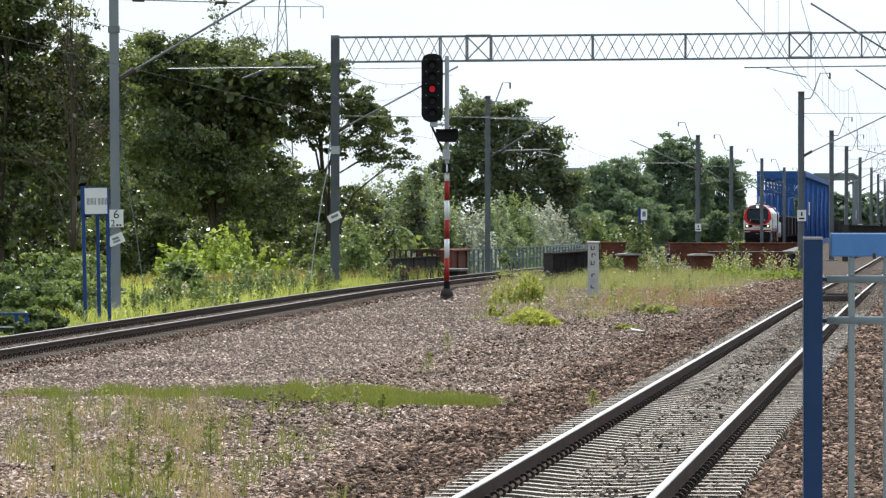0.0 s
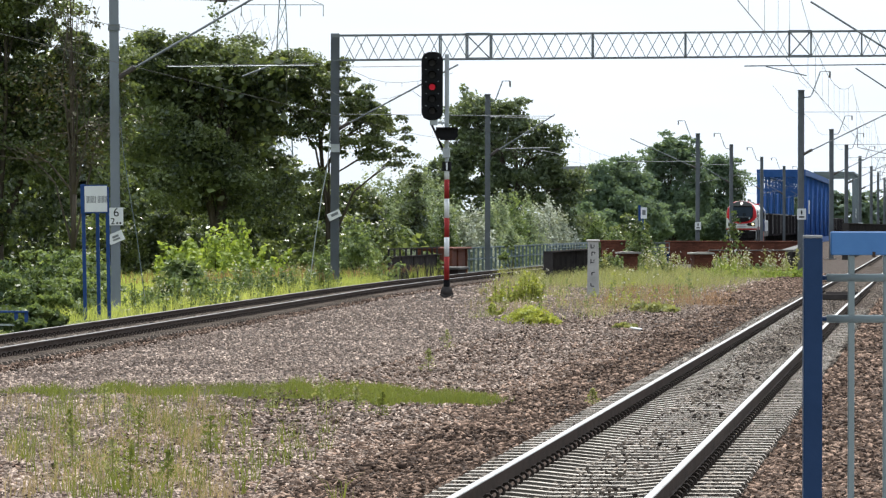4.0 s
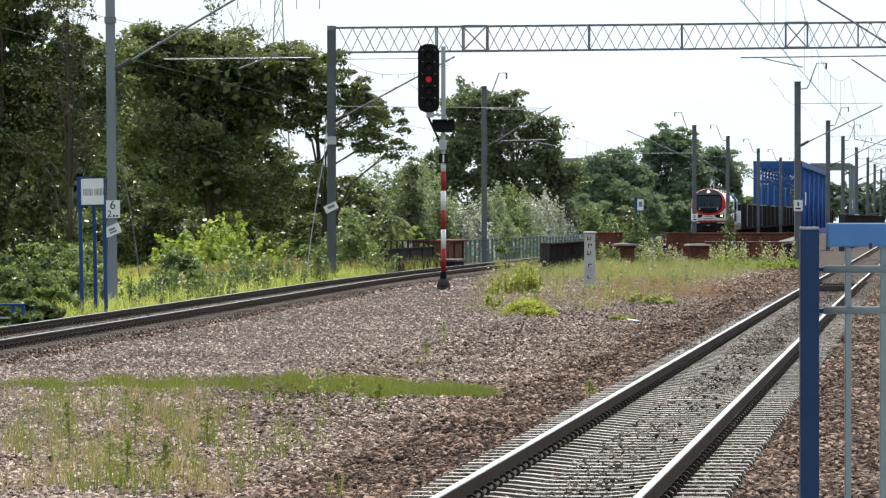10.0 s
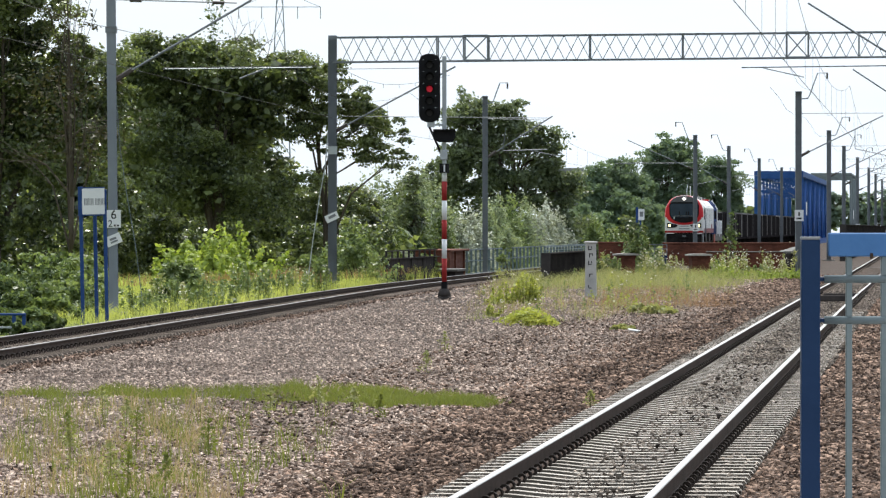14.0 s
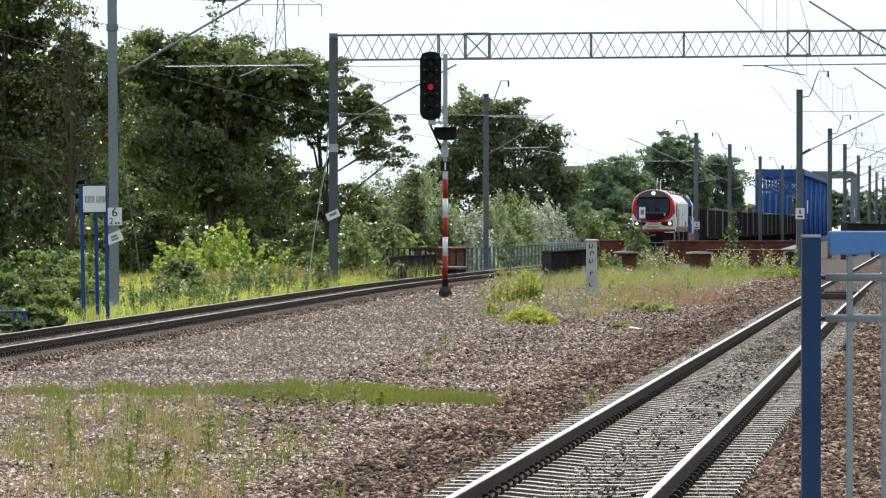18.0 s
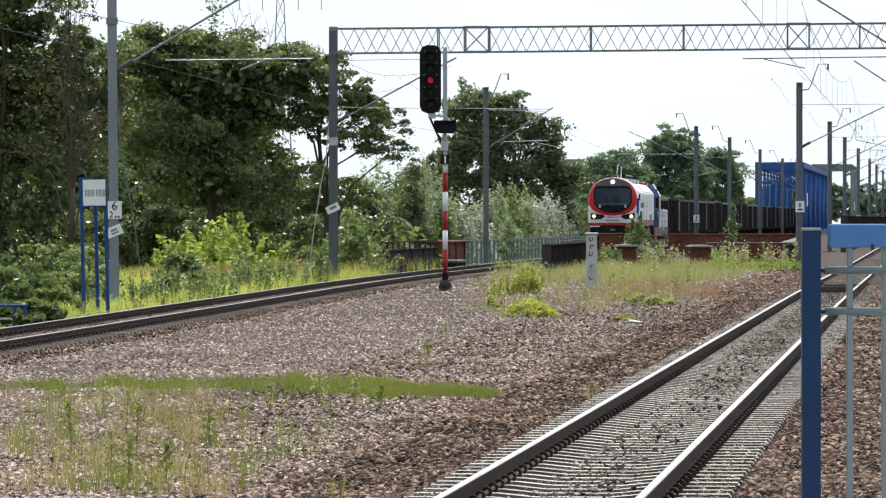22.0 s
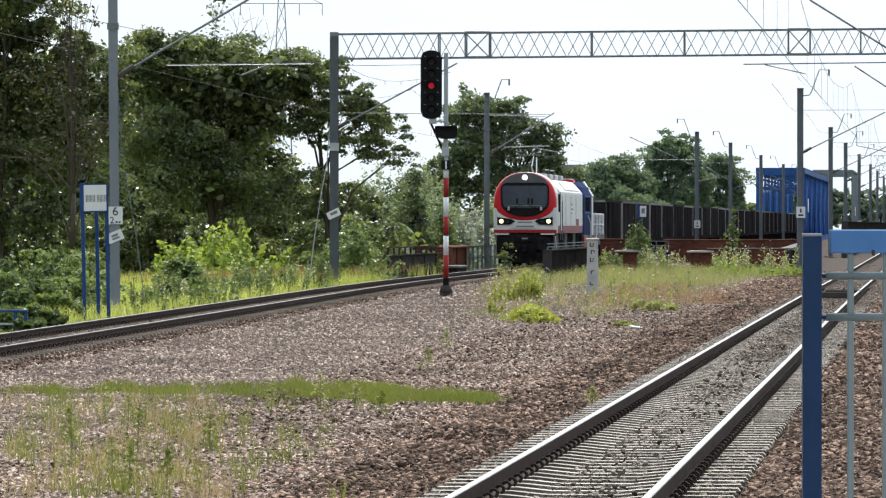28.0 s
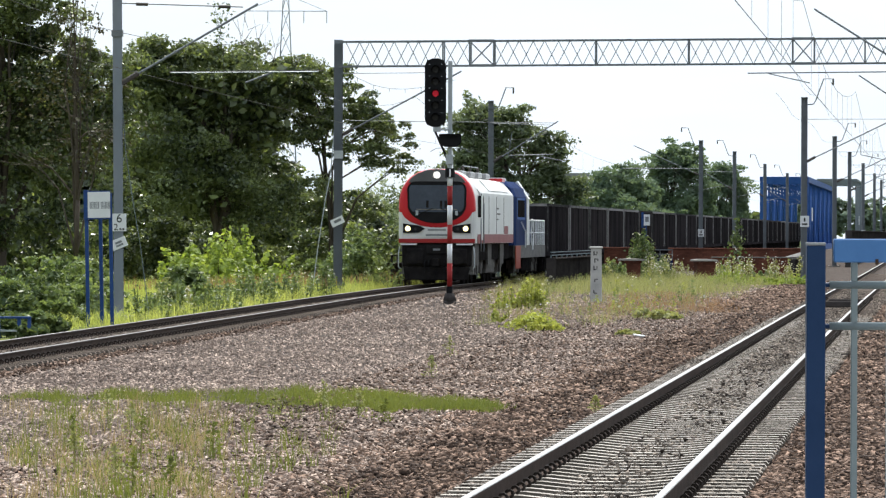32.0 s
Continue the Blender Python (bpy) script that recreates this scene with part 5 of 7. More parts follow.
    part("beam_plate", box(-0.42, 0.42, -0.1, 0.0, 1.2, 1.5), LOCO_DARK, v, bevel=0.03)
    part("number_bar", box(-0.14, 0.14, -0.115, -0.1, 1.34, 1.42), GREYINK, v)
    buffers(v, -0.1, -1)
    buffers(v, L, 1)
    bogie(v, 2.2, 6.4, (2.7, 4.3, 5.9), 0.6, BOGIE)
    bogie(v, 11.0, 15.2, (11.5, 13.1, 14.7), 0.6, BOGIE)
    part("equipment_box", box(-1.3, 1.3, 7.0, 10.4, 0.4, 1.0), BOGIE, v, bevel=0.04)
    for y in (3.0, 6.6, 9.8, 13.4):
        part("roof_box", box(-0.7, 0.7, y, y + 1.8, 4.28, 4.52), LOCO_GREY, v, bevel=0.04)
    part("roof_band", box(-1.2, 1.2, 15.3, 16.6, 4.2, 4.33), LOCO_RED, v, "red roof band")
    for y in (6.4, 9.4, 12.9):
        for x in (-0.4, 0.4):
            part("roof_insulator", rod((x, y, 4.3), (x, y, 4.75), 0.06, 6), INSUL, v)
    part("roof_bus_bar", strung([(0.4, 6.4, 4.75), (0.4, 9.4, 4.75), (0.4, 12.9, 4.75)], 0.025, 5), GALV, v)
    part("pantograph_lower_arm", rod((0, 5.4, 4.4), (0, 3.9, 4.85), 0.035, 6), GALV, v)
    part("pantograph_upper_arm", rod((0, 3.9, 4.85), (0, 5.2, 5.4), 0.025, 6), GALV, v)
    part("pantograph_head", strung([(-0.8, 5.2, 5.3), (-0.55, 5.2, 5.44), (0.55, 5.2, 5.44), (0.8, 5.2, 5.3)], 0.012, 5), STEEL, v)
    part("roof_antenna", rod((0.35, 2.6, 4.5), (0.35, 2.6, 5.3), 0.03, 6), WHITE, v, "white roof rod")
    return v


def diesel_loco():
    v = base("diesel_locomotive", 0, 0, 0, FAR_TILT, label="blue diesel locomotive with white-edged cab and white end railings", category="locomotive")
    sect = [(1.45, 1.5), (1.45, 3.58), (1.28, 3.98), (0.95, 4.27), (-0.95, 4.27), (-1.28, 3.98), (-1.45, 3.58), (-1.45, 1.5)]
    part("cab_body", loft([[(x * s, y, z if z < 4 else z - dz) for x, z in sect] for y, s, dz in ((0.3, 0.94, 0.12), (0.7, 1.0, 0), (6.2, 1.0, 0), (7.2, 0.95, 0.5))]), LOCO_BLUE, v, "blue body")
    part("front_wall", box(-1.2, 1.2, 0.22, 0.32, 1.6, 3.9), LOCO_BLUE, v)
    part("front_window", box(-1.0, 1.0, 0.19, 0.25, 2.7, 3.6), SCREEN, v)
    for sx in (-1, 1):
        part("side_window", box(sx * 1.452 - 0.012, sx * 1.452 + 0.012, 1.3, 4.9, 2.72, 3.46), LOCO_DARK, v, "dark side window")
        part("window_frame", box(sx * 1.448 - 0.008, sx * 1.448 + 0.008, 1.05, 5.15, 2.62, 3.55), TRUSSBLUE, v, "lighter blue window frame")
        part("white_edge", bar((sx * 1.49, 6.3, 3.52), (sx * 1.0, 6.3, 4.30), 0.9, 0.1), WHITE, v, "white cab edge")
        part("white_corner", box(sx * 1.46 - 0.02, sx * 1.46 + 0.02, 5.9, 7.0, 1.5, 3.5), LOCO_WHITE, v, "pale grey corner panel")
        part("frame_sill", box(sx * 1.4 - 0.05, sx * 1.4 + 0.05, 0.4, 16.4, 0.95, 1.5), LOCO_DUST, v)
        part("orange_corner", box(sx * 1.46 - 0.02, sx * 1.46 + 0.02, 0.3, 2.6, 0.5, 1.48), LOCO_ORANGE, v, "orange-red step panel")
        part("hand_rail", strung([(sx * 1.52, 4.6, 1.4), (sx * 1.52, 4.6, 2.1), (sx * 1.56, 2.0, 2.5)], 0.026, 5), WHITE, v)
        part("hand_rail", strung([(sx * 1.62, 7.3, 1.3), (sx * 1.66, 7.3, 2.1), (sx * 1.62, 7.0, 2.65)], 0.03, 5), WHITE, v)
        for k in range(8):
            part("railing_post", rod((sx * 1.42, 8.0 + k * 1.15, 1.5), (sx * 1.42, 8.0 + k * 1.15, 2.6), 0.028, 5), WHITE, v)
        for z in (2.05, 2.6):
            part("railing_bar", rod((sx * 1.42, 7.4, z), (sx * 1.42, 16.2, z), 0.028, 5), WHITE, v)
    for x in (-1.4, -0.7, 0.7, 1.4):
        part("railing_post", rod((x, 16.2, 1.5), (x, 16.2, 2.6), 0.028, 5), WHITE, v)
    for z in (2.05, 2.6):
        part("railing_bar", rod((-1.4, 16.2, z), (1.4, 16.2, z), 0.028, 5), WHITE, v)
    part("bonnet", box(-0.85, 0.85, 7.0, 15.6, 1.5, 2.4), LOCO_BLUE, v, bevel=0.1)
    part("underframe", box(-1.35, 1.35, 0.1, 16.5, 1.0, 1.5), LOCO_DARK, v)
    part("roof_horn", box(-0.2, 0.2, 0.6, 1.0, 4.24, 4.5), WHITE, v, bevel=0.03)
    part("exhaust", box(-0.5, 0.5, 4.0, 6.5, 4.24, 4.45), LOCO_GREY, v, bevel=0.04)
    buffers(v, 0.1, -1)
    buffers(v, 16.5, 1)
    bogie(v, 1.6, 5.6, (2.4, 4.8), 0.5, BOGIE)
    bogie(v, 11.0, 15.0, (11.8, 14.2), 0.5, BOGIE)
    part("fuel_tank", box(-1.25, 1.25, 6.2, 10.4, 0.35, 1.0), LOCO_DARK, v, bevel=0.05)
    return v


def coal_wagon():
    v = base("coal_wagon", 0, 0, 0, FAR_TILT, label="high-sided black-brown open coal wagon with upright ribs", category="wagon", group="wagons of the train")
    L, h0, h1, w = 12.9, 1.18, 3.28, 1.42
    for sx in (-1, 1):
        part("side_wall", box(sx * w - 0.03, sx * w + 0.03, 0.0, L, h0, h1), WAGON, v)
        part("top_rail", box(sx * w - 0.08, sx * w + 0.08, -0.03, L + 0.03, h1, h1 + 0.12), WAGON_RIB, v)
        part("sill", box(sx * w - 0.07, sx * w + 0.09, -0.03, L + 0.03, h0 - 0.22, h0), WAGON, v)
        for k in range(8):
            y = 0.05 + k * (L - 0.1) / 7
            part("rib", box(sx * (w + 0.035) - 0.03, sx * (w + 0.035) + 0.03, y - 0.07, y + 0.07, h0 - 0.1, h1), WAGON_RIB if k in (0, 7) else WAGON, v)
    for y in (0.0, L):
        part("end_wall", box(-w, w, y - 0.03, y + 0.03, h0, h1), WAGON, v)
        part("end_rail", box(-w, w, y - 0.06, y + 0.06, h1, h1 + 0.12), WAGON_RIB, v)
        for x in (-0.9, -0.3, 0.3, 0.9):
            part("end_rib", box(x - 0.06, x + 0.06, y - 0.12, y + 0.12, h0, h1), WAGON, v)
    part("floor", box(-w, w, 0, L, h0 - 0.2, h0), WAGON, v)
    part("load", box(-w + 0.05, w - 0.05, 0.05, L - 0.05, h0, 2.7), BLACK, v, "dark coal load")
    buffers(v, -0.0, -0.85)
    buffers(v, L, 0.85)
    bogie(v, 1.0, 3.6, (1.4, 3.2), 0.46, LOCO_DARK)
    bogie(v, L - 3.6, L - 1.0, (L - 3.2, L - 1.4), 0.46, LOCO_DARK)
    return v


# ---- build: setting ----
ground_sheet()
NEAR_YS = [18] + list(range(40, 200, 20)) + [240, 300, 400, 600, 900]
FAR_YS = [50] + list(range(60, 212, 4)) + [240, 300, 400, 600, 900]
for off in (-0.7535, 0.7535):
    rail("rail", near_x, off, NEAR_YS, "polished steel rail with rusty web on concrete sleepers", RAIL_TOP)
    rail("rail", lambda y: float(far_xs(y)), off, FAR_YS, "rust-brown curved rail with a worn dull top", RAIL_DULL)
truss_bridge(622, 140, 2.75, 9.1, TRUSSBLUE, "bright blue steel truss railway bridge", 11)
truss_bridge(930, 90, 3.6, 12.2, HAZE_GREY, "hazy grey steel truss bridge far off", 12, f=0.5)
parapets()
platform_and_fence()
gantry()
left_mast()
blue_rack()
m = mast(2.16, 250.0, 8.63, 0.27, 1, 1, 3.38, 5.58, 7.65, tie=False, horn_up=0.7, horn_wide=0.79)
part("tie_rod", rod((0.1, 0, 7.53), (2.97, 0, 7.46), 0.018, 5), STEEL, m)
part("steady_tube", rod((0.86, 0, 5.92), (3.14, 0, 5.98), 0.026, 5), STEEL, m)
part("drop_bracket", rod((0.88, 0, 5.92), (1.06, 0, 7.1), 0.02, 5), STEEL, m)
part("steady_arm", rod((2.3, 0, 5.92), (3.6, 0, 5.66), 0.022, 5), STEEL, m)
for y, n, off in ((362, 2.05, 2.22), (411, 0, 2.61), (485, 0, 2.48), (559, 0, 2.35), (640, 0, 2.35)):
    m = mast(-19.82 + FAR_SLOPE * y + off, y, 8.75, 0.3, -1, -1, 4.9 if n else 2.4, 6.25 if n else 5.6, 8.4 if n else 7.0, numbered=n, tie=not n)
    if n:
        part("steady_tube", rod((-5.8, 0, 6.72), (-0.1, 0, 6.74), 0.025, 6), STEEL, m)
for y, n, off in ((246, 2.65, 3.6), (345, 0, 4.1), (411, 0, 4.2), (478, 2.1, 4.05), (559, 0, 3.95), (625, 0, 3.9), (700, 0, 3.8), (790, 0, 3.7), (880, 0, 3.6)):
    mast(near_x(y) - off, y, 8.75, 0.3, 1, 1, 4.2, 5.6, 7.6, numbered=n)
for y in (420, 500, 590, 690):
    mast(near_x(y) + 5.5, y, 8.75, 0.3, -1, -1, 4.0, 5.6, 7.4)
signal()
concrete_post()
station_sign()


def small_sign(x, y, top):
    s = base("line_sign", x, y, -0.3, label="small white board on a blue post beside the bridge", category="sign")
    part("sign_post", box(-0.05, 0.05, 0.0, 0.08, -0.2, top - 0.2), BLUE, s)
    part("sign_edge", box(-0.27, -0.13, -0.02, 0.05, top - 0.8, top + 0.12), BLUE, s)
    b = part("sign_board", box(-0.13, 0.24, -0.03, 0.0, top - 0.66, top), WHITE, s, "white sign board")
    mark(b, 0.06, top - 0.3, 0.2, 0.3, -0.031, GREYINK, "faded_letter")


small_sign(11.8, 296.0, 3.45)


for x, y, a in ((4.25, 110, 20),):
    p = part("litter", box(-0.13, 0.13, -0.1, 0.1, 0.0, 0.035), WHITE, None, bevel=0.015)
    p.matrix_basis = pose(x, y, -0.22, 6, 8, a)
    tagged(p, "scrap of white litter on the ballast", "litter", group="litter")


def blue_rail():
    s = base("blue_railing", -10.2, 118.0, -0.4, label="blue painted tubular railing among shrubs", category="railing")
    for x in (-0.3, 0.1, 0.3):
        part("rail_post", box(x - 0.04, x + 0.04, -0.04, 0.04, -0.2, 0.42), BLUE, s)
    for z in (0.12, 0.4):
        part("rail_bar", box(-0.6, 0.34, -0.03, 0.03, z - 0.03, z + 0.03), BLUE, s)


blue_rail()


def balise():
    s = base("track_beam", near_x(152) - 0.05, 150, 0, near_tilt(), label="dark timber beams laid across the sleepers", category="beam")
    part("beam", box(-0.6, 0.5, 0, 0.4, -0.16, 0.02), DARKSTEEL, s, bevel=0.02)
    part("beam", box(-0.45, 0.65, 5.0, 5.4, -0.16, 0.02), DARKSTEEL, s, bevel=0.02)


balise()


def wire(points, r, label, name="overhead_wire"):
    ob = part(name, strung(points, r, 4), WIRE)
    tagged(ob, label, "cable", group="overhead wires")


def span_wires(xf, supports, z_contact, z_top, dip, label):
    """Messenger that sags between supports, droppers, and the contact wire."""
    for a, b in zip(supports, supports[1:]):
        n = max(6, int((b - a) / 8))
        ys = [a + (b - a) * k / n for k in range(n + 1)]
        zs = [z_top - dip * 4 * (k / n) * (1 - k / n) for k in range(n + 1)]
        w = base("catenary_wire", 0, 0, label=label, category="cable", group="overhead wires")
        part("messenger_wire", strung([(xf(y), y, z) for y, z in zip(ys, zs)], 0.007, 4), WIRE, w)
        part("contact_wire", strung([(xf(a), a, z_contact), (xf(b), b, z_contact)], 0.007, 4), WIRE, w)
        for y, z in zip(ys[1:-1], zs[1:-1]):
            part("dropper", rod((xf(y), y, z), (xf(y), y, z_contact), 0.004, 3), WIRE, w)


span_wires(lambda y: float(far_xs(y)), (60, 132.5, 186, 250, 362, 411, 485, 559, 640), 5.5, 7.1, 0.9, "sagging catenary wire with droppers over the track")
span_wires(near_x, (40, 112, 184, 246, 345, 411, 478, 559, 625, 700), 5.5, 7.3, 0.9, "sagging catenary wire with droppers over the track")
for off, z in ((-5.0, 8.4), (-4.4, 9.9)):
    wire([(near_x(y) + off, y, z + 0.6 * abs(math.sin(y / 70.0 * math.pi))) for y in range(246, 700, 14)], 0.009, "thin feeder wire strung along the masts")


wire([(-7.4, 132, 6.3), (-4.6, 185.8, 8.1)], 0.02, "taut stay wire between mast and portal", "stay_wire")


def pylon():
    p = base("power_pylon", -29.4, 900, -6, label="tall lattice high voltage pylon behind the trees", category="pylon")
    h = 60.0

    def half(z):
        return 0.66 + 0.047 * (47 - z) if z < 52 else 0.4
    for sx in (-1, 1):
        for sy in (-1, 1):
            part("leg", strung([(sx * half(z), sy * half(z), z) for z in (0, 20, 36, 52, h)], 0.09, 4), HAZE_GREY, p)
    zs = [0, 8, 15, 21, 27, 32, 36, 40, 44, 48, 52, 56]
    for a, b in zip(zs, zs[1:]):
        for s in (-1, 1):
            part("lattice", bar((-half(a), s * half(a), a), (half(b), s * half(b), b), 0.06, 0.06), HAZE_GREY, p)
            part("lattice", bar((half(a), s * half(a), a), (-half(b), s * half(b), b), 0.06, 0.06), HAZE_GREY, p)
    for z, w in ((47.9, 7.4), (54, 5.2)):
        part("cross_arm", bar((-w, 0, z), (w, 0, z), 0.12, 0.12), HAZE_GREY, p)
        part("arm_tie", strung([(-w, 0, z), (0, 0, z + 3.0), (w, 0, z)], 0.05, 4), HAZE_GREY, p)
        for x in (-w, -w * 0.44, w * 0.44, w):
            part("insulator", rod((x, 0, z), (x, 0, z - 2.1), 0.07, 5), HAZE_GREY, p)


pylon()

# ---- build: trees ----
tree(-15.2, 168, [(-16.3, 168, 6.5, 3.4, 3, 3.8), (-13.8, 169, 7.2, 2.4, 2.6, 2.8), (-15.9, 167, 10.6, 3.0, 3, 3), (-14.0, 168, 9.3, 2.0, 2, 1.5), (-15.4, 169, 8.8, 2.4, 2, 1.8), (-13.2, 168, 5.6, 2.4, 2.4, 2.6), (-12.1, 169, 4.8, 2.4, 2, 3.0), (-14.5, 168, 3.0, 3.6, 2.5, 2.6), (-11.8, 169, 7.2, 1.5, 1.6, 2.2)],
     108000, 0.14, LEAF_DARK, "tall dense dark green tree with thin brownish twigs", 0.3, clump=0.6, dense=2.0, sub=4, boughs=True, fill=0.1)
tree(-12.2, 163, [(-12.6, 163, 7.6, 1.6, 1.6, 2.4), (-11.6, 163, 5.4, 1.6, 1.6, 2.2), (-13.4, 163, 5.0, 1.8, 1.6, 2.6), (-12.2, 163, 9.6, 1.2, 1.2, 1.6)],
     1300, 0.13, LEAF_BROWN, "thin half-dry tree with bare brown twigs", 0.11, hollow=0.1, limbs=16)
broad = tree(-9.6, 212, [(-11.8, 212, 7.2, 2.6, 2.6, 2.5), (-9.2, 212, 8.2, 2.6, 2.6, 2.0), (-10.8, 211, 4.6, 3.4, 2.6, 2.6), (-8.0, 213, 7.0, 1.7, 2.4, 2.5), (-9.4, 212, 3.6, 3.2, 2.5, 2.6), (-12.4, 212, 9.2, 1.5, 1.5, 1.2), (-10.9, 212, 9.1, 1.6, 1.5, 1.3), (-13.3, 212, 8.2, 1.5, 1.5, 1.6), (-6.4, 213, 8.2, 1.4, 1.4, 1.2), (-11.2, 214.5, 6.6, 2.8, 3.2, 2.6), (-8.9, 215, 6.4, 2.4, 3.0, 2.4), (-7.0, 212, 2.6, 1.8, 2.2, 2.0), (-7.6, 212, 8.5, 1.7, 1.6, 1.2)],
     138000, 0.131, LEAF_DARK, "broad dark green deciduous tree with dense crown", 0.34, clump=0.72, dense=2.4, sub=5, boughs=True, fill=0.1, core=8000)
for x0, z0, x1, z1 in ((-8.6, 9.6, -9.0, 11.6), (-8.4, 9.6, -7.9, 11.4), (-8.2, 9.4, -7.4, 10.6), (-7.6, 9.3, -7.2, 10.9), (-8.8, 10.6, -8.3, 11.3), (-7.0, 9.0, -6.3, 10.0), (-9.9, 9.8, -9.6, 12.0)):
    twig = rod((x0 + 9.6, 0, z0), (x1 + 9.6, 0.2, z1 + 0.1), 0.02, 4, 0.006)
    rod(((x0 + x1) / 2 + 9.6, 0.1, (z0 + z1) / 2 + 0.3), (x1 + 9.9, 0.2, z1 + 0.2), 0.011, 4, 0.004, twig)
    rod(((x0 + x1) / 2 + 9.6, 0.1, (z0 + z1) / 2 + 0.4), (x1 + 9.2, 0.0, z1 + 0.5), 0.011, 4, 0.004, twig)
    part("bare_twig", twig, BARK, broad)
spire = np.stack([rng.normal(-0.1, 0.25, 260), rng.normal(0, 0.2, 260), rng.uniform(9.6, 12.4, 260)], 1)
leaf_mesh("foliage", spire, 0.16, LEAF, broad)["kind"] = "stuff"
tree(-5.0, 214, [(-6.4, 214, 7.9, 1.9, 2, 1.6), (-6.3, 213, 6.6, 1.1, 1.2, 1.2), (-5.7, 213, 8.4, 1.2, 1.2, 0.9), (-5.0, 214, 7.6, 1.6, 2, 1.6), (-4.3, 214, 6.2, 1.8, 1.8, 1.6), (-2.9, 213, 6.1, 1.4, 1.4, 1.1)  , (-2.3, 213, 5.0, 0.8, 0.8, 0.7), (-3.5, 213, 5.4, 1.1, 1.0, 0.6), (-5.5, 214, 6.6, 1.0, 1.2, 0.8), (-3.6, 213, 7.2, 1.0, 1.0, 0.8), (-3.2, 213, 6.8, 0.9, 1, 0.7)],
     42000, 0.12, LEAF_DARK, "deciduous tree with open branches and gaps of sky", 0.17, limbs=8, clump=0.36, dense=0.75, boughs=True, fill=0.05)
tree(4.7, 332, [(1.77, 332, 9.87, 1.17, 1.49, 1.87), (1.22, 332, 9.01, 1.05, 1.38, 2.11), (3.75, 332, 9.44, 1.4, 1.72, 1.75), (4.96, 332, 9.12, 1.17, 1.49, 1.52), (6.17, 332, 8.25, 1.29, 1.61, 1.64), (7.49, 333, 7.28, 1.05, 1.38, 1.75), (6.72, 333, 6.42, 1.64, 1.84, 2.11),
                (7.6, 333, 5.01, 1.4, 1.72, 1.99), (7.6, 333, 3.0, 1.75, 2.07, 2.57), (4.41, 332, 7.06, 2.69, 2.53, 2.57), (2.32, 332, 6.85, 1.99, 2.07, 2.57), (0.78, 332, 6.52, 0.94, 1.38, 1.64), (0.67, 332, 4.58, 1.29, 1.61, 1.99), (5.29, 332, 4.26, 2.81, 2.53, 2.81),
                (2.87, 332, 3.82, 2.46, 2.3, 2.69), (8.37, 334, 1.6, 1.4, 1.84, 2.11), (3.31, 332, 2.4, 2.69, 2.3, 2.34), (2.43, 332, 8.58, 1.52, 1.72, 1.87)],
     64000, 0.205, LEAF_MID_HAZE, "rounded hazy green deciduous tree beyond the bridge", 0.3, clump=0.68, dense=0.7, sub=3, boughs=True, fill=0.2, limbs=12, core=2500, core_leaf=0.3, core_low=0.0)
tree(-0.6, 345, [(-0.2, 345, 5.2, 1.2, 1.4, 1.5), (0.9, 345, 5.4, 1.3, 1.4, 1.5), (-1.6, 345, 4.2, 1.4, 1.5, 1.7), (-0.6, 345, 2.6, 2.2, 1.6, 2.0), (-2.6, 346, 2.8, 1.4, 1.5, 1.5)], 14000, 0.2, LEAF_MID_HAZE, "small hazy green tree by the far bank", 0.16, clump=0.5, dense=0.5, boughs=True)
FAR_CROWN = dict(clump=0.85, dense=0.8, boughs=True, fill=0.35, core=7000, core_leaf=0.55, core_low=0.0)
tree(16.7, 520, [(16.0, 520, 6.2, 2.3, 2.4, 2.5), (18.9, 522, 6.9, 2.1, 2.4, 2.7), (20.8, 523, 5.8, 2.0, 2.4, 2.6), (15.6, 519, 3.4, 2.3, 2.4, 2.8), (18.6, 519, 3.0, 3.2, 2.6, 3.0), (21.5, 520, 2.6, 2.4, 2.6, 2.8)], 25000, 0.28, LEAF_FAR_HAZE, "broad hazy green trees in the distance", 0.3, **FAR_CROWN)
tree(25.2, 562, [(24.0, 562, 9.1, 1.8, 2.4, 2.4), (25.4, 562, 10.2, 1.7, 2.4, 2.3), (27.2, 563, 9.6, 1.9, 2.4, 2.7), (23.4, 562, 5.4, 2.2, 2.6, 3.0), (26.4, 562, 5.0, 3.4, 2.6, 3.6), (24.6, 561, 2.6, 3.4, 2.6, 3.0), (29.0, 563, 6.4, 1.5, 2.0, 2.6)], 26000, 0.28, LEAF_FAR_HAZE, "tall hazy green tree in the distance", 0.35, **FAR_CROWN)
tree(31.6, 575, [(31.0, 575, 8.3, 1.7, 2.4, 2.4), (32.6, 575, 8.0, 1.7, 2.2, 2.2), (33.9, 576, 6.0, 1.3, 2.0, 2.2), (29.6, 575, 5.0, 2.4, 2.6, 3.2), (32.4, 575, 4.0, 2.4, 2.4, 3.0), (31.4, 575, 2.0, 2.8, 2.6, 2.4), (34.4, 580, 3.2, 1.4, 2.0, 2.8)], 23000, 0.26, LEAF_FAR_HAZE, "dark green tree beside the distant bridge", 0.3, **FAR_CROWN)
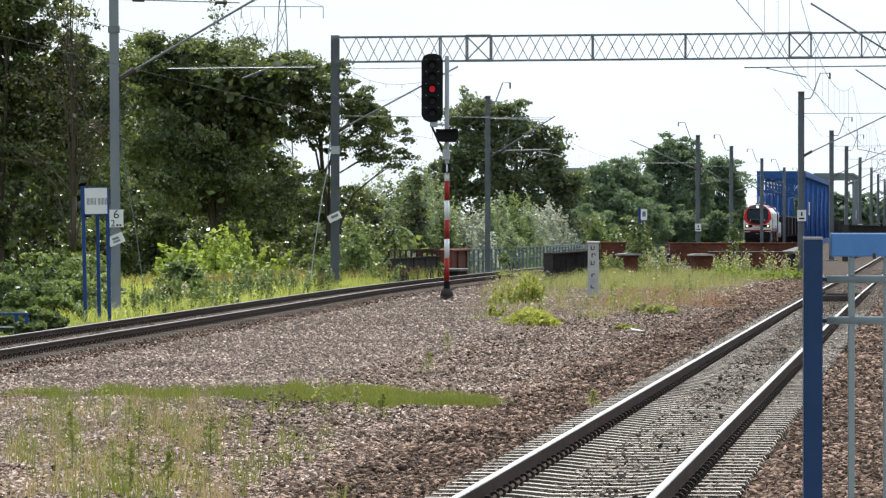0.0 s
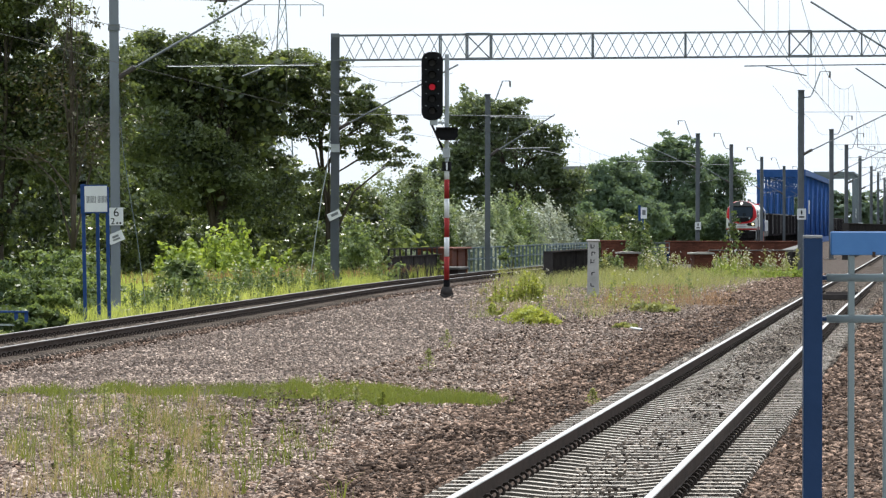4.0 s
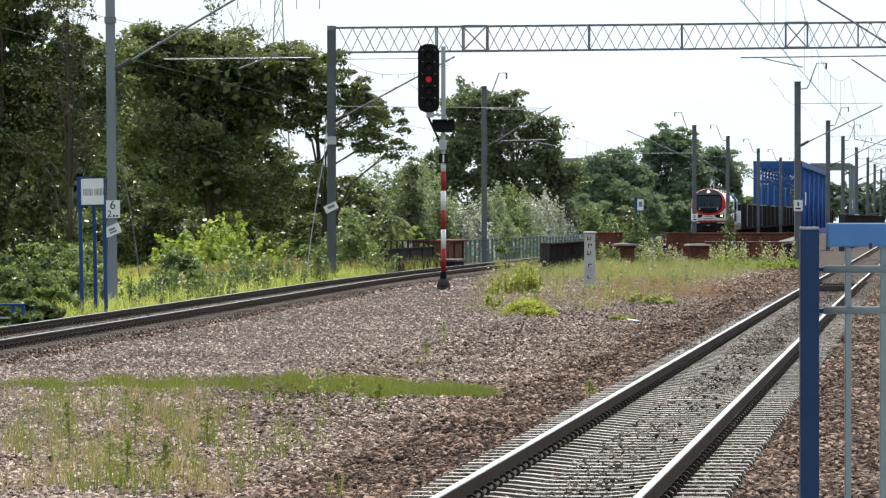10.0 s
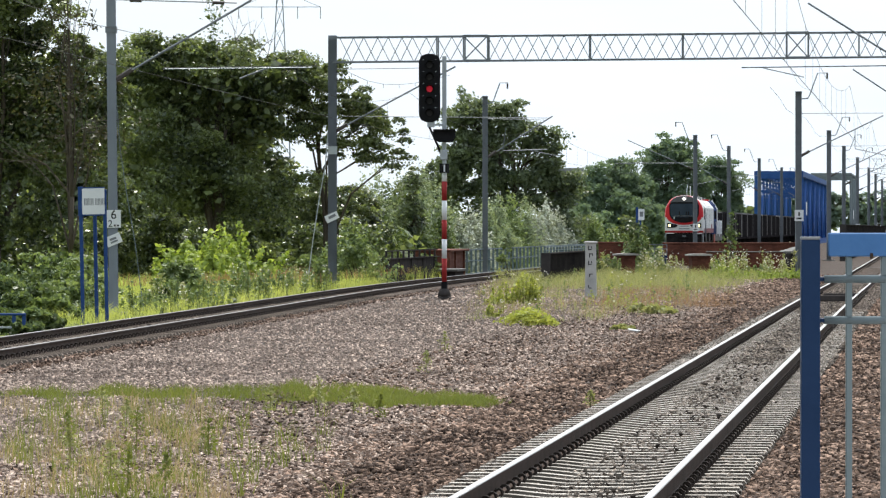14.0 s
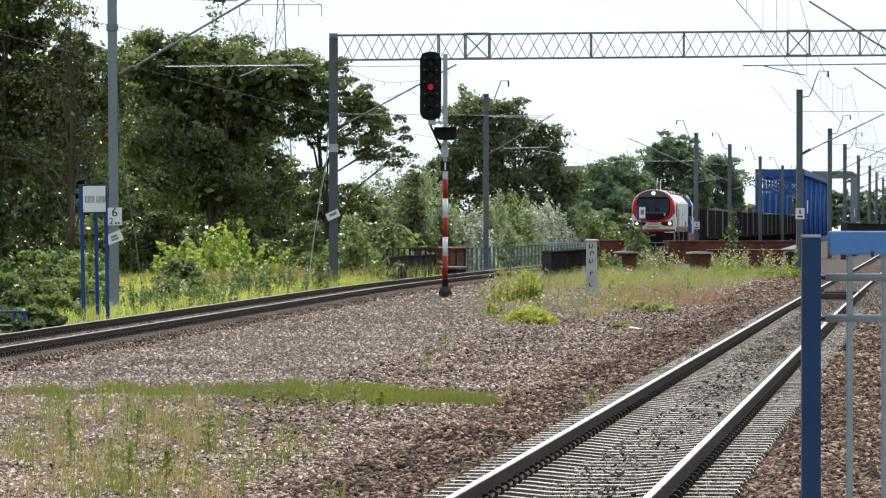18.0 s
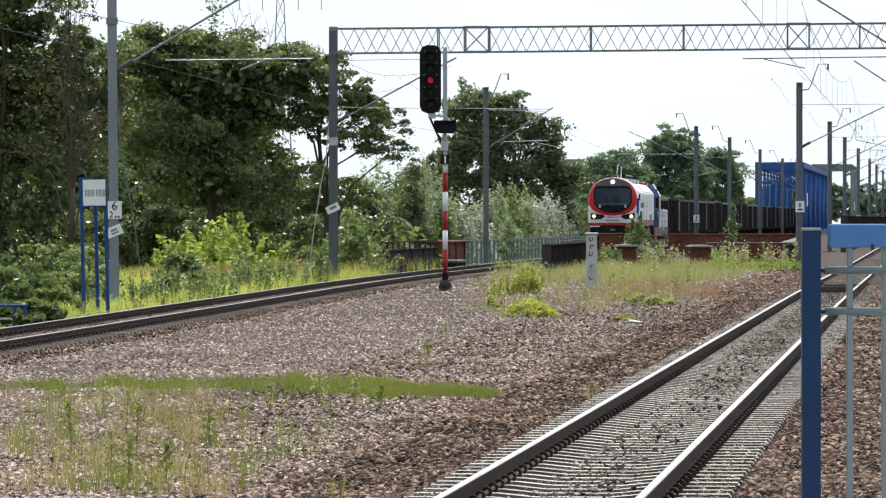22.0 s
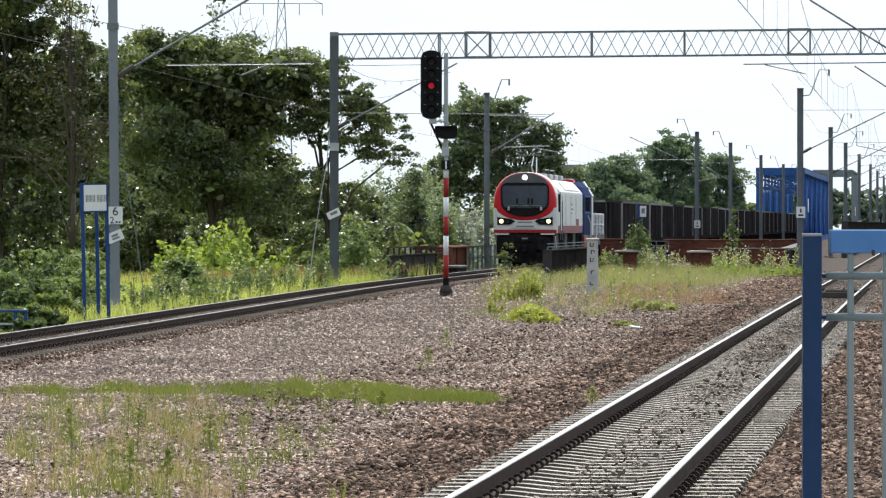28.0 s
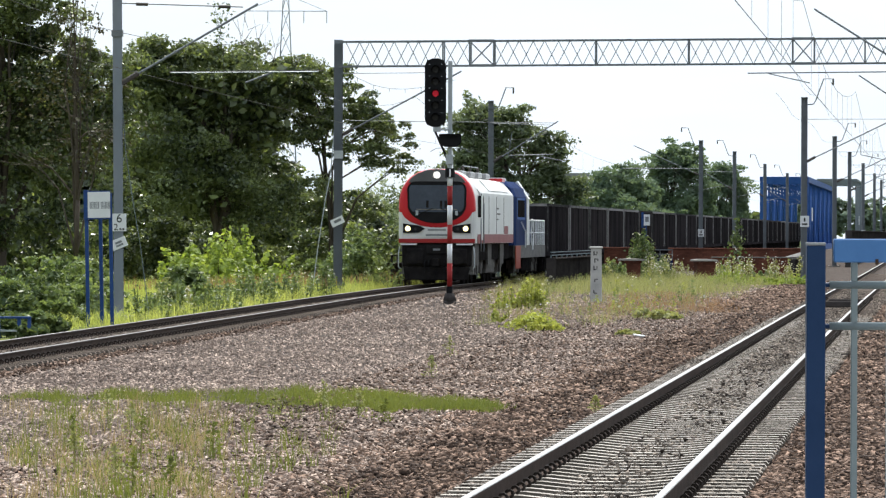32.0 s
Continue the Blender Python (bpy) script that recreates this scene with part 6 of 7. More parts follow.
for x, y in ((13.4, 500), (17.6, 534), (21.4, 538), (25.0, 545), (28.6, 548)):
    tree(x, y, [(x - 1.4, y, 1.6, 1.9, 1.6, 2.0), (x + 1.3, y, 1.9, 1.9, 1.6, 2.3)], 8000, 0.26, LEAF_FAR_HAZE, "low dense thicket at the foot of the distant trees", 0.14, clump=0.6, dense=0.5, boughs=True, fill=0.35, core=2500, core_leaf=0.5, core_low=0.0)
tree(56.9, 812, [(57.0, 812, 5.8, 1.7, 1.6, 2.6), (56.2, 812, 3.0, 1.8, 1.6, 2.8)], 6000, 0.34, LEAF_FAR_HAZE, "green tree beyond the blue bridge", 0.2, clump=0.7)
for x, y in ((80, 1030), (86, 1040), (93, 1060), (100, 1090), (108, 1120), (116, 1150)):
    tree(x, y, [(x - 1.5, y, 5.2, 3.8, 3, 4.2), (x + 1.5, y, 6.2, 3.6, 3, 4.4)], 4000, 0.8, LEAF_FAR_HAZE, "hazy green tree behind the far grey bridge", 0.3)
for x, y, top in ((-20.4, 237, 11.5), (-18, 238, 11.0), (-15.6, 239, 10.4), (-13.5, 240, 9.2), (-11.2, 241, 8.0), (-9.6, 242, 5.4), (-7.4, 243, 4.0), (-5.2, 244, 3.4)):
    tree(x, y, [(x - 1.2, y, top * 0.35, 2.6, 2, top * 0.42), (x + 1.2, y, top * 0.4, 2.6, 2, top * 0.45), (x, y, top * 0.7, 2.2, 2, top * 0.28)], 6500, 0.46, LEAF_DARK, "dark dense tree in the wood's depth", 0.2, clump=0.7)
tree(-4.0, 238, [(-4.1, 238, 3.2, 0.9, 0.9, 1.1), (-3.5, 238, 2.2, 1.0, 1.0, 1.3), (-4.7, 238, 1.8, 0.9, 0.9, 1.2)], 9000, 0.17, LEAF_DARK, "small dark green tree behind the gantry post", 0.12, clump=0.35, dense=1.2)
tree(-10.6, 226, [(-11.0, 226, 6.4, 1.8, 1.6, 1.8), (-9.2, 227, 6.0, 1.7, 1.6, 1.8), (-10.2, 226, 3.4, 2.0, 1.6, 2.4), (-8.4, 227, 3.2, 1.6, 1.6, 2.2), (-12.8, 226, 5.0, 1.8, 1.5, 3.0), (-14.6, 226, 5.4, 1.7, 1.5, 3.4)],
     36000, 0.19, LEAF_DARK, "dark crowded trees in the shade of the wood", 0.24, clump=0.7, dense=0.9, boughs=True, fill=0.4)
tree(-5.2, 234, [(-5.9, 234, 2.8, 1.3, 1.2, 1.5), (-4.6, 236, 2.4, 1.3, 1.2, 1.5), (-3.6, 238, 1.7, 1.1, 1.2, 1.3), (-6.6, 234, 1.6, 1.6, 1.2, 1.6)], 26000, 0.15, LEAF_DARK, "dark green thicket behind the portal's post", 0.14, clump=0.45, dense=0.7, boughs=True)
tree(-1.6, 262, [(-1.6, 262, 4.0, 0.5, 0.5, 1.5), (-1.6, 262, 2.4, 0.8, 0.8, 1.4)], 4000, 0.16, LEAF_DARK, "slim dark pointed tree among the willows", 0.1, clump=0.3, dense=1.0)
# dark undergrowth below the tall trees
for x, y, w, h in ((-16.6, 170, 4.0, 3.0), (-13.6, 170, 4.0, 2.8), (-11.2, 215, 4.0, 3.2), (-8.4, 215, 4.0, 3.0), (-5.8, 217, 3.6, 3.0), (-14.8, 214, 4.0, 3.2), (-10.0, 219, 4.0, 3.6), (-3.6, 226, 3.2, 3.0), (-12.8, 215, 4.0, 3.2)):
    bush(x, y, w, h + 0.6, 4400, 0.175, LEAF_DARK, "dark undergrowth below the tall trees", "undergrowth", -1.0)


def far_woods():
    pts = []
    for k in range(170):
        x, y = -150 + k * 1.7, 660 + 40 * math.sin(k * 1.7)
        h = 5.0 + 2.2 * noise.noise((k * 0.21, 1, 0)) + 1.2 * noise.noise((k * 0.9, 4, 0))
        if x > 36:
            h *= 0.72
            y += 420
            x *= 1.62
        pts.append((x, y, h))
    lobes = [(x, y, h * 0.45, 3.0, 3.0, h * 0.55) for x, y, h in pts]
    ob = leaf_mesh("far_woods", crown_points(lobes, 13000, 0.8, 0.6)[0], 0.9, LEAF_DARK)
    tagged(ob, "far line of dark green woods on the horizon", "woods", kind="stuff")
    for y, x0, x1 in ((1400, -900, 900),):
        lobes = [(x0 + k * 9, y, 4, 8, 6, 7 + 3 * noise.noise((k * 0.3, 0, 7))) for k in range(int((x1 - x0) / 9))]
        ob = leaf_mesh("far_woods", crown_points(lobes, 12000, 2.0, 0.6)[0], 2.8, LEAF_DARK)
        tagged(ob, "far line of dark green woods on the horizon", "woods", kind="stuff")


far_woods()


def distant_building():
    """Grey flat-roofed block whose top shows between the crowns."""
    b = base("building", 17.0, 700.0, -0.6, label="plain grey flat-roofed building behind the distant trees", category="building")
    part("wall", box(-2.8, 2.8, 0, 9.0, 0, 10.5), GREYINK, b)
    part("roof_edge", box(-2.95, 2.95, -0.15, 9.15, 10.504, 11.0), GREYINK, b, "dark grey roof edge")


distant_building()

# willows behind the railing
for x, y, w, h, m in ((-4.2, 262, 2.0, 5.1, LEAF_WILLOW), (-3.6, 270, 1.7, 5.6, LEAF_WILLOW), (-2.9, 268, 1.8, 5.0, LEAF), (-2.4, 272, 1.0, 5.5, LEAF_DARK), (-1.7, 272, 1.8, 5.0, LEAF_LIGHT),
                      (-1.0, 280, 1.5, 5.7, LEAF_WILLOW), (-0.3, 276, 1.8, 4.8, LEAF_WILLOW), (0.6, 278, 1.6, 3.9, LEAF_WILLOW), (1.1, 276, 1.6, 3.0, LEAF_SILVER), (1.9, 282, 1.5, 3.7, LEAF_SILVER),
                      (2.6, 292, 1.4, 4.1, LEAF_WILLOW), (3.3, 296, 1.5, 4.4, LEAF_WILLOW), (4.2, 300, 1.7, 4.3, LEAF_LIGHT), (5.1, 306, 1.6, 4.2, LEAF_WILLOW), (5.8, 312, 1.5, 4.0, LEAF_SILVER),
                      (6.7, 320, 1.6, 4.2, LEAF_SILVER), (7.4, 324, 1.6, 3.6, LEAF_SILVER), (8.2, 330, 1.5, 2.6, LEAF_SILVER), (2.1, 280, 1.6, 2.6, LEAF_SILVER), (3.9, 294, 1.8, 2.6, LEAF_WILLOW),
                      (-1.4, 268, 2.0, 3.8, LEAF), (-3.6, 258, 2.0, 3.8, LEAF), (-2.5, 262, 2.0, 3.9, LEAF_WILLOW), (-0.1, 270, 1.8, 3.4, LEAF)):
    shoot_bush(x, y, w * 1.05, h * 1.12, 90, 46, 0.15, m, "silvery grey-green willow shrub behind the railing" if m in (LEAF_SILVER, LEAF_WILLOW) else "upright green shrub behind the railing", "willow_shrub" if m in (LEAF_SILVER, LEAF_WILLOW) else "shrub", -0.6, -0.25, 0.095)
for x, y, w, h in ((10.6, 350, 1.3, 3.9), (11.1, 352, 1.2, 3.2), (12.2, 354, 1.6, 2.6), (13.4, 358, 2.0, 2.4)):
    shoot_bush(x, y, w, h, 50, 60, 0.17, LEAF_LIGHT, "upright light green shrub beyond the bridge", "shrub", -0.6, -0.1, 0.1)
for x, y, w, h, m in ((-5.0, 262, 3.2, 3.0, LEAF), (15.4, 400, 3.2, 3.0, LEAF_DARK), (-7.6, 268, 3.0, 3.0, LEAF), (-3.4, 240, 2.6, 2.4, LEAF), (0.8, 296, 3.4, 3.0, LEAF_DARK), (4.6, 312, 3.2, 2.8, LEAF_DARK), (-2.0, 284, 3.4, 3.4, LEAF_DARK)):
    bush(x, y, w, h + 0.6, 4200, 0.2, m, "tall green shrub behind the railing", "shrub", -0.6)
# bright young trees and shrubs along the train's track
for x, y, w, h in ((-9.7, 191, 1.1, 2.9), (-9.1, 190, 1.2, 2.5), (-8.2, 191, 1.5, 2.9), (-7.6, 190, 1.1, 2.8), (-6.8, 189, 1.0, 1.7), (-10.5, 190, 0.9, 1.7), (-8.6, 188, 1.2, 2.0)):
    shoot_bush(x, y, w * 1.1, h * 0.97, 9, 110, 0.19, LEAF_YELLOW, "bright yellow-green maple shoots above the shrubs", "young_maple", -0.4, 1.3, 0.135)
for x, y, w, h in ((-9.4, 192, 2.0, 1.7), (-8.0, 193, 2.0, 1.8)):
    bush(x, y, w, h, 2600, 0.2, LEAF_YELLOW, "bright yellow-green young maple shrub", "shrub")
for x, y, w, h, m in ((-12.2, 134, 2.4, 1.6, LEAF_LIGHT), (-10.8, 137, 2.0, 1.4, LEAF), (-12.9, 128, 2.0, 1.15, LEAF), (-11.2, 130, 1.8, 1.2, LEAF_LIGHT), (-9.9, 139, 1.7, 1.35, LEAF_LIGHT), (-10.6, 126, 1.5, 1.3, LEAF),
                      (-9.6, 131, 1.2, 1.3, LEAF_LIGHT), (-11.0, 123, 1.4, 1.2, LEAF), (-10.2, 134, 1.5, 1.3, LEAF_LIGHT), (-12.6, 139, 2.4, 1.7, LEAF), (-10.9, 143, 2.0, 1.6, LEAF), 
                      (-10.3, 121, 1.0, 0.9, LEAF), (-9.6, 124, 1.0, 0.9, LEAF_LIGHT), (-9.9, 118, 0.9, 0.6, LEAF), (-10.1, 114, 1.0, 0.8, LEAF), (-9.5, 113, 0.9, 0.7, LEAF_LIGHT), (-8.9, 114, 0.8, 0.5, LEAF), (-9.7, 109, 0.8, 0.6, LEAF), (-9.0, 107, 0.7, 0.4, LEAF),
                      (-8.1, 150, 1.4, 1.3, LEAF_LIGHT), (-13.6, 142, 2.6, 1.8, LEAF), (-11.5, 150, 2.6, 1.7, LEAF_LIGHT), (-12.4, 160, 2.6, 1.6, LEAF),
                      (-4.5, 190, 1.0, 1.0, LEAF_LIGHT), (-3.3, 197, 1.7, 2.4, LEAF_LIGHT), (-5.4, 203, 1.4, 1.3, LEAF_LIGHT), (-1.55, 212, 0.5, 0.5, LEAF_LIGHT),
                      (-3.9, 206, 1.8, 2.6, LEAF_LIGHT), (-0.6, 224, 1.2, 1.3, LEAF_LIGHT)):
    bush(x, y, w, h, 2000, 0.135, m, "leafy green shrub beside the track", "shrub", -0.4)
for x, y, w, h in ((-7.8, 149, 1.5, 1.6), (-8.2, 147, 0.9, 1.0)):
    bush(x, y, w, h, 2800, 0.14, LEAF_LIGHT, "broad green shrub in the meadow", "shrub", -0.4)
for x, y, w, h in ((-3.55, 199, 1.5, 2.9), (-3.3, 202, 1.1, 2.3), (-4.2, 203, 1.4, 2.2)):
    shoot_bush(x, y, w, h, 42, 60, 0.14, LEAF_LIGHT, "tall pointed leafy shrub beside the track", "shrub", -0.4)
for x, y, w, h, n in ((2.5, 150, 0.5, 1.15, 12), (2.75, 150, 0.35, 0.9, 8), (1.75, 151, 0.6, 0.6, 9), (1.5, 149, 0.45, 0.5, 7), (2.1, 150, 0.5, 0.75, 9), (3.0, 170, 0.5, 0.8, 8), (1.2, 128, 0.5, 0.35, 8)):
    shoot_bush(x, y, w, h, n, 42, 0.085, LEAF_GOLD, "golden-green leafy shoots in the ballast", "young_shrub", -0.28, 0.5)
for x, y, w, h, m in ((3.2, 236, 1.2, 1.5, LEAF_LIGHT), (5.6, 133, 1.3, 0.2, GRASS_PALE), (4.1, 112, 0.6, 0.12, GRASS_PALE)):
    bush(x, y, w, h, 800, 0.1, m, "small yellow-green bush in the ballast", "shrub", -0.28)
bush(2.1, 116.5, 1.5, 0.34, 2600, 0.06, LEAF_GOLD, "low mat of bright green weed on the ballast", "ground_weed", -0.27)
for x, y, h, n in ((9.2, 247, 2.3, 280), (9.6, 247, 1.9, 240), (9.65, 246, 2.1, 200), (10.0, 247, 2.5, 150), (10.2, 246, 1.6, 220), (10.6, 245, 1.2, 180), (13.95, 241, 3.0, 330), (10.6, 243, 1.0, 150), (9.9, 243, 1.1, 160)):
    weed(x, y, h, LEAF, "tall leafy weed growing by the brickwork", n, 0.16, 8, "tall_weed")
for x, y, w, h in ((9.3, 246, 0.8, 2.0), (10.0, 246, 0.5, 2.1), (10.1, 243, 1.0, 1.3), (10.5, 243, 1.0, 0.9), (8.1, 240, 0.8, 1.1), (9.9, 240, 0.9, 0.7), (13.4, 238, 1.2, 0.9), (15.2, 237, 1.6, 0.7)):
    shoot_bush(x, y, w, h, 26, 70, 0.12, LEAF_LIGHT, "lush light green weed growing against the brickwork", "tall_weed", -0.28, 0.5)
for k in range(54):
    y, side = rand(222, 239), rand(0.031, 0.0735)
    if abs(side - 0.0366) < 0.0032 or abs(side - 0.0513) < 0.0032:
        side += 0.0066
    weed(side * y, y, rand(0.6, 1.3), GRASS_PALE, "flowering weed with small pale blossoms", 60, 0.08, 12, "flowering_weed")
for k in range(13):
    y = 226 + rand(-6, 10) - k * 0.4
    shoot_bush((0.0545 + k * 0.0014) * y, y, rand(0.5, 1.0), rand(0.35, 0.95 if k < 5 else 0.5), 12, 26, 0.12, LEAF_YELLOW, "bright leafy weed at the ballast edge", "weed", -0.27, 0.9)
for x, y, h in ((-3.05, 49.5, 0.52), (-2.35, 50.0, 0.4), (-3.0, 45.0, 0.4), (-1.55, 62.5, 0.45), (-1.1, 61.5, 0.35), (-2.45, 44.0, 0.32), (-2.75, 43.4, 0.4), (-0.75, 60.0, 0.3),
                (-3.55, 47.5, 0.4), (-4.1, 60.0, 0.4), (-2.1, 60.5, 0.42), (-3.5, 55.0, 0.42), (-3.9, 52.0, 0.4), (-0.25, 79.0, 0.35), (0.05, 92.0, 0.4), (1.9, 63.8, 0.22)):
    weed(x, y, h, GRASS_MOSS if x * 7 % 1 > 0.5 else GRASS_PALE, "single upright green weed in the ballast", 130, 0.036, 0, lean=0.05)

# ---- build: grass ----
def tufts(y0, y1, lo, hi, n, per, spread, patch=0.0, scale=0.5, power=1.0):
    c = scatter(y0, y1, lo, hi, n, -0.25, power, patch, scale)
    r = np.repeat(c, per, 0)
    r[:, :2] += rng.normal(0, 1, (len(r), 2)) * np.array((spread, spread * 1.6))
    return r


moss = scatter(62, 74, lambda y: -0.094 * y, lambda y: 0.9 + 0 * y, 90000, -0.25)
deep = moss_depth(moss[:, 0], moss[:, 1])
moss = moss[(deep + rng.normal(0, 0.25, len(moss)) > 0) & (rng.uniform(0, 1, len(moss)) < np.clip(0.62 + 0.2 * moss[:, 0], 0.22, 1.0))]
moss[:, 2] -= 0.09 * np.clip(0.5 + 1.2 * np.array([noise.noise((a * 1.7, b * 0.35, 3.0)) for a, b in moss[:, :2]]), 0, 1)
tagged(blade_mesh("moss_strip", moss, 0.16, 0.011, GRASS_MOSS, lean=0.7), "low strip of short green grass on the ballast", "grass", kind="stuff")
sparse = np.concatenate([tufts(41, 66, lambda y: -0.088 * y, lambda y: -0.050 * y + 0.45 * np.sin(y * 1.3), 150, 12, 0.08, 0.4, 1.2), tufts(41, 67, lambda y: -0.058 * y, lambda y: -0.024 * y + 0.2, 90, 11, 0.05, 0.45, 0.9)])
tagged(blade_mesh("sparse_grass", sparse, 0.3, 0.008, GRASS_MOSS, lean=0.8), "sparse fine tufts of pale green grass in the ballast", "grass", kind="stuff")
drytuft = tufts(41, 64, lambda y: -0.09 * y, lambda y: -0.045 * y, 140, 14, 0.1, 0.42, 0.9)
tagged(blade_mesh("dry_grass", drytuft, 0.3, 0.0065, GRASS_DRY, lean=0.8), "thin dry straw-coloured grass stalks", "grass", kind="stuff")


def patch_left(y):
    return 0.6 + (y - 118) * 0.014 + 0.5 * np.sin(y * 0.9)


def patch_right(y):
    return np.minimum(near_x(y) - 4.4 + 0.6 * np.sin(y * 0.7), 2.6 + (y - 114) * 0.15 + 0.5 * np.sin(y * 1.7))


def uneven(roots, low, high, scale, seed):
    """Sink roots by a slow noise, so that the sward stands in tussocks."""
    h = np.array([noise.noise((a * scale, b * scale * 0.4, seed)) for a, b in roots[:, :2]])
    roots[:, 2] -= low + (high - low) * np.clip(0.5 - h * 1.1, 0, 1)
    return roots


green = uneven(tufts(112, 238, patch_left, patch_right, 1150, 9, 0.16, 0.55, 0.4, 0.6), 0, 0.2, 0.7, 1.0)
tagged(blade_mesh("grass_patch", green, 0.36, 0.011, GRASS_PALE, lean=0.8), "loose green grass on the track island", "grass", kind="stuff")
dry = uneven(tufts(124, 205, patch_left, patch_right, 700, 8, 0.2, 0.5, 0.5, 0.8), 0, 0.16, 0.6, 5.0)
tagged(blade_mesh("dry_grass", dry, 0.32, 0.010, GRASS_DRY, lean=0.9), "dry straw-coloured grass on the track island", "grass", kind="stuff")
russet = tufts(142, 178, lambda y: 0.034 * y + 0.4 * np.sin(y), lambda y: 0.058 * y, 260, 10, 0.2, 0.45, 0.5)
tagged(blade_mesh("russet_grass", russet, 0.3, 0.010, SEED, lean=0.9), "russet seeding grass on the track island", "grass", kind="stuff")
rear = uneven(scatter(185, 240, lambda y: 0.013 * y + 0.7 * np.sin(y * 1.3), lambda y: near_x(y) - 4.6, 12000, -0.25, 1.0, patch=0.35, scale=0.3), 0, 0.3, 0.5, 9.0)
tagged(blade_mesh("rear_grass", rear, 0.6, 0.014, GRASS_PALE, lean=0.9), "taller green grass before the brickwork", "grass", kind="stuff")
for k in range(54):
    y = rand(124, 220)
    weed(rand(float(patch_left(y)) + 0.2, float(patch_right(y)) - 0.2), y, rand(0.3, 0.7), (GRASS_PALE, LEAF_GOLD, LEAF_LIGHT)[k % 3], "small leafy herb among the island grass", 44, 0.06, 5 if k % 3 == 0 else 0, "island_herb", -0.27)
meadow = scatter(118, 250, lambda y: far_xs(y) - 15, lambda y: far_xs(y) - 2.3 - np.clip((y - 200) * 0.12, 0, 4), 88000, -0.38, 0.9, patch=0.3, scale=0.6)
meadow[:, 2] -= np.clip(0.25 * np.sin(meadow[:, 0] * 1.7) * np.sin(meadow[:, 1] * 0.31), 0, 0.2)
tagged(blade_mesh("meadow_grass", meadow, 0.5, 0.015, GRASS, lean=0.9), "tall bright meadow grass beside the track", "grass", kind="stuff")
tall = tufts(135, 225, lambda y: far_xs(y) - 9, lambda y: far_xs(y) - 2.2, 700, 14, 0.2, 0.5, 0.4)
tall[:, 2] = -0.38
tagged(blade_mesh("meadow_stalks", tall, 0.8, 0.01, GRASS, lean=0.5), "tall pale stalks standing over the meadow grass", "grass", kind="stuff")
heads = scatter(168, 218, lambda y: far_xs(y) - 9, lambda y: far_xs(y) - 2.5, 3600, 0.08, 1.0, patch=0.5, scale=0.3)
tagged(blade_mesh("seed_heads", heads, 0.42, 0.016, SEED, lean=0.5), "rusty brown seed heads over the meadow", "grass", kind="stuff")
for k in range(60):
    y = rand(126, 208)
    weed(float(far_xs(y)) - 2.6 - abs(rng.normal(0, 1.5)), y, rand(0.55, 1.15), (LEAF_LIGHT, LEAF, GRASS_PALE)[k % 3], "slender meadow herb with small pale blossoms", 90, 0.07, 12 if k % 2 else 0, "meadow_herb", -0.4)
for k in range(46):
    y = rand(124, 214)
    shoot_bush(float(far_xs(y)) - 2.5 - abs(rng.normal(0, 1.6)), y, rand(0.4, 0.8), rand(0.7, 1.5), 7, 34, rand(0.09, 0.13), LEAF_LIGHT, "tall leafy meadow weed beside the track", "meadow_weed", -0.4)
verge = scatter(90, 235, lambda y: near_x(y) + 4.2, lambda y: near_x(y) + 12, 9000, -0.27)
tagged(blade_mesh("verge_grass", verge, 0.4, 0.03, GRASS), "green verge grass beyond the ballast", "grass", kind="stuff")

# ---- build: ballast ----
left_edge = lambda y: np.maximum(far_xs(y) + 1.3, -0.1 * y)
stones("ballast_stones", [
    (38, 70, left_edge, lambda y: near_x(y) - 2.6, 40000, 0.05, -0.235),
    (70, 150, left_edge, lambda y: near_x(y) - 2.6, 42000, 0.046, -0.235),
    (150, 245, left_edge, lambda y: near_x(y) - 3.6, 7000, 0.068, -0.24),
], "loose reddish-grey broken ballast stones", STONE)
stones("rusty_ballast_stones", [
    (72, 205, lambda y: far_xs(y) + 1.28, lambda y: far_xs(y) + 1.8, 2200, 0.05, -0.21),
    (38, 130, lambda y: near_x(y) + 1.3, lambda y: np.minimum(near_x(y) + 5, 0.094 * y), 13000, 0.066, -0.23),
    (130, 235, lambda y: near_x(y) + 1.3, lambda y: near_x(y) + 4, 4000, 0.09, -0.235),
    (38, 150, lambda y: near_x(y) - 3.2, lambda y: near_x(y) - 1.22, 15000, 0.06, -0.23),
    (38, 150, lambda y: near_x(y) - 6.2, lambda y: near_x(y) - 2.6, 11000, 0.054, -0.228),
    (150, 240, lambda y: near_x(y) - 4.2, lambda y: near_x(y) - 1.22, 6000, 0.08, -0.235),
], "loose rust-brown ballast stones beside the running rails", STONE_RUST)

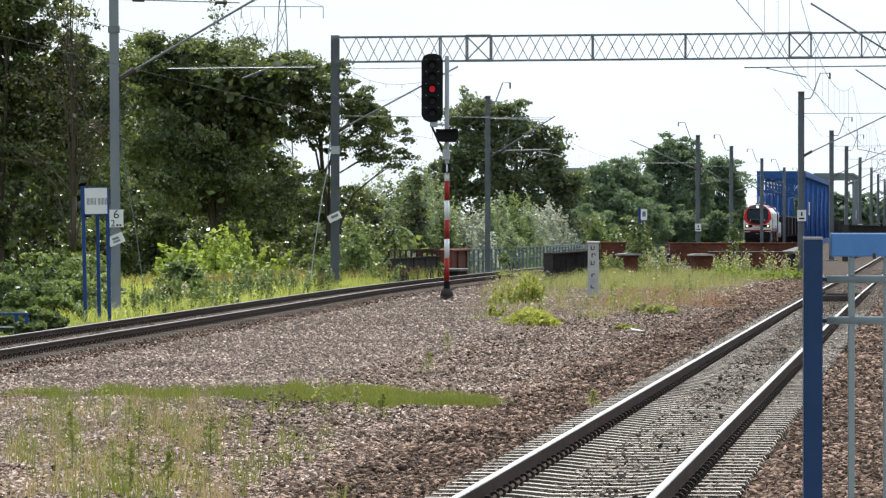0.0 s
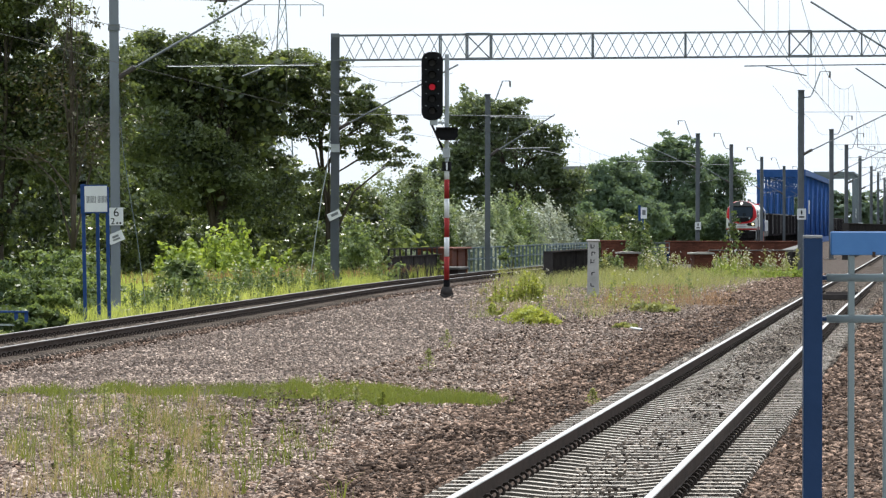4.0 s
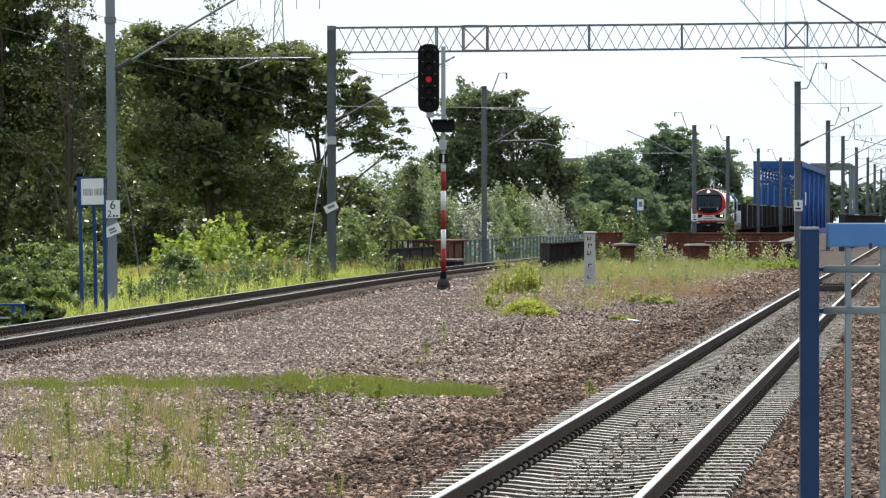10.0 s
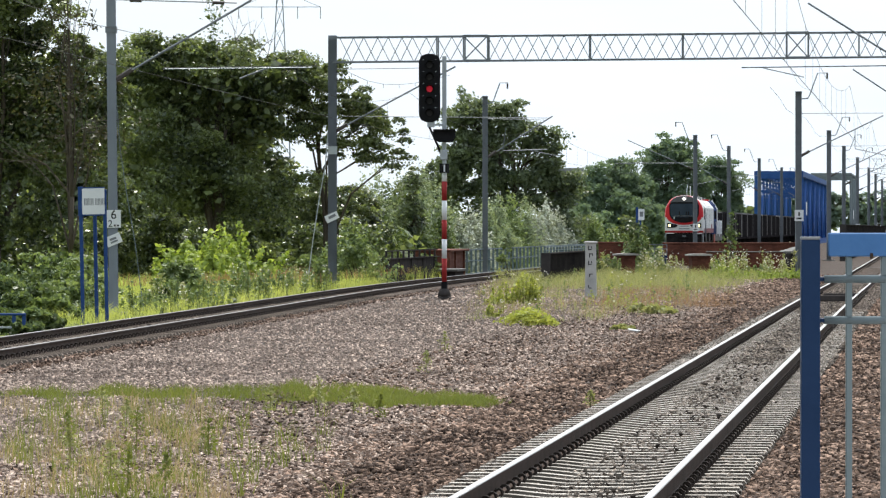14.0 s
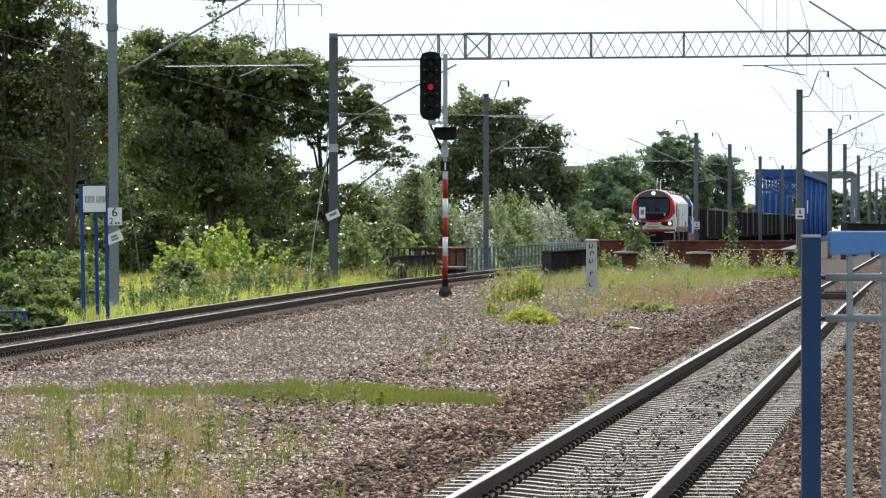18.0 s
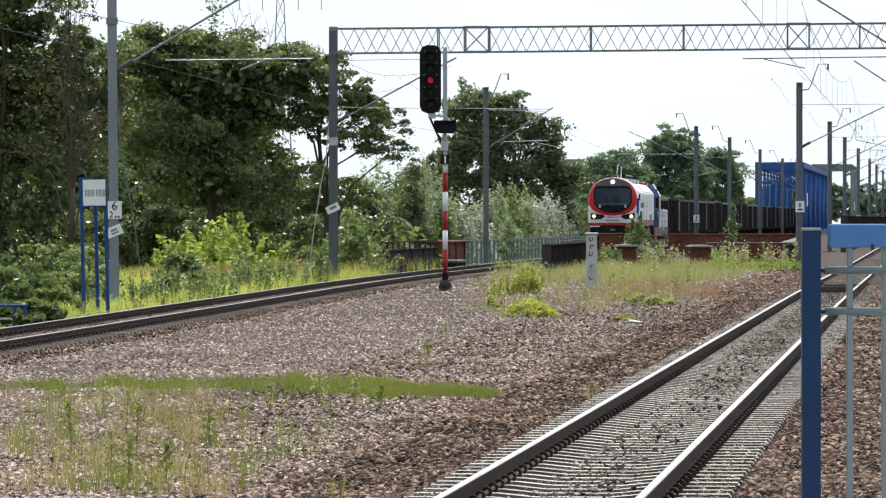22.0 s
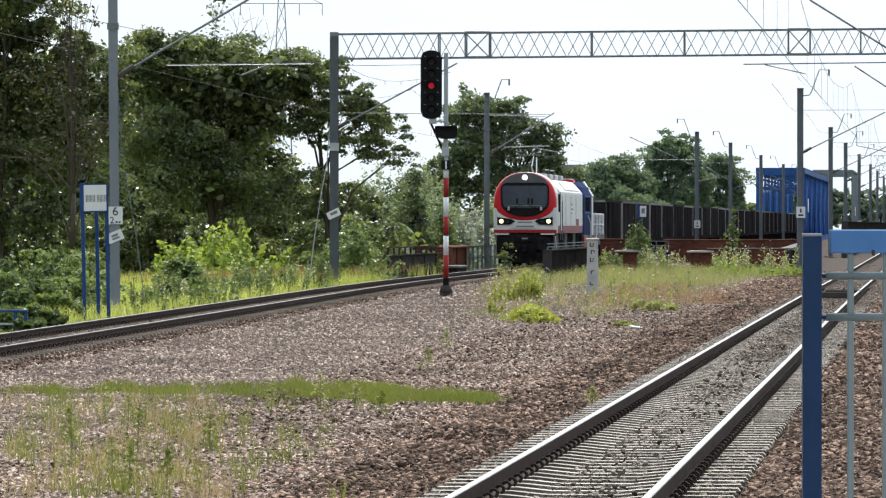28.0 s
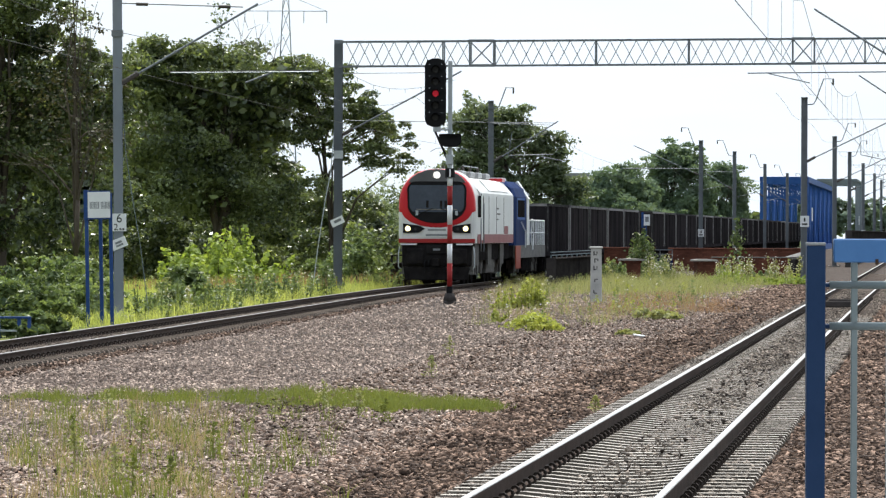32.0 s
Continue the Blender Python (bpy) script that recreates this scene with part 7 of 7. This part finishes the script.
stones("track_ballast_stones", [
    (72, 205, lambda y: far_xs(y) - 0.62, lambda y: far_xs(y) + 0.62, 5000, 0.055, -0.185),
    (50, 190, lambda y: near_x(y) - 0.66, lambda y: near_x(y) + 0.66, 4000, 0.045, -0.207),
    (64, 190, lambda y: near_x(y) - 0.66, lambda y: near_x(y) + 0.66, 3600, 0.05, -0.20),
    (82, 190, lambda y: near_x(y) - 0.66, lambda y: near_x(y) + 0.66, 4000, 0.05, -0.193),
    (80, 190, lambda y: near_x(y) + 0.85, lambda y: near_x(y) + 1.35, 2600, 0.055, -0.185),
    (80, 190, lambda y: near_x(y) - 1.35, lambda y: near_x(y) - 0.85, 2600, 0.055, -0.185),
    (37, 110, lambda y: near_x(y) - 0.64, lambda y: near_x(y) + 0.64, 6000, 0.042, -0.205),
    (37, 110, lambda y: near_x(y) + 0.9, lambda y: near_x(y) + 1.3, 4200, 0.048, -0.187),
    (37, 110, lambda y: near_x(y) - 1.3, lambda y: near_x(y) - 0.9, 4200, 0.048, -0.187),
    (38, 80, lambda y: near_x(y) - 0.3, lambda y: near_x(y) + 0.5, 90, 0.055, -0.172),
], "dusty grey-brown ballast stones between the rails", TRACK_STONE)

# ---- build: train ----
train = []
train.append((electric_loco(), 0.0))
train.append((diesel_loco(), 18.9))
first = coal_wagon()
WAGON_PITCH = 14.04
train.append((first, 36.6))
for k in range(1, 30):
    train.append((copy_thing(first, pose(0, 0, 0)), 36.6 + k * WAGON_PITCH))

# ---- build: sleepers last ----
def sleepers():
    bed = base("near_sleepers", 0, 0, label="row of concrete sleepers under the platform track", category="sleeper", kind="structure")
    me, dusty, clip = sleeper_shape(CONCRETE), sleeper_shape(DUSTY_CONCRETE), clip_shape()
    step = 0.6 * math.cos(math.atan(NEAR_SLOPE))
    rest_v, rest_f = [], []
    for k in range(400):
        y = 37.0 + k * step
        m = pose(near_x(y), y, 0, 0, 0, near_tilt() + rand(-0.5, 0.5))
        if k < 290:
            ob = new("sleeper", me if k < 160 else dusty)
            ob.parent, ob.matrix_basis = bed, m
        else:
            b = len(rest_v)
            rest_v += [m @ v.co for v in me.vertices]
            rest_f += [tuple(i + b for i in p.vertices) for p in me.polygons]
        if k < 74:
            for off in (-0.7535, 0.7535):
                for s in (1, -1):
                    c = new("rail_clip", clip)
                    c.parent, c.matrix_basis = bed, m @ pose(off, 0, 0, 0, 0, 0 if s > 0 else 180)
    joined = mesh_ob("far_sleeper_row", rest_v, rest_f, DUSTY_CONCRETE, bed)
    joined["kind"] = "stuff"
    cv, cf = [], []
    for k in range(74, 220):
        y = 37.0 + k * step
        for off in (-0.7535, 0.7535):
            m = pose(near_x(y), y, 0, 0, 0, near_tilt()) @ pose(off, 0, 0)
            b = len(cv)
            cv += [m @ v.co for v in clip.vertices]
            cf += [tuple(i + b for i in p.vertices) for p in clip.polygons]
    joined = mesh_ob("far_clip_row", cv, cf, CLIP, bed)
    joined["kind"] = "stuff"
    bed2 = base("far_sleepers", 0, 0, label="row of dusty concrete sleepers under the train's track", category="sleeper", kind="structure")
    rest_v, rest_f, cv, cf = [], [], [], []
    for k in range(290):
        y = 72.0 + k * 0.6
        x = float(far_xs(y))
        tilt = -math.degrees(math.atan(float(far_xs(y + 1)) - x))
        m = pose(x, y, 0, 0, 0, tilt)
        if k < 150:
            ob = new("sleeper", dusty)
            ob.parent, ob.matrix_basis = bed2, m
        else:
            b = len(rest_v)
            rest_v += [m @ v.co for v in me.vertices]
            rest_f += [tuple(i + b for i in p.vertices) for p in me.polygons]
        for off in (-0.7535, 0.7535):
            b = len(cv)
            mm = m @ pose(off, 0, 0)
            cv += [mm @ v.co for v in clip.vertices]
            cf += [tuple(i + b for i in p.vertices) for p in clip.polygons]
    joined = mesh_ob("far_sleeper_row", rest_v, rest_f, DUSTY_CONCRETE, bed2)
    joined["kind"] = "stuff"
    joined = mesh_ob("far_clip_row", cv, cf, CLIP, bed2)
    joined["kind"] = "stuff"


sleepers()


def motions():
    """The train runs at a steady 10.83 m/s along the straight."""
    unit = Vector((FAR_SLOPE, 1, 0)).normalized()
    for vehicle, behind in train:
        rows = []
        for k in range(17):
            t = k * 2.0
            y = 10.83 * (50.0 - t)
            p = Vector((-19.82 + FAR_SLOPE * y, y, 0)) + unit * behind
            rows.append((t, pose(p.x, p.y, 0.0, 0, 0, FAR_TILT)))
        walk(vehicle, rows)


motions()
